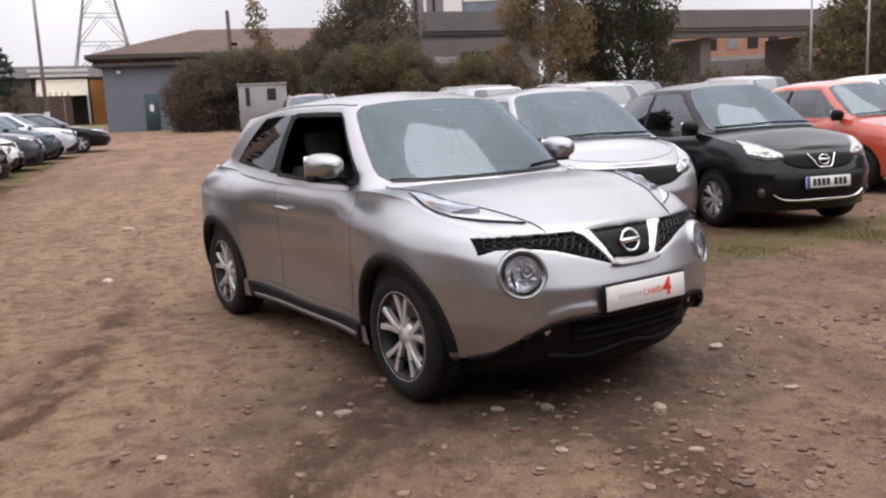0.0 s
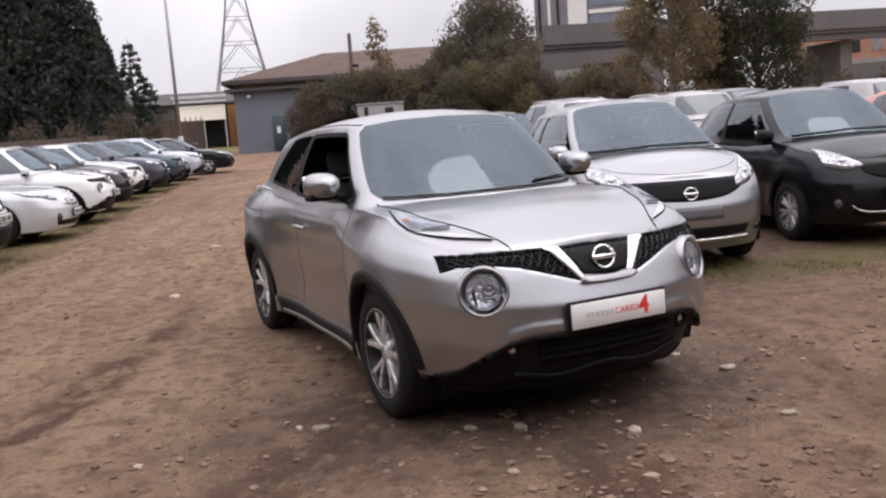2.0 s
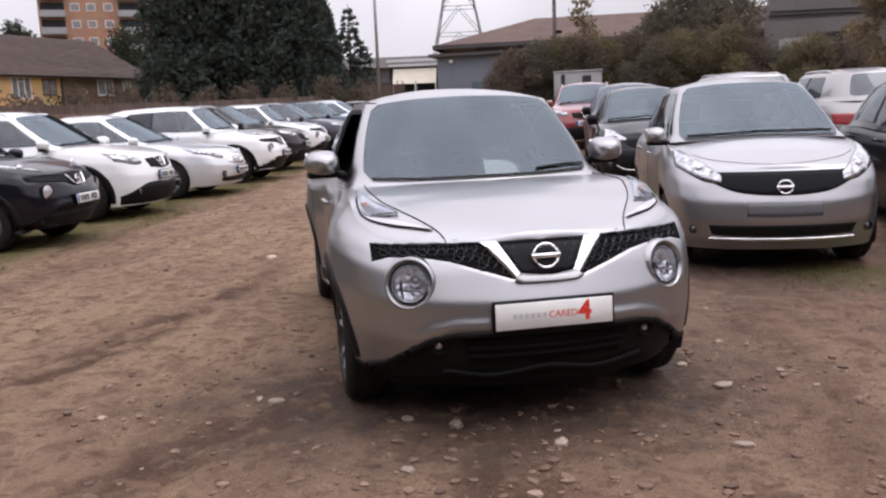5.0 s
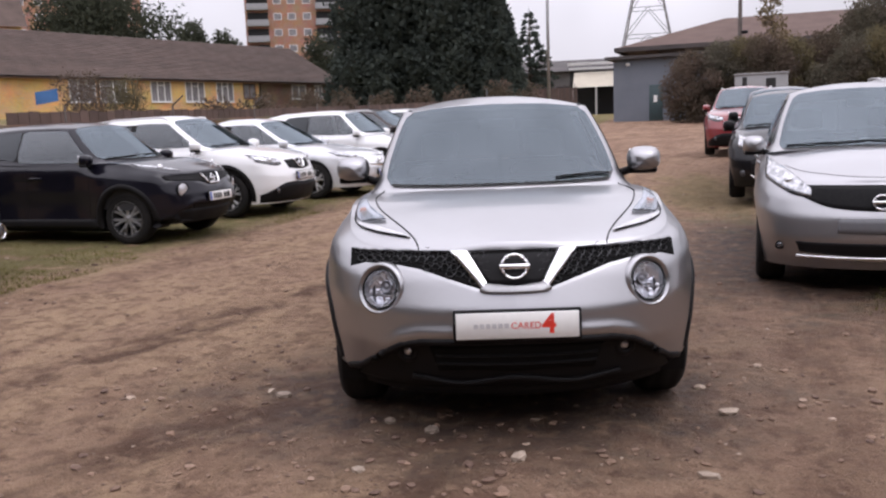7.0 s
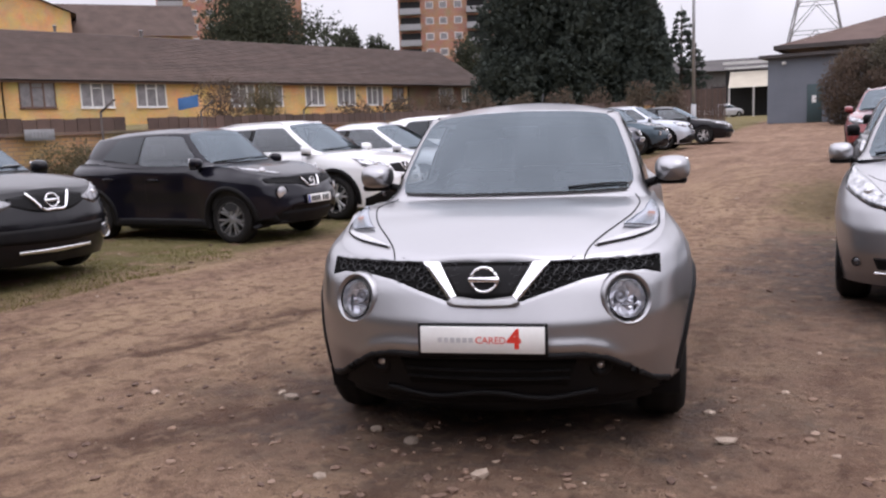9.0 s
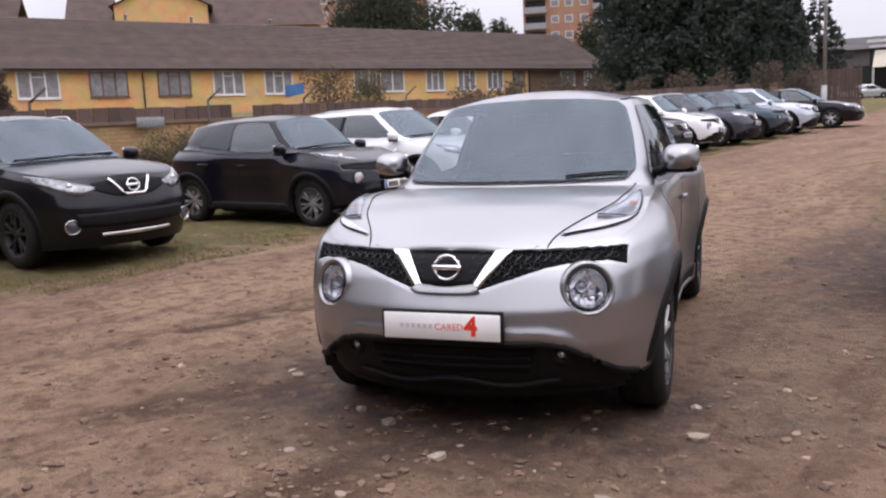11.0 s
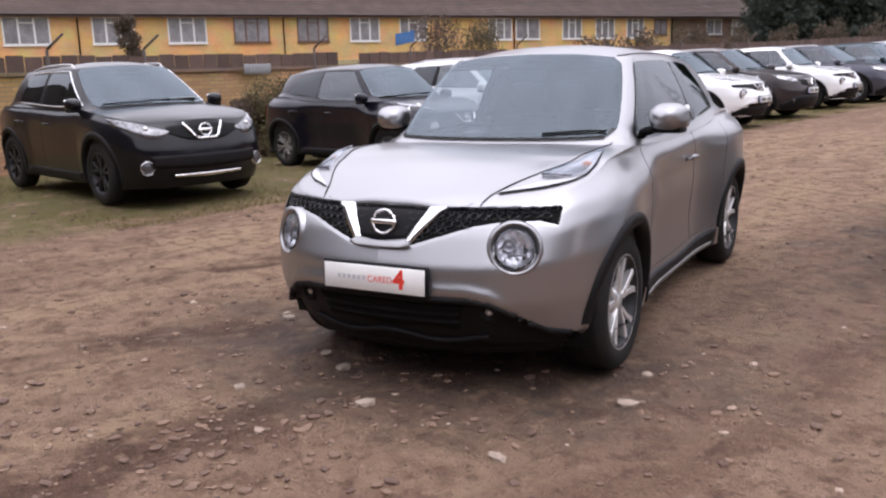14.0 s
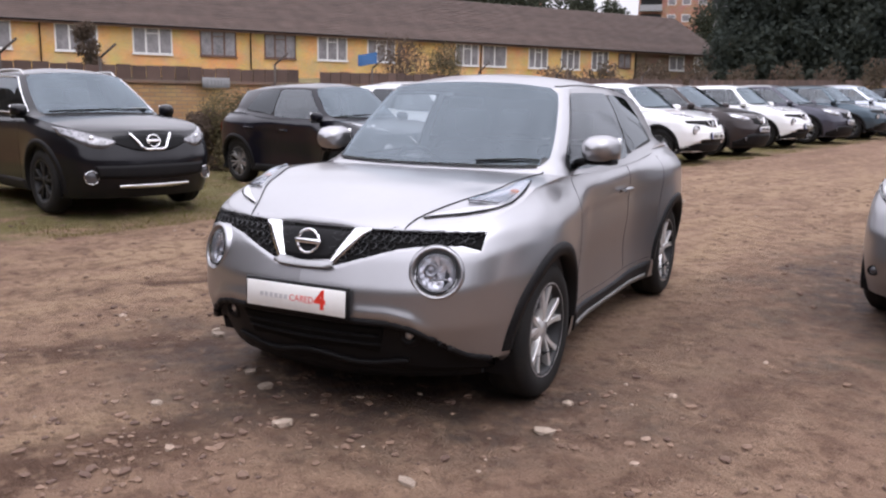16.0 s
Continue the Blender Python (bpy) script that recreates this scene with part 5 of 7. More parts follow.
    col = mixc(op("MULTIPLY", op("MULTIPLY", ruts, rng(streak(4.0, 80, 2.0), 0.38, 0.56)), 0.85), col, RUT)
    col = mixc(op("MULTIPLY", rng(noise_(5.5, 5, 0.6), 0.46, 0.66), 0.65), col, CLOD)
    col = mixc(op("MULTIPLY", rng(noise_(9.5, 4, 0.55), 0.54, 0.66), 0.5), col, RUT)
    col = mixc(op("MULTIPLY", rng(noise_(7.7, 4, 0.55), 0.56, 0.68), 0.45), col, SAND)
    lumps = noise_(24, 5, 0.75)
    col = mixc(op("MULTIPLY", rng(lumps, 0.57, 0.67), 0.5), col, DARKGRIT)
    col = mixc(op("MULTIPLY", rng(fine, 0.58, 0.70), 0.45), col, DARKGRIT)
    col = mixc(op("MULTIPLY", rng(noise_(33, 4, 0.6), 0.62, 0.70), 0.3), col, PALEGRIT)
    col = mixc(op("MULTIPLY", rng(grit, 0.62, 0.74), 0.22), col, PALEGRIT)
    d = dot((ROWN[0], ROWN[1], 0), 5.02 * ROWN[0] - 4.55 * ROWN[1])
    edge = op("ADD", d, op("MULTIPLY", op("SUBTRACT", mid, 0.5), 2.6))
    turf = op("MULTIPLY", rng(edge, -0.5, 0.6, 1.0, 0.0), rng(mid, 0.30, 0.50))
    tuft = op("ADD", blob(3.9, 8.6, 2.6, 0.7, 30), op("MULTIPLY", op("SUBTRACT", mid, 0.5), 1.6))
    tuft2 = op("ADD", blob(-1.3, 14.0, 3.5, 0.9, 115), op("MULTIPLY", op("SUBTRACT", mid, 0.5), 1.6))
    turf = op("MAXIMUM", turf, op("MAXIMUM", rng(tuft, 0.5, 1.1, 0.8, 0.0), rng(tuft2, 0.5, 1.1, 0.5, 0.0)))
    col = mixc(op("MULTIPLY", turf, 0.85), col, mixc(fine, GRASSA, GRASSB))
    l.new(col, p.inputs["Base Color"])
    l.new(op("SUBTRACT", 0.95, op("MULTIPLY", wet_shade, 0.35)), p.inputs["Roughness"])
    p.inputs["Specular IOR Level"].default_value = 0.25
    b1, b2 = n.new("ShaderNodeBump"), n.new("ShaderNodeBump")
    b1.inputs["Distance"].default_value, b2.inputs["Distance"].default_value = 0.09, 0.010
    l.new(op("ADD", fine, op("MULTIPLY", lumps, 0.6)), b1.inputs["Height"]), l.new(grit, b2.inputs["Height"])
    l.new(b1.outputs[0], b2.inputs["Normal"]), l.new(b2.outputs[0], p.inputs["Normal"])
    return m


# last tone: damp soil, darkened further to paint the shade under the car
SAND, EARTH, CLAY, DAMPSHADE = (0.385, 0.258, 0.172), (0.262, 0.164, 0.112), (0.295, 0.188, 0.130), (0.040, 0.030, 0.029)
TAN = (0.445, 0.307, 0.190)
CLOD, RUT = (0.160, 0.093, 0.061), (0.090, 0.048, 0.031)
DARKGRIT, PALEGRIT, GRASSA, GRASSB = (0.085, 0.052, 0.038), (0.40, 0.30, 0.22), (0.095, 0.100, 0.026), (0.19, 0.160, 0.060)


def relief(x, y):
    """Ruts and lumps, levelled out far away."""
    near = max(0.0, 1 - max(abs(x + 1) - 9, abs(y - 7) - 10, 0) / 6)
    v = Vector((x, y, 0))
    return near * (0.018 * noise.noise(v * 0.9) + 0.014 * noise.noise(v * 3.1) + 0.010 * noise.noise(v * 7.3) + 0.008 * abs(noise.noise(v * 15.0)))


xs = np.concatenate([np.linspace(-900, -70, 14), np.arange(-64, -10, 2.0), np.arange(-10, -3, 0.11), np.arange(-3, 4, 0.05), np.arange(4, 8.01, 0.11), np.arange(9, 40, 2.0), np.linspace(45, 900, 12)])
ys = np.concatenate([np.linspace(-900, -30, 10), np.arange(-24, -2, 2.0), np.arange(-1, 1.5, 0.11), np.arange(1.5, 7.5, 0.05), np.arange(7.5, 15.01, 0.11), np.arange(16, 90, 2.0), np.linspace(100, 1500, 12)])
P = np.array([[(x, y, ground_z(x, y) + relief(x, y)) for y in ys] for x in xs])
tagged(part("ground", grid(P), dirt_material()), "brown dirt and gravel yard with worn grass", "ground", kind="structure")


# ---- unseen plain walls, added to block low sky light and darken reflections ----
UNSEENW = mat("weathered_boards", (0.085, 0.075, 0.065), (0.055, 0.048, 0.042), 0.9, 0, 0.7, 12, 0.006)
for nm, wall in (("wall_south", box(-34, 30, -9.3, -9.0, -0.3, 8.0)), ("wall_east", box(26, 26.3, -8.99, 24, -0.3, 8.0)), ("wall_west", box(-34.3, -34.01, -9.3, -4, -0.3, 8.0))):
    tagged(part(nm, wall, UNSEENW, smooth=False), "plain dark boarded wall closing the yard", "wall", kind="structure")


# ---- cars in place ----
def hero_cut(v):
    """Where the hero's skin is open: the mouth, and behind the round headlamps."""
    mouth = v[2] < np.interp(abs(v[1]), *np.array(CHIN).T) - 0.032 and abs(v[1]) < 0.82
    lamp = ((abs(v[1]) - 0.594) / 0.086) ** 2 + ((v[2] - 0.703) / 0.100) ** 2 < 1
    return v[0] > 1.5 and (mouth or lamp)


hero = car("compact_crossover", JUKE, hero_dress, SILVER, "silver compact crossover with round headlamps on the dirt", rim=0.228, track=0.108, open_window=("front", -1), fine=(300, 64), trim=hero_cut)
stand(hero, -0.218, 5.619, -57.3)


def place(ob, S, x, y, heading, label="", p=None, old=None, group="", size=1.0):
    cx, cy = by_nose(S, x, y, heading)
    o = copy_thing(ob, Matrix.Identity(4))
    stand(o, cx, cy, heading, size)
    tagged(o, label, "", group)
    if p:
        for c in o.children_recursive:
            if c.material_slots and c.material_slots[0].material == old:
                c.material_slots[0].link = "OBJECT"
                c.material_slots[0].material = p
    return o


LEFT, RIGHT = "cars parked along the wall", "cars parked across the yard"


def row(k):
    return -5.02 - 0.302 * k, 4.55 + 0.953 * k


H = 17.0
qq = car("crossover", SUV, suv_dress, BLACKP, "black crossover with a chrome vee grille on the grass", rim=0.235, rims="twin", rim_mat=DARKALLOY)
stand(qq, *by_nose(SUV, -5.16, 4.55, H), H), tagged(qq, group=LEFT)
bj = car("compact_crossover", JUKE, juke_old, NAVY, "black compact crossover parked nose out on the grass", rim=0.225, rims="many", rim_mat=GRAPHITE)
stand(bj, *by_nose(JUKE, -6.06, 8.38, H), H), tagged(bj, group=LEFT)
wq = car("crossover", SUV, suv_old, WHITEP, "white crossover with a black lower bumper", rim=0.235)
stand(wq, *by_nose(SUV, -7.22, 11.1, H), H, 1.05), tagged(wq, group=LEFT)
sal = car("saloon_car", SALOON, saloon_dress, PEARL, "pale silver saloon with a chrome grille", rim=0.22)
stand(sal, *by_nose(SALOON, -7.85, 13.95, H), H, 1.06), tagged(sal, group=LEFT)
place(bj, JUKE, -8.62, 16.75, H, "white compact crossover parked nose out", WHITEP, NAVY, LEFT, 1.08)
place(wq, SUV, -9.75, 19.6, H, "dark brown crossover parked nose out", BROWNP, WHITEP, LEFT, 1.08)
place(bj, JUKE, -11.0, 22.9, H, "white compact crossover with a black bumper", WHITEP, NAVY, LEFT, 1.08)
place(wq, SUV, -11.6, 25.6, H, "dark grey crossover parked nose out", GREYP, WHITEP, LEFT, 1.08)
place(bj, JUKE, -12.3, 28.6, H, "blue-grey compact crossover parked nose out", TEALP, NAVY, LEFT, 1.08)
place(wq, SUV, -12.8, 31.3, H + 2, "pale blue crossover parked nose out", ICEP, WHITEP, LEFT, 1.08)
place(sal, SALOON, -13.1, 35.2, H + 5, "black saloon at the end of the row", BLACKP, PEARL, LEFT, 1.08)

note = car("hatchback", NOTE, note_dress, SILVER, "silver hatchback with a dark grille on the dirt", rim=0.2, rear_glass=WINDOW)
stand(note, 1.343, 9.66, -76.2, 1.04), tagged(note, group=RIGHT)
micra = car("small_hatchback", MICRA, micra_dress, BLACKP, "black small hatchback with a number plate", rim=0.19, rims="many", rear_glass=WINDOW)
stand(micra, 3.60, 10.75, -75.9, 1.05), tagged(micra, group=RIGHT)
place(micra, MICRA, 7.0, 11.3, -72, "orange-red small hatchback parked on dirt", REDP, BLACKP)
place(micra, MICRA, 9.3, 14.2, -72, "white small hatchback parked behind others", WHITEP, BLACKP)
place(micra, MICRA, 0.12, 12.9, -76, "black small hatchback in the second rank", BLACKP, BLACKP)
place(micra, MICRA, -0.55, 15.6, -76, "dark grey small hatchback in the third rank", GREYP, BLACKP)
place(wq, SUV, -2.4, 20.2, -76, "dark red crossover in the rear rank", CRIMSON, WHITEP)


def tail_out(x, y, heading):
    """A nose place for a car whose tail stands at x, y."""
    h = radians(heading)
    return x + (SUV.xf - SUV.xr) * math.cos(h), y + (SUV.xf - SUV.xr) * math.sin(h)


place(wq, SUV, *tail_out(3.35, 14.6, 106), 106, "dull silver crossover with roof rails, tail towards the yard", DULLP, WHITEP, size=1.02)
place(wq, SUV, *tail_out(1.5, 16.0, 106), 106, "silver crossover with roof rails, tail towards the yard", SILVER, WHITEP, size=1.02)
place(wq, SUV, *tail_out(5.2, 19.5, 106), 106, "dark grey crossover with roof rails", GREYP, WHITEP)
place(wq, SUV, *tail_out(8.6, 20.5, 106), 106, "dull silver crossover in the rear rank", DULLP, WHITEP)

# ---- buildings and trees ----
def pol(az, r, ox=0.0, oy=0.0):
    a = radians(az)
    return ox + r * math.cos(a), oy + r * math.sin(a)


def thing(name, label, category, x=0, y=0, z=0, turn=0, kind="", group=""):
    e = tagged(new(name), label, category, group, kind)
    e.matrix_basis = pose(x, y, z, 0, 0, turn)
    return e


def brick_material(name, a, b, mortar, w=0.225, h=0.075):
    m = bpy.data.materials.new(name)
    n, l, p = nodes(m)
    co, mp, t = n.new("ShaderNodeTexCoord"), n.new("ShaderNodeMapping"), n.new("ShaderNodeTexBrick")
    sep, cmb = n.new("ShaderNodeSeparateXYZ"), n.new("ShaderNodeCombineXYZ")
    l.new(co.outputs["Object"], sep.inputs[0])
    ad = n.new("ShaderNodeMath")
    l.new(sep.outputs[0], ad.inputs[0]), l.new(sep.outputs[1], ad.inputs[1])
    l.new(ad.outputs[0], cmb.inputs[0]), l.new(sep.outputs[2], cmb.inputs[1])
    l.new(cmb.outputs[0], t.inputs["Vector"])
    t.inputs["Scale"].default_value = 1.0
    t.inputs["Brick Width"].default_value, t.inputs["Row Height"].default_value, t.inputs["Mortar Size"].default_value = w, h, 0.008
    for k, c in (("Color1", a), ("Color2", b), ("Mortar", mortar)):
        t.inputs[k].default_value = (*c, 1)
    nz, mx = n.new("ShaderNodeTexNoise"), n.new("ShaderNodeMixRGB")
    nz.inputs["Scale"].default_value, nz.inputs["Detail"].default_value = 0.7, 6
    l.new(co.outputs["Object"], nz.inputs["Vector"])
    mx.blend_type, mx.inputs[0].default_value = "MULTIPLY", 0.55
    l.new(t.outputs[0], mx.inputs[1]), l.new(nz.outputs["Color"], mx.inputs[2])
    rp = n.new("ShaderNodeHueSaturation")
    rp.inputs["Saturation"].default_value, rp.inputs["Value"].default_value = 1.05, 1.35
    l.new(mx.outputs[0], rp.inputs["Color"]), l.new(rp.outputs[0], p.inputs["Base Color"])
    p.inputs["Roughness"].default_value = 0.9
    bp = n.new("ShaderNodeBump")
    bp.inputs["Distance"].default_value, bp.invert = 0.008, True
    l.new(t.outputs["Fac"], bp.inputs["Height"]), l.new(bp.outputs[0], p.inputs["Normal"])
    return m


YELLOW = brick_material("yellow_brick", (0.74, 0.46, 0.19), (0.64, 0.38, 0.15), (0.52, 0.42, 0.28))
DUNBRICK = brick_material("brown_brick", (0.22, 0.145, 0.10), (0.17, 0.11, 0.08), (0.16, 0.13, 0.11))
OLDWALL = brick_material("weathered_wall_brick", (0.46, 0.285, 0.140), (0.34, 0.200, 0.105), (0.235, 0.180, 0.128))
TOWERB = brick_material("orange_brick", (0.40, 0.21, 0.14), (0.35, 0.185, 0.125), (0.36, 0.26, 0.21))
TILES = mat("roof_tiles", (0.082, 0.053, 0.041), (0.053, 0.035, 0.028), 0.85, 0, 0.8, 9, 0.01, rand=0.12)
RUSTROOF = mat("brown_roof_sheet", (0.112, 0.068, 0.053), (0.080, 0.050, 0.041), 0.9, 0, 0.5, 8, 0.01)
SLATE = mat("dark_roof", (0.075, 0.065, 0.062), (0.05, 0.045, 0.045), 0.8, 0, 0.5, 8, 0.01)
UPVC = mat("white_upvc", (0.72, 0.72, 0.71), (0.62, 0.61, 0.58), 0.4, 0, 3, 30)
BROWNW = mat("brown_window_wood", (0.14, 0.075, 0.05), (0.10, 0.055, 0.04), 0.6, 0, 3, 30)
PANE = mat("house_glass", (0.30, 0.285, 0.295), (0.13, 0.125, 0.13), 0.12, 0, 1.6, 6, spec=0.6)
FENCEW = mat("dark_fence_wood", (0.120, 0.077, 0.060), (0.078, 0.052, 0.043), 0.9, 0, 2, 30, 0.004, rand=0.25)
BLUEWALL = mat("blue_grey_render", (0.165, 0.182, 0.212), (0.128, 0.143, 0.168), 0.8, 0, 0.6, 12, 0.003)
STEEL = mat("galvanised_steel", (0.36, 0.36, 0.37), (0.28, 0.28, 0.28), 0.5, 0.6, 3, 30)
PYLONM = mat("pylon_steel", (0.30, 0.30, 0.31), (0.26, 0.26, 0.27), 0.6, 0.3, 0.5, 5)
CONCRETE = mat("viaduct_concrete", (0.143, 0.133, 0.129), (0.102, 0.095, 0.092), 0.85, 0, 0.25, 3, 0.005)
CREAM = mat("cream_canopy", (0.55, 0.50, 0.40), (0.46, 0.41, 0.33), 0.6, 0, 1, 12)
ORANGEW = mat("orange_boarding", (0.46, 0.20, 0.06), (0.38, 0.16, 0.05), 0.7, 0, 1, 12)
GREENST = mat("green_painted_steel", (0.035, 0.065, 0.070), (0.03, 0.05, 0.055), 0.5, 0.1, 2, 20)
DARKIN = mat("dark_interior", (0.012, 0.012, 0.013), (0.02, 0.02, 0.02), 0.8)
CABINW = mat("grey_white_cabin", (0.27, 0.27, 0.27), (0.21, 0.21, 0.21), 0.6, 0, 1, 10)
POLEW = mat("weathered_pole", (0.09, 0.07, 0.06), (0.06, 0.05, 0.045), 0.9, 0, 2, 30)
BARK = mat("bark", (0.085, 0.065, 0.05), (0.05, 0.04, 0.03), 0.95, 0, 3, 20, 0.01)
BIRCHB = mat("pale_bark", (0.38, 0.35, 0.31), (0.20, 0.18, 0.16), 0.85, 0, 3, 14, 0.005)
BLUET = mat("blue_sheet", (0.03, 0.12, 0.30), (0.025, 0.09, 0.22), 0.5, 0, 2, 12)


def leaf_material(name, a, b, c):
    m = bpy.data.materials.new(name)
    n, l, p = nodes(m)
    geo, rp, nz, mx = n.new("ShaderNodeNewGeometry"), n.new("ShaderNodeValToRGB"), n.new("ShaderNodeTexNoise"), n.new("ShaderNodeMixRGB")
    rp.color_ramp.elements[0].color, rp.color_ramp.elements[1].color = (*a, 1), (*b, 1)
    nz.inputs["Scale"].default_value = 0.5
    l.new(geo.outputs["Position"], nz.inputs["Vector"])
    l.new(geo.outputs["Random Per Island"], rp.inputs[0])
    f = n.new("ShaderNodeMapRange")
    f.inputs[1].default_value, f.inputs[2].default_value = 0.42, 0.62
    l.new(nz.outputs[0], f.inputs[0]), l.new(f.outputs[0], mx.inputs[0])
    mx.inputs[2].default_value = (*c, 1)
    l.new(rp.outputs[0], mx.inputs[1]), l.new(mx.outputs[0], p.inputs["Base Color"])
    p.inputs["Roughness"].default_value, p.inputs["Specular IOR Level"].default_value = 0.8, 0.1
    tl, ms = n.new("ShaderNodeBsdfTranslucent"), n.new("ShaderNodeMixShader")
    ms.inputs[0].default_value = 0.4
    l.new(mx.outputs[0], tl.inputs[0]), l.new(p.outputs[0], ms.inputs[1]), l.new(tl.outputs[0], ms.inputs[2]), l.new(ms.outputs[0], n["Material Output"].inputs[0])
    return m


CONIFER = leaf_material("dark_conifer_needles", (0.058, 0.070, 0.060), (0.080, 0.093, 0.076), (0.052, 0.063, 0.055))
DARKG = leaf_material("dark_green_leaves", (0.050, 0.058, 0.040), (0.075, 0.080, 0.052), (0.055, 0.060, 0.040))
OLIVE = leaf_material("olive_leaves", (0.148, 0.125, 0.071), (0.172, 0.143, 0.077), (0.123, 0.106, 0.066))
GREENL = leaf_material("dull_green_leaves", (0.116, 0.106, 0.079), (0.136, 0.124, 0.091), (0.124, 0.103, 0.078))
AUTUMN = leaf_material("autumn_leaves", (0.219, 0.164, 0.099), (0.248, 0.189, 0.109), (0.184, 0.148, 0.094))
DEEPG = leaf_material("deep_green_leaves", (0.060, 0.066, 0.042), (0.085, 0.088, 0.055), (0.070, 0.066, 0.044))
SCRUB = leaf_material("brown_scrub", (0.147, 0.109, 0.086), (0.116, 0.089, 0.068), (0.102, 0.082, 0.058))
RNG = np.random.RandomState(7)


def leaves(centres, n, size, droop=0.0):
    """Bent leaf clumps scattered through ellipsoids (x, y, z, rx, ry, rz), thickest near their surfaces."""
    C = np.array(centres, float)
    vol = C[:, 3] * C[:, 4] * C[:, 5]
    k = RNG.choice(len(C), n, p=vol ** 0.75 / (vol ** 0.75).sum())
    d = RNG.normal(size=(n, 3))
    d /= np.linalg.norm(d, axis=1)[:, None]
    rad = (0.35 + 0.65 * RNG.rand(n) ** 0.5) * (1 + 0.16 * RNG.normal(size=n))
    P = C[k, :3] + d * C[k, 3:] * rad[:, None]
    a = RNG.normal(size=(n, 3))
    a /= np.linalg.norm(a, axis=1)[:, None]
    b = np.cross(a, RNG.normal(size=(n, 3)))
    b /= np.linalg.norm(b, axis=1)[:, None]
    c = np.cross(a, b)
    s = (size * (0.5 + RNG.rand(n)))[:, None]
    V = np.stack([P - a * s, P + b * s * 0.55 + c * s * 0.2, P + a * s, P - b * s * 0.55 + c * s * 0.2], 1)
    F = np.arange(4 * n).reshape(n, 4)
    return V.reshape(-1, 3), F


def leaf_part(name, geo, material, parent):
    me = bpy.data.meshes.new(name)
    V, F = geo
    me.vertices.add(len(V)), me.loops.add(F.size), me.polygons.add(len(F))
    me.vertices.foreach_set("co", np.asarray(V, np.float32).ravel())
    me.loops.foreach_set("vertex_index", F.ravel().astype(np.int32))
    me.polygons.foreach_set("loop_start", np.arange(0, F.size, 4, dtype=np.int32))
    me.update()
    me.materials.append(material)
    ob = new(name, me)
    ob.parent = parent
    return ob


def broadleaf(label, x, y, h, w, material, n=5000, size=0.16, trunk=0.22, bark=None, low=0.12, lobes=16, category="tree", name="tree"):
    z = ground_z(x, y)
    t = thing(name, label, category, x, y, z)
    lean = RNG.normal(size=2) * 0.03 * h
    cs, limbs = [], []
    for i in range(lobes):
        f = low + (0.97 - low) * (i + RNG.rand()) / lobes
        spread = w * 0.5 * (math.sin(math.pi * min(1, 0.18 + f * 0.80)) ** 0.7)
        a = i * 2.4 + RNG.rand()
        rr = spread * (0.35 + 0.5 * RNG.rand())
        r = w * (0.13 + 0.10 * RNG.rand())
        c = (rr * math.cos(a) + lean[0] * f, rr * math.sin(a) + lean[1] * f, h * f * 0.93)
        cs.append((*c, r, r, r * (0.75 + 0.5 * RNG.rand())))
        limbs.append(tube([(lean[0] * f * 0.4, lean[1] * f * 0.4, max(0.1, h * f * 0.45)), (c[0] * 0.5, c[1] * 0.5, h * f * 0.75), c], trunk * 0.35, 6, trunk * 0.08))
    main = tube([(0, 0, -0.2), (lean[0] * 0.3, lean[1] * 0.3, h * 0.35), (lean[0] * 0.7, lean[1] * 0.7, h * 0.7), (lean[0], lean[1], h * 0.95)], trunk, 9, trunk * 0.12)
    part("trunk", join(main, *limbs), bark or BARK, t)
    leaf_part("crown", leaves(cs, int(n * 1.7), size * 0.74), material, t)
    return t


def conifer(label, x, y, h, w, n=5000, size=0.25, thin=False):
    t = thing("conifer_tree", label, "tree", x, y, ground_z(x, y))
    cs, limbs = [], []
    rings = 15
    for i in range(rings):
        f = 0.05 + 0.93 * i / rings
        rad = w * 0.5 * (1 - f) ** (0.9 if thin else 0.55)
        for k in range(5 if thin else 7):
            a = k * 2 * math.pi / (5 if thin else 7) + i * 1.1
            rr = rad * (0.6 + 0.35 * RNG.rand())
            up = 0.10 * h * (1 if thin else 0.2) * rr / (w * 0.5)
            c = (rr * math.cos(a), rr * math.sin(a), h * f + up)
            cs.append((*c, max(0.2, rad * (0.26 if thin else 0.42)), max(0.2, rad * (0.26 if thin else 0.42)), h * (0.022 if thin else 0.055)))
            if thin or k % 3 == 0:
                limbs.append(tube([(0, 0, h * f), c], 0.05, 5, 0.01))
    part("trunk", join(tube([(0, 0, -0.2), (0, 0, h)], 0.05 * w * 0.6 + 0.08, 8, 0.02), *limbs), BARK, t)
    leaf_part("crown", leaves(cs, n, size), CONIFER, t)
    return t


# -- the brick terrace beyond the wall --
TX, TZ0, TEAVE, TRIDGE = -66.0, 2.0, 6.12, 10.8


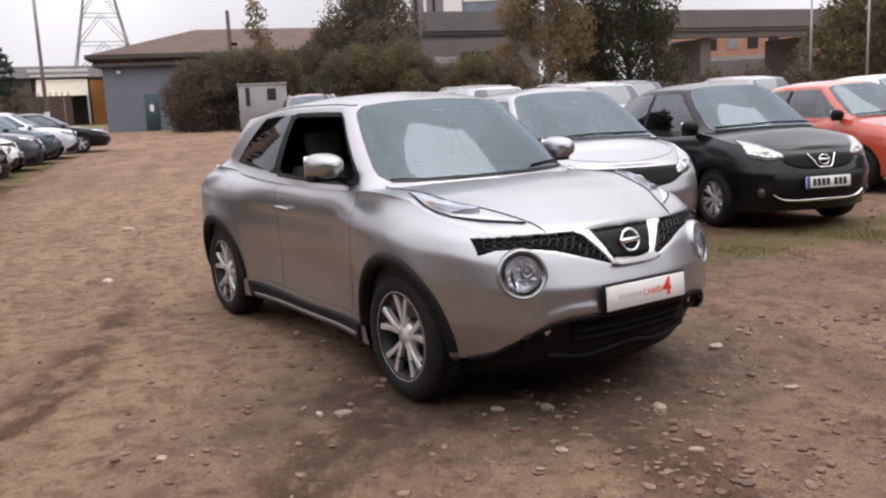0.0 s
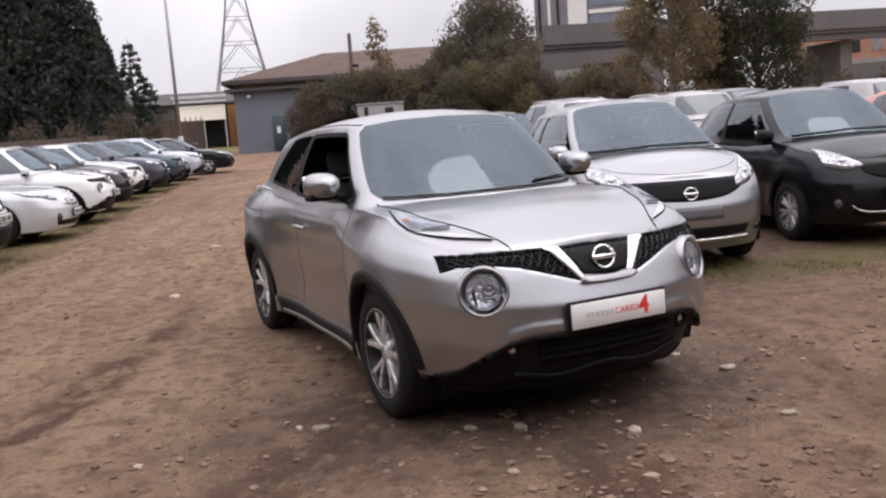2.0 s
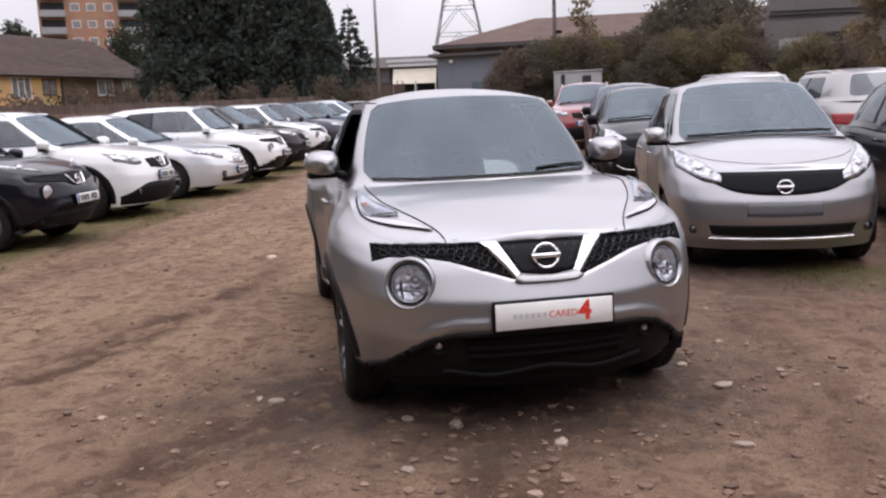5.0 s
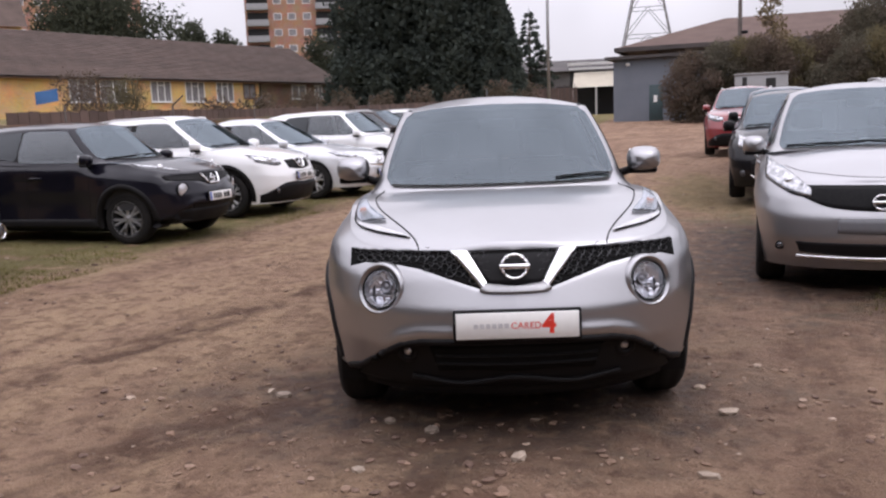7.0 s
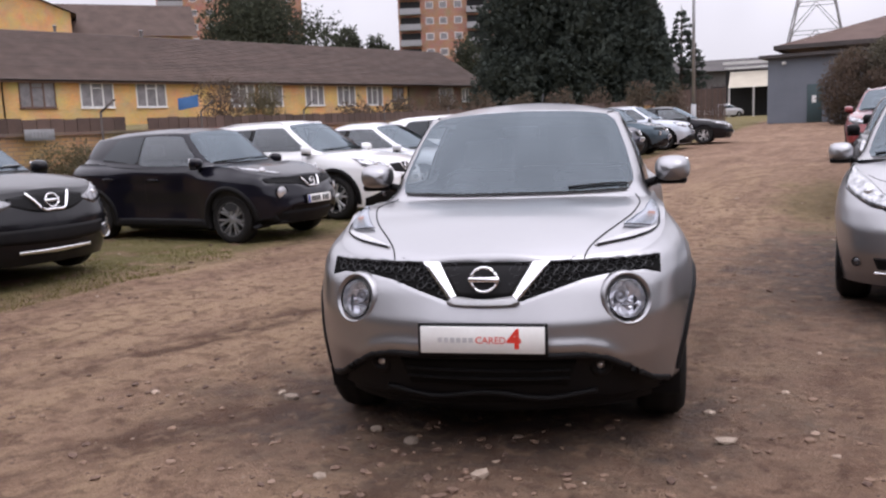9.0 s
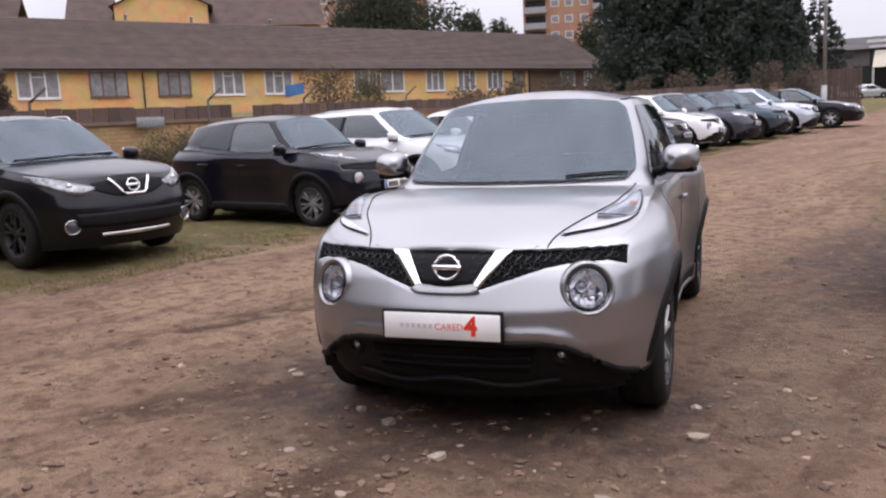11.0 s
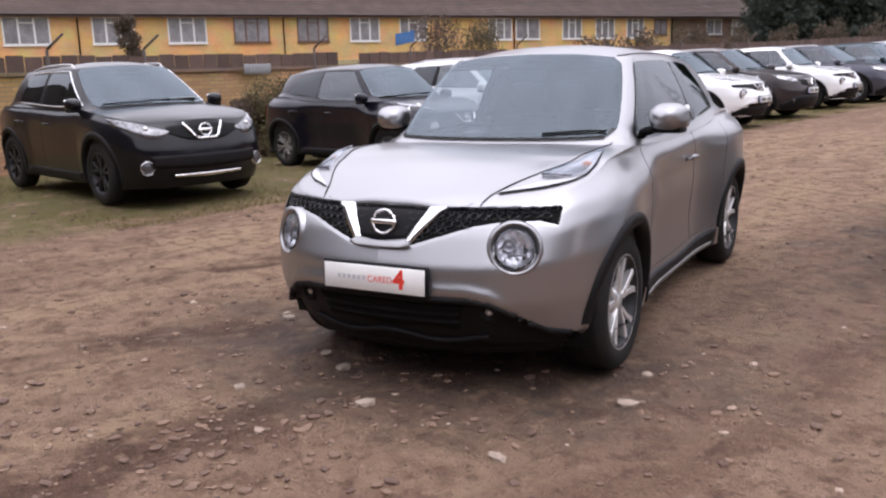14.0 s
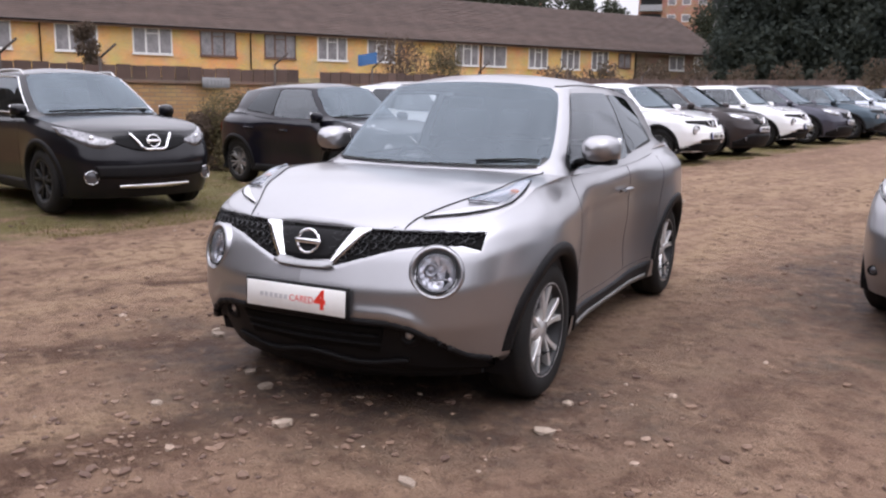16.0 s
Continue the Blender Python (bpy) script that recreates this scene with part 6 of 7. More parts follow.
def house_window(root, y0, y1, z0, z1, x, m, n=3, name="window"):
    w = part(name, join(box(x - 0.02, x + 0.05, y0, y1, z0, z0 + 0.11), box(x - 0.02, x + 0.05, y0, y1, z1 - 0.11, z1), box(x - 0.02, x + 0.05, y0, y0 + 0.11, z0 + 0.11, z1 - 0.11), box(x - 0.02, x + 0.05, y1 - 0.11, y1, z0 + 0.11, z1 - 0.11),
                        *[box(x - 0.01, x + 0.045, y0 + (y1 - y0) * i / n - 0.065, y0 + (y1 - y0) * i / n + 0.065, z0 + 0.11, z1 - 0.11) for i in range(1, n)],
                        box(x - 0.01, x + 0.04, y0 + (y1 - y0) / n + 0.045, y1 - (y1 - y0) / n - 0.045, z1 - 0.50, z1 - 0.43)), m, root, smooth=False)
    for i in range(n):
        a, b = y0 + (y1 - y0) * i / n + 0.05, y0 + (y1 - y0) * (i + 1) / n - 0.05
        part("pane", box(x - 0.03, x + 0.014, a, b, z0 + 0.06, z1 - 0.06), PANE, w, smooth=False)
    part("sill", box(x - 0.02, x + 0.14, y0 - 0.06, y1 + 0.06, z0 - 0.08, z0), m, w, smooth=False)


terrace = thing("terraced_bungalows", "long row of yellow brick bungalows under a brown tiled roof", "house", 0, -0.4, 0.48)
yy = lambda y: 2.35 + (y - 2.58) * 2.578
GABLE = yy(27.9)
part("wall", box(TX - 16, TX, -58, GABLE, TZ0 - 2, TEAVE), YELLOW, terrace, smooth=False)
part("end_wall", box(TX - 16, TX - 0.15, GABLE, 80.3, TZ0 - 2, TEAVE), DUNBRICK, terrace, smooth=False)
roofp = part("roof", join(grid(np.array([[(TX + 0.55, y, TEAVE - 0.08), (TX - 8, y, TRIDGE), (TX - 16.5, y, TEAVE - 0.08)] for y in (-60, 81)])),
                          grid(np.array([[(TX + 0.55, y, TEAVE - 0.26), (TX - 8, y, TRIDGE - 0.18), (TX - 16.5, y, TEAVE - 0.26)] for y in (-60, 81)]))), TILES, terrace, smooth=False)
for i in range(30):
    f0, f1 = i / 30, (i + 1) / 30
    x0, x1 = TX + 0.57 - 8.57 * f0, TX + 0.57 - 8.57 * f1
    z0, z1 = TEAVE - 0.08 + (TRIDGE - TEAVE + 0.08) * f0, TEAVE - 0.08 + (TRIDGE - TEAVE + 0.08) * f1
    part("tile_course", join(grid(np.array([[(x0, y, z0 + 0.06), (x1, y, z1 + 0.012)] for y in (-60, 81)])), grid(np.array([[(x0, y, z0 + 0.06), (x0, y, z0)] for y in (-60, 81)]))), TILES, roofp, smooth=False)
part("fascia", box(TX + 0.45, TX + 0.54, -60, 81, TEAVE - 0.30, TEAVE - 0.10), BROWNW, terrace, smooth=False)
part("gutter", tube([(TX + 0.60, -60, TEAVE - 0.10), (TX + 0.60, 81, TEAVE - 0.10)], 0.06, 6), TRIM, terrace)
for y0, y1, m, nn in ((3.4, 4.63, UPVC, 3), (5.74, 6.91, UPVC, 3), (7.88, 9.05, UPVC, 3), (9.89, 11.04, BROWNW, 3), (11.96, 13.04, BROWNW, 3), (13.79, 14.88, UPVC, 3), (15.63, 16.7, UPVC, 3), (19.19, 20.2, UPVC, 3), (20.36, 21.44, UPVC, 2),
                      (22.47, 23.39, UPVC, 3), (24.05, 24.99, UPVC, 3), (25.59, 26.48, UPVC, 3), (0.4, 1.6, UPVC, 3), (-2.6, -1.4, BROWNW, 3)):
    house_window(terrace, yy(y0), yy(y1), 3.88, 5.92, TX, m, nn)
for y0, y1 in ((27.01, 27.7), (29.92, 30.82), (31.4, 31.9)):
    house_window(terrace, yy(y0), yy(y1), 4.2, 5.8, TX if y0 < 27.8 else TX - 0.15, BROWNW if y0 < 29 else UPVC, 2)
for y in (5.36, 20.28, 27.95, 11.5):
    part("downpipe", tube([(TX + 0.1, yy(y), TZ0), (TX + 0.1, yy(y), TEAVE - 0.4), (TX + 0.5, yy(y), TEAVE - 0.15)], 0.06, 6), TRIM, terrace)
for y in (15.5, 27.0, 33.0, 41.0):
    part("roof_vent", moved(lathe([(0.12, 0), (0.12, 0.5), (0.17, 0.52), (0.17, 0.6), (0.02, 0.66)], 12), pose(TX - 8, y, TRIDGE - 0.05, 90, 0, 0)), STEEL, terrace)

# -- wall and fence along the yard --
wx, wy = (-12.9, 7.1)
dirw = Vector((-0.302, 0.953, 0))
wall = thing("yard_wall", "weathered brick yard wall topped by dark boards", "wall", wx, wy, 0, math.degrees(math.atan2(dirw.y, dirw.x)), kind="structure")


def wall_z(u):
    return ground_z(wx + dirw.x * u, wy + dirw.y * u)


us = np.arange(-34, 52, 2.0)
W = []
for u in us:
    z = wall_z(u)
    W.append([(u, -0.11, z - 0.4), (u, -0.11, z + 1.58), (u, 0.11, z + 1.58), (u, 0.11, z - 0.4)])
part("brickwork", grid(np.array(W)), OLDWALL, wall, smooth=False)
part("coping", grid(np.array([[(u, -0.16, wall_z(u) + 1.58), (u, -0.16, wall_z(u) + 1.64), (u, 0.16, wall_z(u) + 1.64), (u, 0.16, wall_z(u) + 1.58)] for u in us])), DUNBRICK, wall, smooth=False)
for i, u in enumerate(np.arange(-33, 50, 0.30)):
    if i % 60 < 58:
        hgt = 0.50 + 0.04 * RNG.rand()
        part("fence_board", box(u + 0.005, u + 0.285, 0.02, 0.045, wall_z(u) + 1.60, wall_z(u) + 1.38 + hgt), FENCEW, wall, smooth=False)
for u in (-7.2, -3.9, -2.2, 1.6, 4.4, 8.3, 12.5, 17.0, 22.0):
    z = wall_z(u)
    part("fence_post", join(tube([(u, -0.18, z - 0.1), (u, -0.18, z + 2.0)], 0.026, 6), tube([(u, -0.18, z + 2.0), (u + 0.22, -0.36, z + 2.25)], 0.022, 6)), POLEW, wall, "dark steel post with a cranked top")
sign = thing("wall_sign", "small white sign on the brick wall", "sign", -12.80, 7.25, 1.63, math.degrees(math.atan2(dirw.y, dirw.x)))
part("board", soft_box(-0.31, 0.31, -0.135, -0.115, -0.10, 0.10, 0.004), CABINW, sign)
for i, q in enumerate((-0.15, -0.08, 0.0, 0.07, 0.14)):
    part("mark", box(q - 0.025, q + 0.02, -0.139, -0.134, -0.05, 0.05), STEEL, sign, smooth=False)
sign.matrix_basis = sign.matrix_basis @ pose(0, 0, 0)
sheet = thing("tarpaulin", "bright blue plastic sheet hung behind the fence", "tarpaulin", *pol(152.7, 22.0, 3.7, 2.0), 2.34, 60)
sx = np.array([[(u, 0.06 * math.sin(u * 5 + v * 3), v + 0.05 * math.sin(u * 4)) for v in np.linspace(-0.14, 0.15, 8)] for u in np.linspace(-0.26, 0.22, 20)])
part("sheet", grid(sx), BLUET, sheet)

# -- shed, sheds behind, canopy --
wx0, wy0 = pol(110.1, 60.5)
low_shed = thing("yard_shed", "blue-grey rendered shed wall with a green door", "building", wx0, wy0, ground_z(wx0, wy0), 10)
part("wall", box(0, 9, 0, 4, -1.5, 4.2), BLUEWALL, low_shed, smooth=False)
part("roof_edge", box(-0.5, 9.2, -0.5, 4.2, 4.2, 4.4), SLATE, low_shed, smooth=False)
part("door", soft_box(2.45, 3.35, -0.07, -0.01, -0.4, 2.4, 0.01), GREENST, low_shed)
part("notice", box(2.75, 3.0, -0.09, -0.072, 1.25, 1.7), PLATEW, low_shed, smooth=False)
part("lamp", soft_box(0.9, 1.15, -0.2, -0.01, 3.75, 3.95, 0.02), UPVC, low_shed)
ax0, ay0 = pol(108.2, 97)
shed = thing("hipped_hall", "large hall under a hipped brown roof beyond the yard", "building", ax0, ay0, 2.0, 14)
part("wall", box(0, 44, 0, 16, -2, 7.0), SLATE, shed, smooth=False)
rr = [(-4.5, -1.5, 6.6), (46, -1.5, 6.6), (46, 17.5, 6.6), (-4.5, 17.5, 6.6), (6.5, 8, 9.9), (36, 8, 9.9)]
part("roof", (rr, [(0, 1, 5, 4), (1, 2, 5), (2, 3, 4, 5), (3, 0, 4), (3, 2, 1, 0)]), RUSTROOF, shed, smooth=False)
part("fascia", join(box(-4.5, 46, -1.6, -1.5, 6.2, 6.65), box(-4.6, -4.5, -1.5, 17.5, 6.2, 6.65)), SLATE, shed, smooth=False)
for u in (4.5, 8.5, 13.5, 18):
    part("window", box(u, u + 2.2, -0.08, -0.01, 4.2, 5.8), PANE, shed, smooth=False)
long_shed = thing("long_shed", "low dark-roofed sheds beyond the yard gate", "building", *pol(113.3, 124), ground_z(*pol(113.3, 124)), 24)
part("wall", box(-13, 13, 0, 12, -3, 6.2), CONCRETE, long_shed, smooth=False)
part("roof", grid(np.array([[(x, -0.8, 6.1), (x, 6, 8.0), (x, 12.8, 6.1)] for x in (-13.5, 13.5)])), SLATE, long_shed, smooth=False)
for u in (-9, -4, 1, 6):
    part("doorway", box(u, u + 3.2, -0.05, -0.01, -1, 4.0), DARKIN, long_shed, smooth=False)
cx, cy = pol(112.6, 112)
canopy = thing("canopy", "cream loading canopy on thin posts", "canopy", cx, cy, ground_z(cx, cy), 20)
part("canopy_roof", grid(np.array([[(x, -2.3, 3.4), (x, 0.3, 5.4), (x, 0.4, 5.4)] for x in (-2.4, 3.2)])), CREAM, canopy, smooth=False)
part("rail", join(box(-3.2, 3.4, -0.3, 0.1, 6.3, 6.6), box(-3.0, 3.4, -0.3, 0.1, 5.75, 5.95)), UPVC, canopy, smooth=False)
for x in (-2.4, 0.4, 3.0):
    part("post", box(x, x + 0.2, -2.2, -2.0, -0.3, 3.5), UPVC, canopy, smooth=False)
part("back", box(-3.0, 3.4, 0.6, 0.7, -0.3, 5.6), DARKIN, canopy, smooth=False)
part("boarded_panel", box(3.45, 5.0, -0.3, -0.2, -0.3, 5.2), ORANGEW, canopy, smooth=False)
for i, (ox, oy, pm) in enumerate(((-1.5, -8, WHITEP), (1.2, -9, PEARL), (-4.5, -7, WHITEP))):
    far = copy_thing(micra, Matrix.Identity(4))
    tagged(far, "pale hatchback parked far off by the sheds", "car", "cars by the far sheds")
    stand(far, cx + ox, cy + oy, 20 + 30 * i)
    for c in far.children_recursive:
        if c.material_slots and c.material_slots[0].material == BLACKP:
            c.material_slots[0].link = "OBJECT"
            c.material_slots[0].material = pm
fx, fy = pol(106.0, 56)
pal = thing("palisade_fence", "green steel palisade fence by the shed", "fence", fx, fy, ground_z(fx, fy), 26)
for i in range(22):
    part("pale", box(i * 0.17, i * 0.17 + 0.07, 0, 0.02, 0, 2.35 + 0.04 * (i % 2)), GREENST if i < 4 else mat("pale_tip", (0.20, 0.19, 0.10)) if i == 4 else bpy.data.materials["pale_tip"], pal, smooth=False)
for z in (0.5, 1.9):
    part("rail", box(0, 3.7, 0.025, 0.06, z, z + 0.05), GREENST, pal, smooth=False)
gate = thing("yard_gate", "dark mesh gate beside the lamp post", "gate", *pol(113.1, 52), ground_z(*pol(113.1, 52)), 20)
part("gate_frame", join(box(-1.6, 0.9, 0, 0.05, 0.12, 0.2), box(-1.6, 0.9, 0, 0.05, 1.2, 1.27), box(-1.6, 0.9, 0, 0.05, 2.32, 2.4), box(-1.66, -1.601, -0.01, 0.06, 0, 2.45), box(0.901, 0.96, -0.01, 0.06, 0, 2.45)), FENCEW, gate, smooth=False)
for i in range(16):
    part("board", box(-1.59 + i * 0.155, -1.45 + i * 0.155, -0.025, -0.003, 0.08, 2.36), FENCEW, gate, smooth=False)
for i in range(9):
    part("gate_bar", box(-1.6 + i * 0.3, -1.55 + i * 0.3, -0.05, 0, 0, 2.6), POLEW, gate, smooth=False)
bx, by = pol(100.5, 50)
cabin = thing("site_cabin", "grey-white site cabin with two dark windows", "cabin", bx, by, ground_z(bx, by) - 0.1, 11.5)
part("wall", soft_box(-1.35, 1.35, 0, 2.4, 0, 2.74, 0.03), CABINW, cabin)
part("roof", soft_box(-1.41, 1.41, -0.06, 2.46, 2.72, 2.81, 0.02), CABINW, cabin)
part("window", box(0.25, 0.75, -0.02, 0.01, 1.85, 2.5), DARKIN, cabin, smooth=False)
part("window", box(-0.95, -0.72, -0.02, 0.01, 1.55, 2.6), DARKIN, cabin, smooth=False)

# -- posts and pylon --
x, y = pol(113.5, 46)
lp = thing("lamp_post", "tall grey steel lamp post", "lamp post", x, y, ground_z(x, y))
part("shaft", join(tube([(0, 0, -0.2), (0, 0, 1.6)], 0.14, 12), tube([(0, 0, 1.6), (0, 0, 10.5)], 0.095, 12, 0.06)), STEEL, lp)
x, y = pol(102.3, 60)
tp = thing("telegraph_pole", "dark wooden telegraph pole with a small lamp", "pole", x, y, ground_z(x, y))
part("shaft", tube([(0, 0, -0.2), (0, 0, 7.7)], 0.19, 10, 0.12), POLEW, tp)
part("lamp", soft_box(0.1, 0.5, -0.1, 0.1, 5.4, 5.6, 0.03), TRIM, tp)
for az, r in ((65.6, 70), (62.5, 66)):
    x, y = pol(az, r)
    o = thing("street_lamp", "thin grey street lamp post", "lamp post", x, y, ground_z(x, y))
    part("shaft", tube([(0, 0, -0.2), (0, 0, 10)], 0.11, 8, 0.07), STEEL, o)
px, py = pol(109.8, 220)
pylon = thing("pylon", "grey lattice electricity pylon against the sky", "pylon", px, py, 4, 20)
levels = [(0, 8.5), (9, 6.9), (16.5, 5.4), (23, 4.1), (29, 3.0), (34, 2.3), (39, 1.9), (46, 1.5)]
bars = 0
for sx in (-1, 1):
    for sy in (-1, 1):
        part("leg", tube([(sx * w, sy * w, z) for z, w in levels], 0.22, 5, 0.12), PYLONM, pylon)
for (z0, w0), (z1, w1) in zip(levels, levels[1:]):
    for ax in (0, 1):
        for s in (-1, 1):
            f = lambda a, b, z: (a, b * s, z) if ax == 0 else (b * s, a, z)
            part("brace", join(tube([f(-w0, w0, z0), f(0, w1, z1)], 0.11, 4), tube([f(w0, w0, z0), f(0, w1, z1)], 0.11, 4), tube([f(-w1, w1, z1), f(w1, w1, z1)], 0.11, 4)), PYLONM, pylon)

# -- viaduct, offices and flats --
p0, p1 = Vector((*pol(89.3, 100), 0)), Vector((*pol(64.5, 130), 0))
via = thing("viaduct", "grey concrete road viaduct on piers", "viaduct", p0.x, p0.y, 0, math.degrees(math.atan2((p1 - p0).y, (p1 - p0).x)))
part("deck", box(-1, 90, 0, 12, 10.0, 11.0), CONCRETE, via, smooth=False)
part("parapet", box(-1, 90, -0.35, 0, 10.4, 12.6), CONCRETE, via, smooth=False)
part("edge_beam", box(-1, 90, 0.4, 1.2, 9.2, 10.0), CONCRETE, via, smooth=False)
for u in range(6, 90, 16):
    part("pier", box(u, u + 1.6, 2, 9, 0, 9.2), CONCRETE, via, smooth=False)
x, y = pol(86.0, 98)
low = thing("low_offices", "grey low building with a dark window band", "building", x, y, 2, 0)
part("wall", box(-7, 6.5, 0, 6, -1, 7.2), CONCRETE, low, smooth=False)
part("window", box(-2.3, 2.9, -0.06, 0, 4.0, 5.8), DARKIN, low, smooth=False)
part("panel", box(-5.5, -2.7, -0.06, 0, 4.2, 5.4), CABINW, low, smooth=False)
GLASSB = mat("office_glass", (0.16, 0.19, 0.22), (0.10, 0.12, 0.15), 0.1, 0.2, 0.2, 2, spec=0.8)
x, y = pol(87.6, 190)
off = thing("office_tower", "glass and grey panel office tower with a white stair column", "building", x, y, 2, 0)
part("wall", box(-9.5, 13, 0, 20, 0, 60), mat("grey_panel", (0.20, 0.20, 0.22), (0.16, 0.16, 0.18), 0.6, 0, 0.2, 2), off, smooth=False)
part("stair_column", box(-2.4, 1.6, -0.5, 0, 0, 60), UPVC, off, smooth=False)
for i, u in enumerate((-8.7, -6.7, -4.8)):
    part("mullion", box(u, u + 0.6, -0.3, 0, 0, 60), UPVC if i == 1 else DARKIN, off, smooth=False)
for z in range(4, 58, 4):
    part("window_band", box(2.2, 12.6, -0.2, 0, z, z + 2.2), GLASSB, off, smooth=False)
    part("spandrel", box(2.0, 13.2, -0.35, 0, z + 2.4, z + 3.2), UPVC, off, smooth=False)
x, y = pol(68.5, 165)
works = thing("brick_works", "orange brick works with a row of windows under the viaduct", "building", x, y, 1, -20)
part("wall", box(-18, 26, 0, 8, 0, 12.0), TOWERB, works, smooth=False)
part("coping", box(-18.2, 26.2, -0.3, 0, 7.0, 7.7), CABINW, works, smooth=False)
part("lower_wall", box(-18.2, 26.2, -0.25, 0, 0, 7.0), CONCRETE, works, smooth=False)
for i in range(12):
    part("window", box(-16 + i * 3.5, -14.2 + i * 3.5, -0.08, 0, 8.9, 11.0), DARKIN if i % 3 else PANE, works, smooth=False)


def flats(label, az0, az1, r, h, ox, oy):
    a, b = Vector((*pol(az0, r, ox, oy), 0)), Vector((*pol(az1, r, ox, oy), 0))
    w = (b - a).length
    t = thing("tower_block", label, "building", a.x, a.y, 2, math.degrees(math.atan2((b - a).y, (b - a).x)))
    part("wall", box(0, w, 0, 14, 0, h), TOWERB, t, smooth=False)
    for z in np.arange(1, h - 2, 2.9):
        for u in (0.3, w * 0.55):
            bal = part("balcony", box(u, u + w * 0.17, -1.3, 0.05, z - 0.2, z), CABINW, t, smooth=False)
            part("balustrade", join(box(u, u + w * 0.17, -1.3, -1.2, z, z + 0.95), box(u, u + 0.1, -1.2, 0, z, z + 0.95)), STEEL, bal, smooth=False)
            part("recess", box(u + 0.1, u + w * 0.17 - 0.1, -0.06, 0.0, z, z + 2.3), DARKIN, bal, smooth=False)
        for u in (0.22, 0.33, 0.45, 0.76, 0.88):
            wd = part("window", box(w * u, w * u + 1.5, -0.05, 0.02, z + 0.9, z + 2.2), UPVC, t, smooth=False)
            part("pane", box(w * u + 0.12, w * u + 1.38, -0.07, 0.0, z + 1.02, z + 2.08), PANE, wd, smooth=False)
    return t


flats("orange brick tower block with stacked balconies", 136.75, 128.6, 165, 46, 3.1, 1.4)
flats("orange brick tower block behind the roofs", 152.0, 143.0, 190, 50, 3.1, 1.4)
x, y = pol(157.0, 112, 3.1, 1.4)
back = thing("brick_flats", "yellow brick flats under brown pitched roofs", "building", x, y, 3.9, 67)
part("gable_wall", join(box(-10.7, 0, -3, 8, -1.2, 12.6), ([(-10.7, -3, 12.6), (0, -3, 12.6), (-5.35, -3, 14.9), (-10.7, 8, 12.6), (0, 8, 12.6), (-5.35, 8, 14.9)], [(0, 1, 2), (5, 4, 3), (0, 2, 5, 3), (2, 1, 4, 5)])), YELLOW, back, smooth=False)
part("gable_roof", grid(np.array([[(-11.3, v, 12.45), (-5.35, v, 15.05), (0.6, v, 12.45)] for v in (-3.5, 9)])), TILES, back, smooth=False)
part("wall", box(0, 13.8, 0, 9, -1.2, 10.6), YELLOW, back, smooth=False)
part("roof", grid(np.array([[(u, -0.7, 10.3), (u, 4.5, 14.7), (u, 9.7, 10.3)] for u in (-5.0, 14.4)])), TILES, back, smooth=False)
part("wall", box(-16.4, -10.7, 0, 9, -1.2, 10.6), YELLOW, back, smooth=False)
part("roof", grid(np.array([[(u, -0.7, 10.3), (u, 4.5, 14.7), (u, 9.7, 10.3)] for u in (-16.8, -11.3)])), TILES, back, smooth=False)
part("wall", box(-34, -22.4, 0, 9, -1.2, 10.6), YELLOW, back, smooth=False)
part("roof", grid(np.array([[(u, -0.7, 10.3), (u, 4.5, 14.7), (u, 9.7, 10.3)] for u in (-34.4, -22.0)])), TILES, back, smooth=False)

# -- trees and scrub --
for az, r, h, w in ((126.9, 90, 31, 9.0), (125.0, 93, 34, 10.6), (122.6, 90, 33, 10.4), (120.4, 90, 25, 9.2), (118.5, 88, 13.5, 6.0)):
    conifer("tall dark dense evergreen behind the wall", *pol(az, r), h, w, 24000, 0.26)
conifer("thin open spruce beside the lamp post", *pol(116.4, 92), 11.6, 7.6, 2600, 0.26, True)
broadleaf("round dark green tree behind the bungalows", *pol(145.7, 122, 3.1, 1.4), 20.8, 23.5, DARKG, 19000, 0.34, 0.3, low=0.12)
broadleaf("small dark tree behind the bungalows", *pol(140.4, 130, 3.1, 1.4), 15.6, 8.2, DARKG, 4600, 0.3)
broadleaf("small dark tree behind the bungalows", *pol(138.4, 130, 3.1, 1.4), 14.4, 7.0, DARKG, 3600, 0.3)
broadleaf("low dark bush behind the bungalows", *pol(141.9, 126, 3.1, 1.4), 12.6, 7.0, DARKG, 3000, 0.3)
broadleaf("small tree in front of the flats", *pol(132.4, 125, 3.1, 1.4), 12.5, 9.5, DARKG, 3600, 0.3)
# tall trees behind the parked cars
broadleaf("tall ragged tree with dull green leaves", *pol(92.6, 76), 12.4, 10.0, GREENL, 17000, 0.17, 0.3, low=0.05, lobes=28)
broadleaf("leafy dull green tree over the hedge", *pol(96.0, 74), 7.6, 6.2, GREENL, 9000, 0.17, 0.25, low=0.05, lobes=22)
broadleaf("slender young birch rising over the hedge", *pol(100.1, 60), 9.4, 2.6, AUTUMN, 520, 0.16, 0.08, low=0.5, lobes=12)
broadleaf("broad tree turning olive and brown", *pol(81.6, 74), 13.2, 8.6, AUTUMN, 17000, 0.17, 0.3, BIRCHB, low=0.05, lobes=26)
broadleaf("broad dark green tree behind the cars", *pol(76.4, 75), 12.6, 9.6, DEEPG, 17000, 0.17, 0.3, low=0.05, lobes=28)
broadleaf("dark tree behind the parked cars", *pol(63.2, 78), 12.0, 8.0, OLIVE, 11000, 0.18, 0.3, lobes=22)
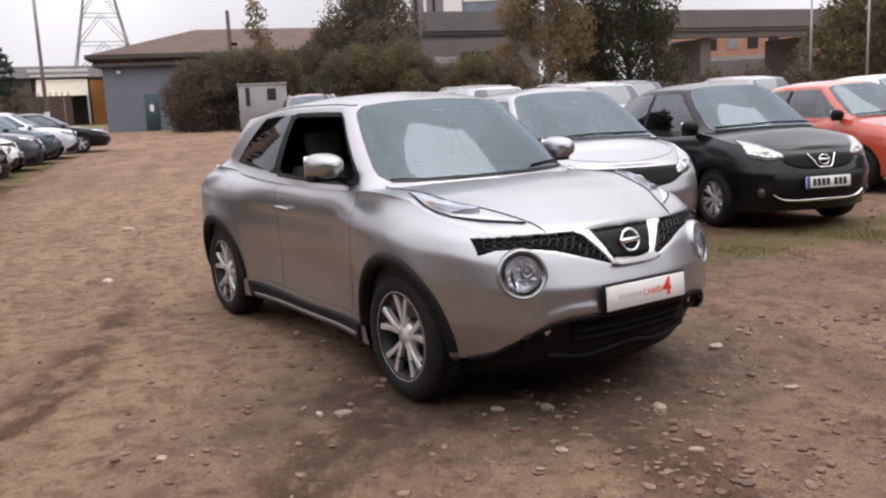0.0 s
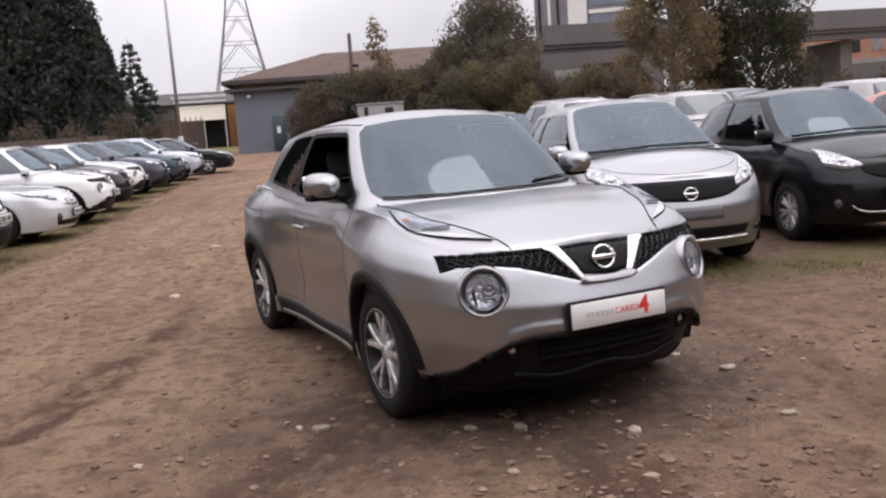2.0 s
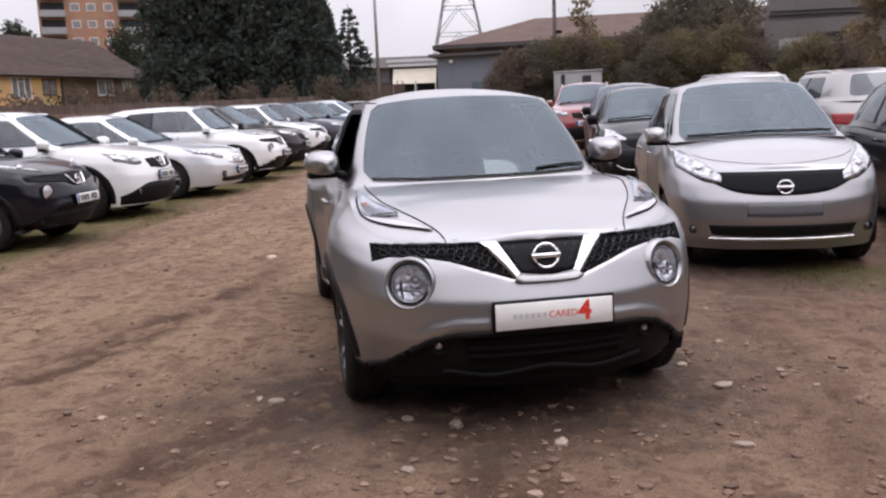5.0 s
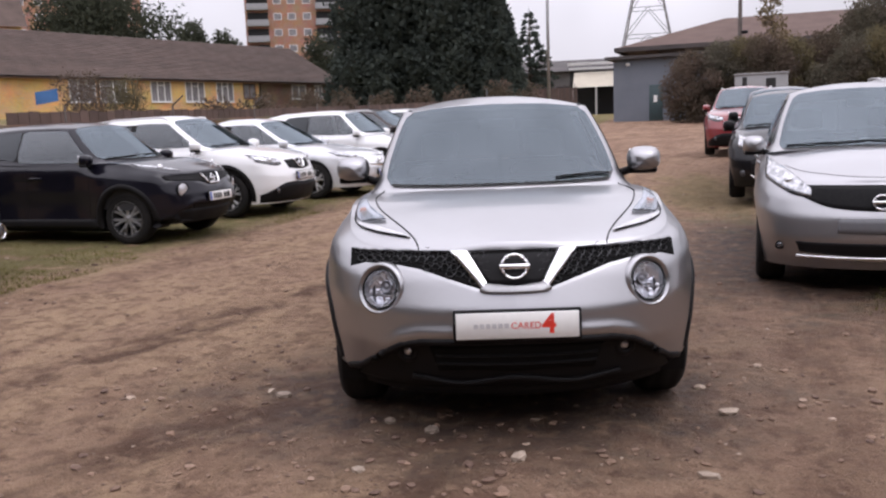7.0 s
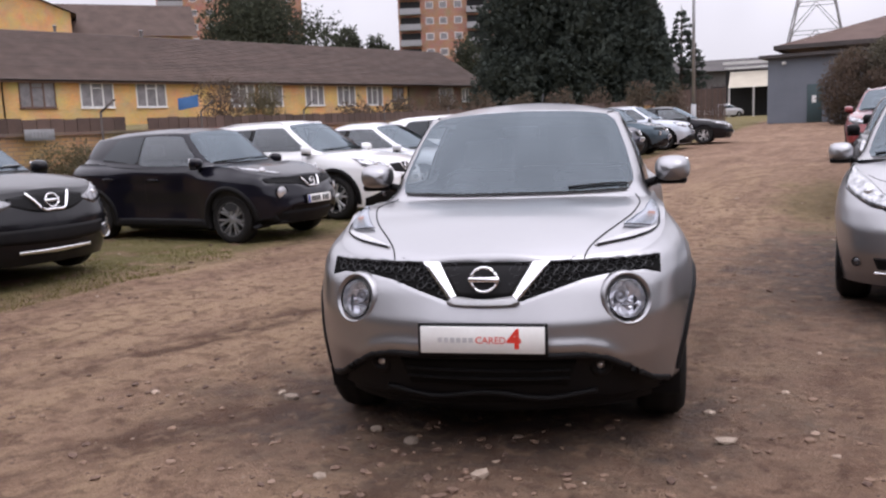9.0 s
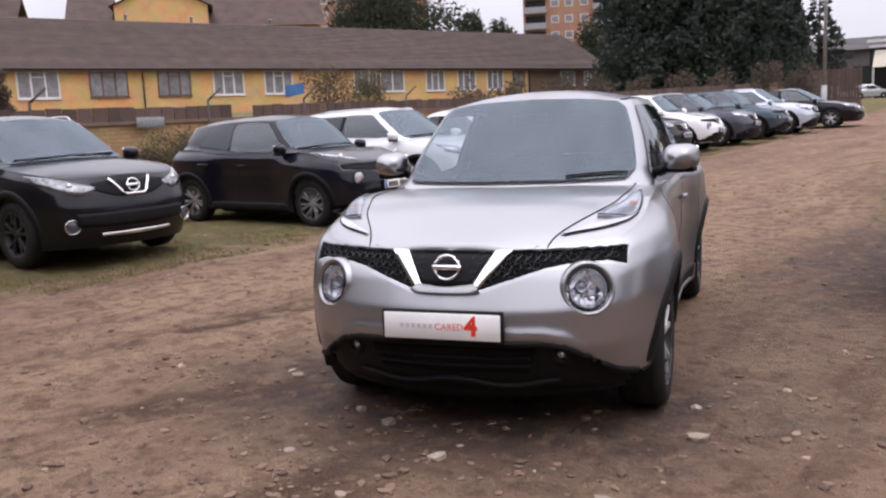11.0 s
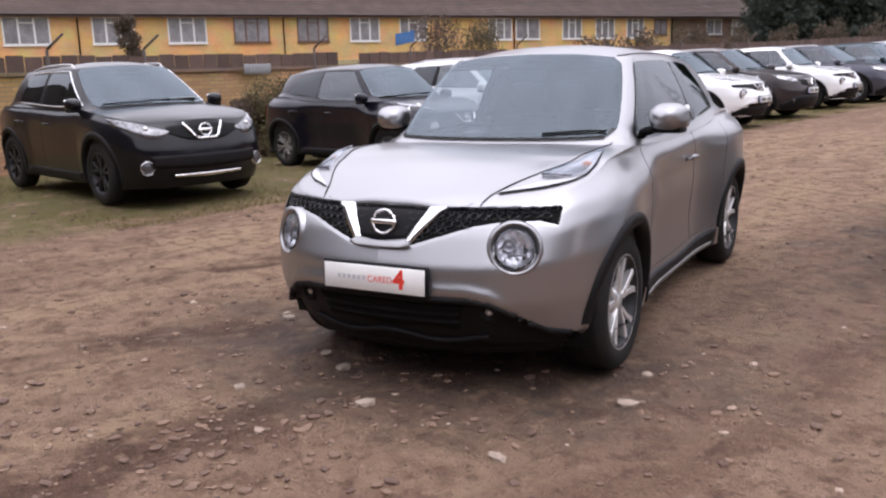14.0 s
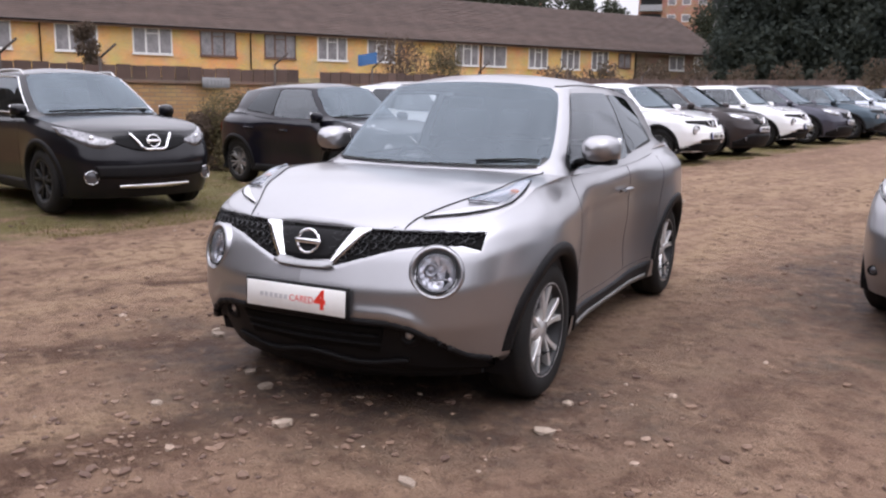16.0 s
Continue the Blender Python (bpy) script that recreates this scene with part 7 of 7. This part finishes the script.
broadleaf("dark tree behind the parked cars", *pol(58.0, 76), 12.5, 10.0, GREENL, 9000, 0.19, 0.3, lobes=22)
for i, az in enumerate(np.arange(104.9, 84, -1.5)):
    m = (SCRUB, GREENL, OLIVE, SCRUB, OLIVE)[i % 5]
    broadleaf("dense untrimmed brown-green bush", *pol(az, 54 + (i % 3)), 4.1 + 0.9 * RNG.rand() - (1.0 if az < 89 else 0), 4.0, m, 6500, 0.095, 0.06, low=0.06, lobes=16, category="bush", name="bush")
for i, (az, r) in enumerate(((71.5, 42), (69, 44), (66.5, 42))):
    broadleaf("low brown bush behind the cars", *pol(az, r), 2.2, 3.0, SCRUB, 2400, 0.10, 0.05, low=0.06, lobes=14, category="bush", name="bush")
for i, (az, r, h) in enumerate(((135, 38, 1.9), (132.5, 40, 2.1), (130, 43, 2.3), (127.5, 46, 2.5), (125, 49, 2.2), (122.5, 50, 2.4), (120, 50, 2.1), (117.0, 48, 2.7), (115.0, 48, 2.2))):
    broadleaf("leggy brown shrub against the wall", *pol(az, r), h + 0.3, 2.6, SCRUB, 1100, 0.10, 0.05, low=0.1, lobes=14, category="shrub", name="shrub")
for az, r, h, w, m in ((162.5, 16.2, 1.35, 1.7, OLIVE), (165, 16.4, 1.1, 1.2, SCRUB), (152.5, 23, 3.1, 2.2, SCRUB), (149.6, 25, 2.9, 2.0, OLIVE), (171.5, 23, 3.2, 1.0, SCRUB)):
    broadleaf("straggly shrub by the yard wall", *pol(az, r, 4.2, 2.5), h, w, m, 4500, 0.038, 0.04, low=0.1, lobes=14, category="shrub", name="shrub")

# -- stones and grass --
STONE = mat("pale_stone", (0.50, 0.41, 0.33), (0.32, 0.24, 0.18), 0.9, 0, 12, 60, 0.003, rand=0.35)


def stone_geo(seed, r):
    bm = bmesh.new()
    bmesh.ops.create_icosphere(bm, subdivisions=1, radius=r)
    q = np.random.RandomState(seed)
    sc = (1 + 0.5 * q.rand(), 0.8 + 0.3 * q.rand(), 0.45 + 0.25 * q.rand())
    for v in bm.verts:
        k = 0.8 + 0.4 * q.rand()
        v.co = Vector((v.co.x * sc[0] * k, v.co.y * sc[1] * k, v.co.z * sc[2] * k))
    G = [tuple(v.co) for v in bm.verts], [tuple(v.index for v in f.verts) for f in bm.faces]
    bm.free()
    return G


kinds = [stone_geo(i, 1.0) for i in range(6)]
for i, (x, y, r) in enumerate(((-0.545, 3.90, 0.038), (1.56, 4.73, 0.045), (0.96, 3.76, 0.045), (0.43, 3.34, 0.03), (1.69, 3.99, 0.03), (1.32, 5.05, 0.03), (0.44, 3.86, 0.035), (0.2, 3.86, 0.035), (-4.1, 11.3, 0.08), (-3.1, 7.8, 0.05), (-0.66, 3.92, 0.02))):
    o = part("stone", kinds[i % 6], STONE, None, smooth=False)
    tagged(o, "pale rough stone lying on the dirt", "stone", "stones on the dirt")
    o.matrix_basis = pose(x, y, ground_z(x, y) + relief(x, y) + r * 0.25, 0, 0, i * 47) @ Matrix.Scale(r, 4)
V, F, k = [], [], 0
for i in range(8500):
    x, y = -7 + 13 * RNG.rand(), 1.2 + 13 * RNG.rand() ** 1.3
    if i % 3 == 0:
        x, y = -1.5 + 5.5 * RNG.rand(), 1.6 + 4.0 * RNG.rand()
    if i % 9 == 1:
        x, y = 1.0 + 0.45 * RNG.normal(), 2.8 + 0.6 * RNG.normal()
    r = 0.003 + 0.023 * RNG.rand() ** 6
    g, a = kinds[i % 6], RNG.rand() * 6.28
    z = ground_z(x, y) + relief(x, y) + r * 0.2
    c, s = math.cos(a) * r, math.sin(a) * r
    V += [(x + c * p[0] - s * p[1], y + s * p[0] + c * p[1], z + r * p[2]) for p in g[0]]
    F += [tuple(q + k for q in f) for f in g[1]]
    k += len(g[0])


def plain_part(name, V, F, material):
    me = bpy.data.meshes.new(name)
    me.from_pydata(V, [], F)
    me.materials.append(material)
    return new(name, me)


def gravel_material():
    m = bpy.data.materials.new("gravel_stones")
    n, l, p = nodes(m)
    g, r = n.new("ShaderNodeNewGeometry"), n.new("ShaderNodeValToRGB")
    r.color_ramp.elements[0].color, r.color_ramp.elements[1].color = (0.105, 0.064, 0.047, 1), (0.225, 0.145, 0.098, 1)
    pale = r.color_ramp.elements.new(0.93)
    pale.color = (0.215, 0.138, 0.094, 1)
    r.color_ramp.elements[2].color = (0.40, 0.31, 0.24, 1)
    l.new(g.outputs["Random Per Island"], r.inputs[0]), l.new(r.outputs[0], p.inputs["Base Color"])
    p.inputs["Roughness"].default_value = 0.9
    return m


tagged(plain_part("gravel", V, F, gravel_material()), "loose brown and grey gravel on the dirt", "gravel", kind="stuff")
GRASS = leaf_material("grass_blades", (0.125, 0.125, 0.035), (0.20, 0.175, 0.065), (0.22, 0.18, 0.085))
V, F, k = [], [], 0
for i in range(60000):
    u = RNG.rand()
    if u < 0.90:
        t, d = -5 + 36 * RNG.rand() ** 1.7, 0.3 - 5.5 * RNG.rand() ** 1.7
        x, y = -5.02 - 0.302 * t + ROWN[0] * d, 4.55 + 0.953 * t + ROWN[1] * d
    else:
        x, y = 3.7 + 1.9 * (RNG.rand() - 0.5) * 2, 8.1 + 0.35 * RNG.normal()
    if noise.noise(Vector((x * 0.9, y * 0.9, 3.0))) < -0.02:
        continue
    h, a = 0.012 + 0.035 * RNG.rand() ** 1.5, RNG.rand() * 6.28
    z = ground_z(x, y) + relief(x, y) - 0.005
    c, s = math.cos(a), math.sin(a)
    V += [(x - 0.008 * c, y - 0.008 * s, z), (x + 0.008 * c, y + 0.008 * s, z), (x + 0.4 * h * s, y - 0.4 * h * c, z + h)]
    F.append((k, k + 1, k + 2))
    k += 3
tagged(plain_part("grass", V, F, GRASS), "patchy worn grass under the parked row", "grass", kind="stuff")
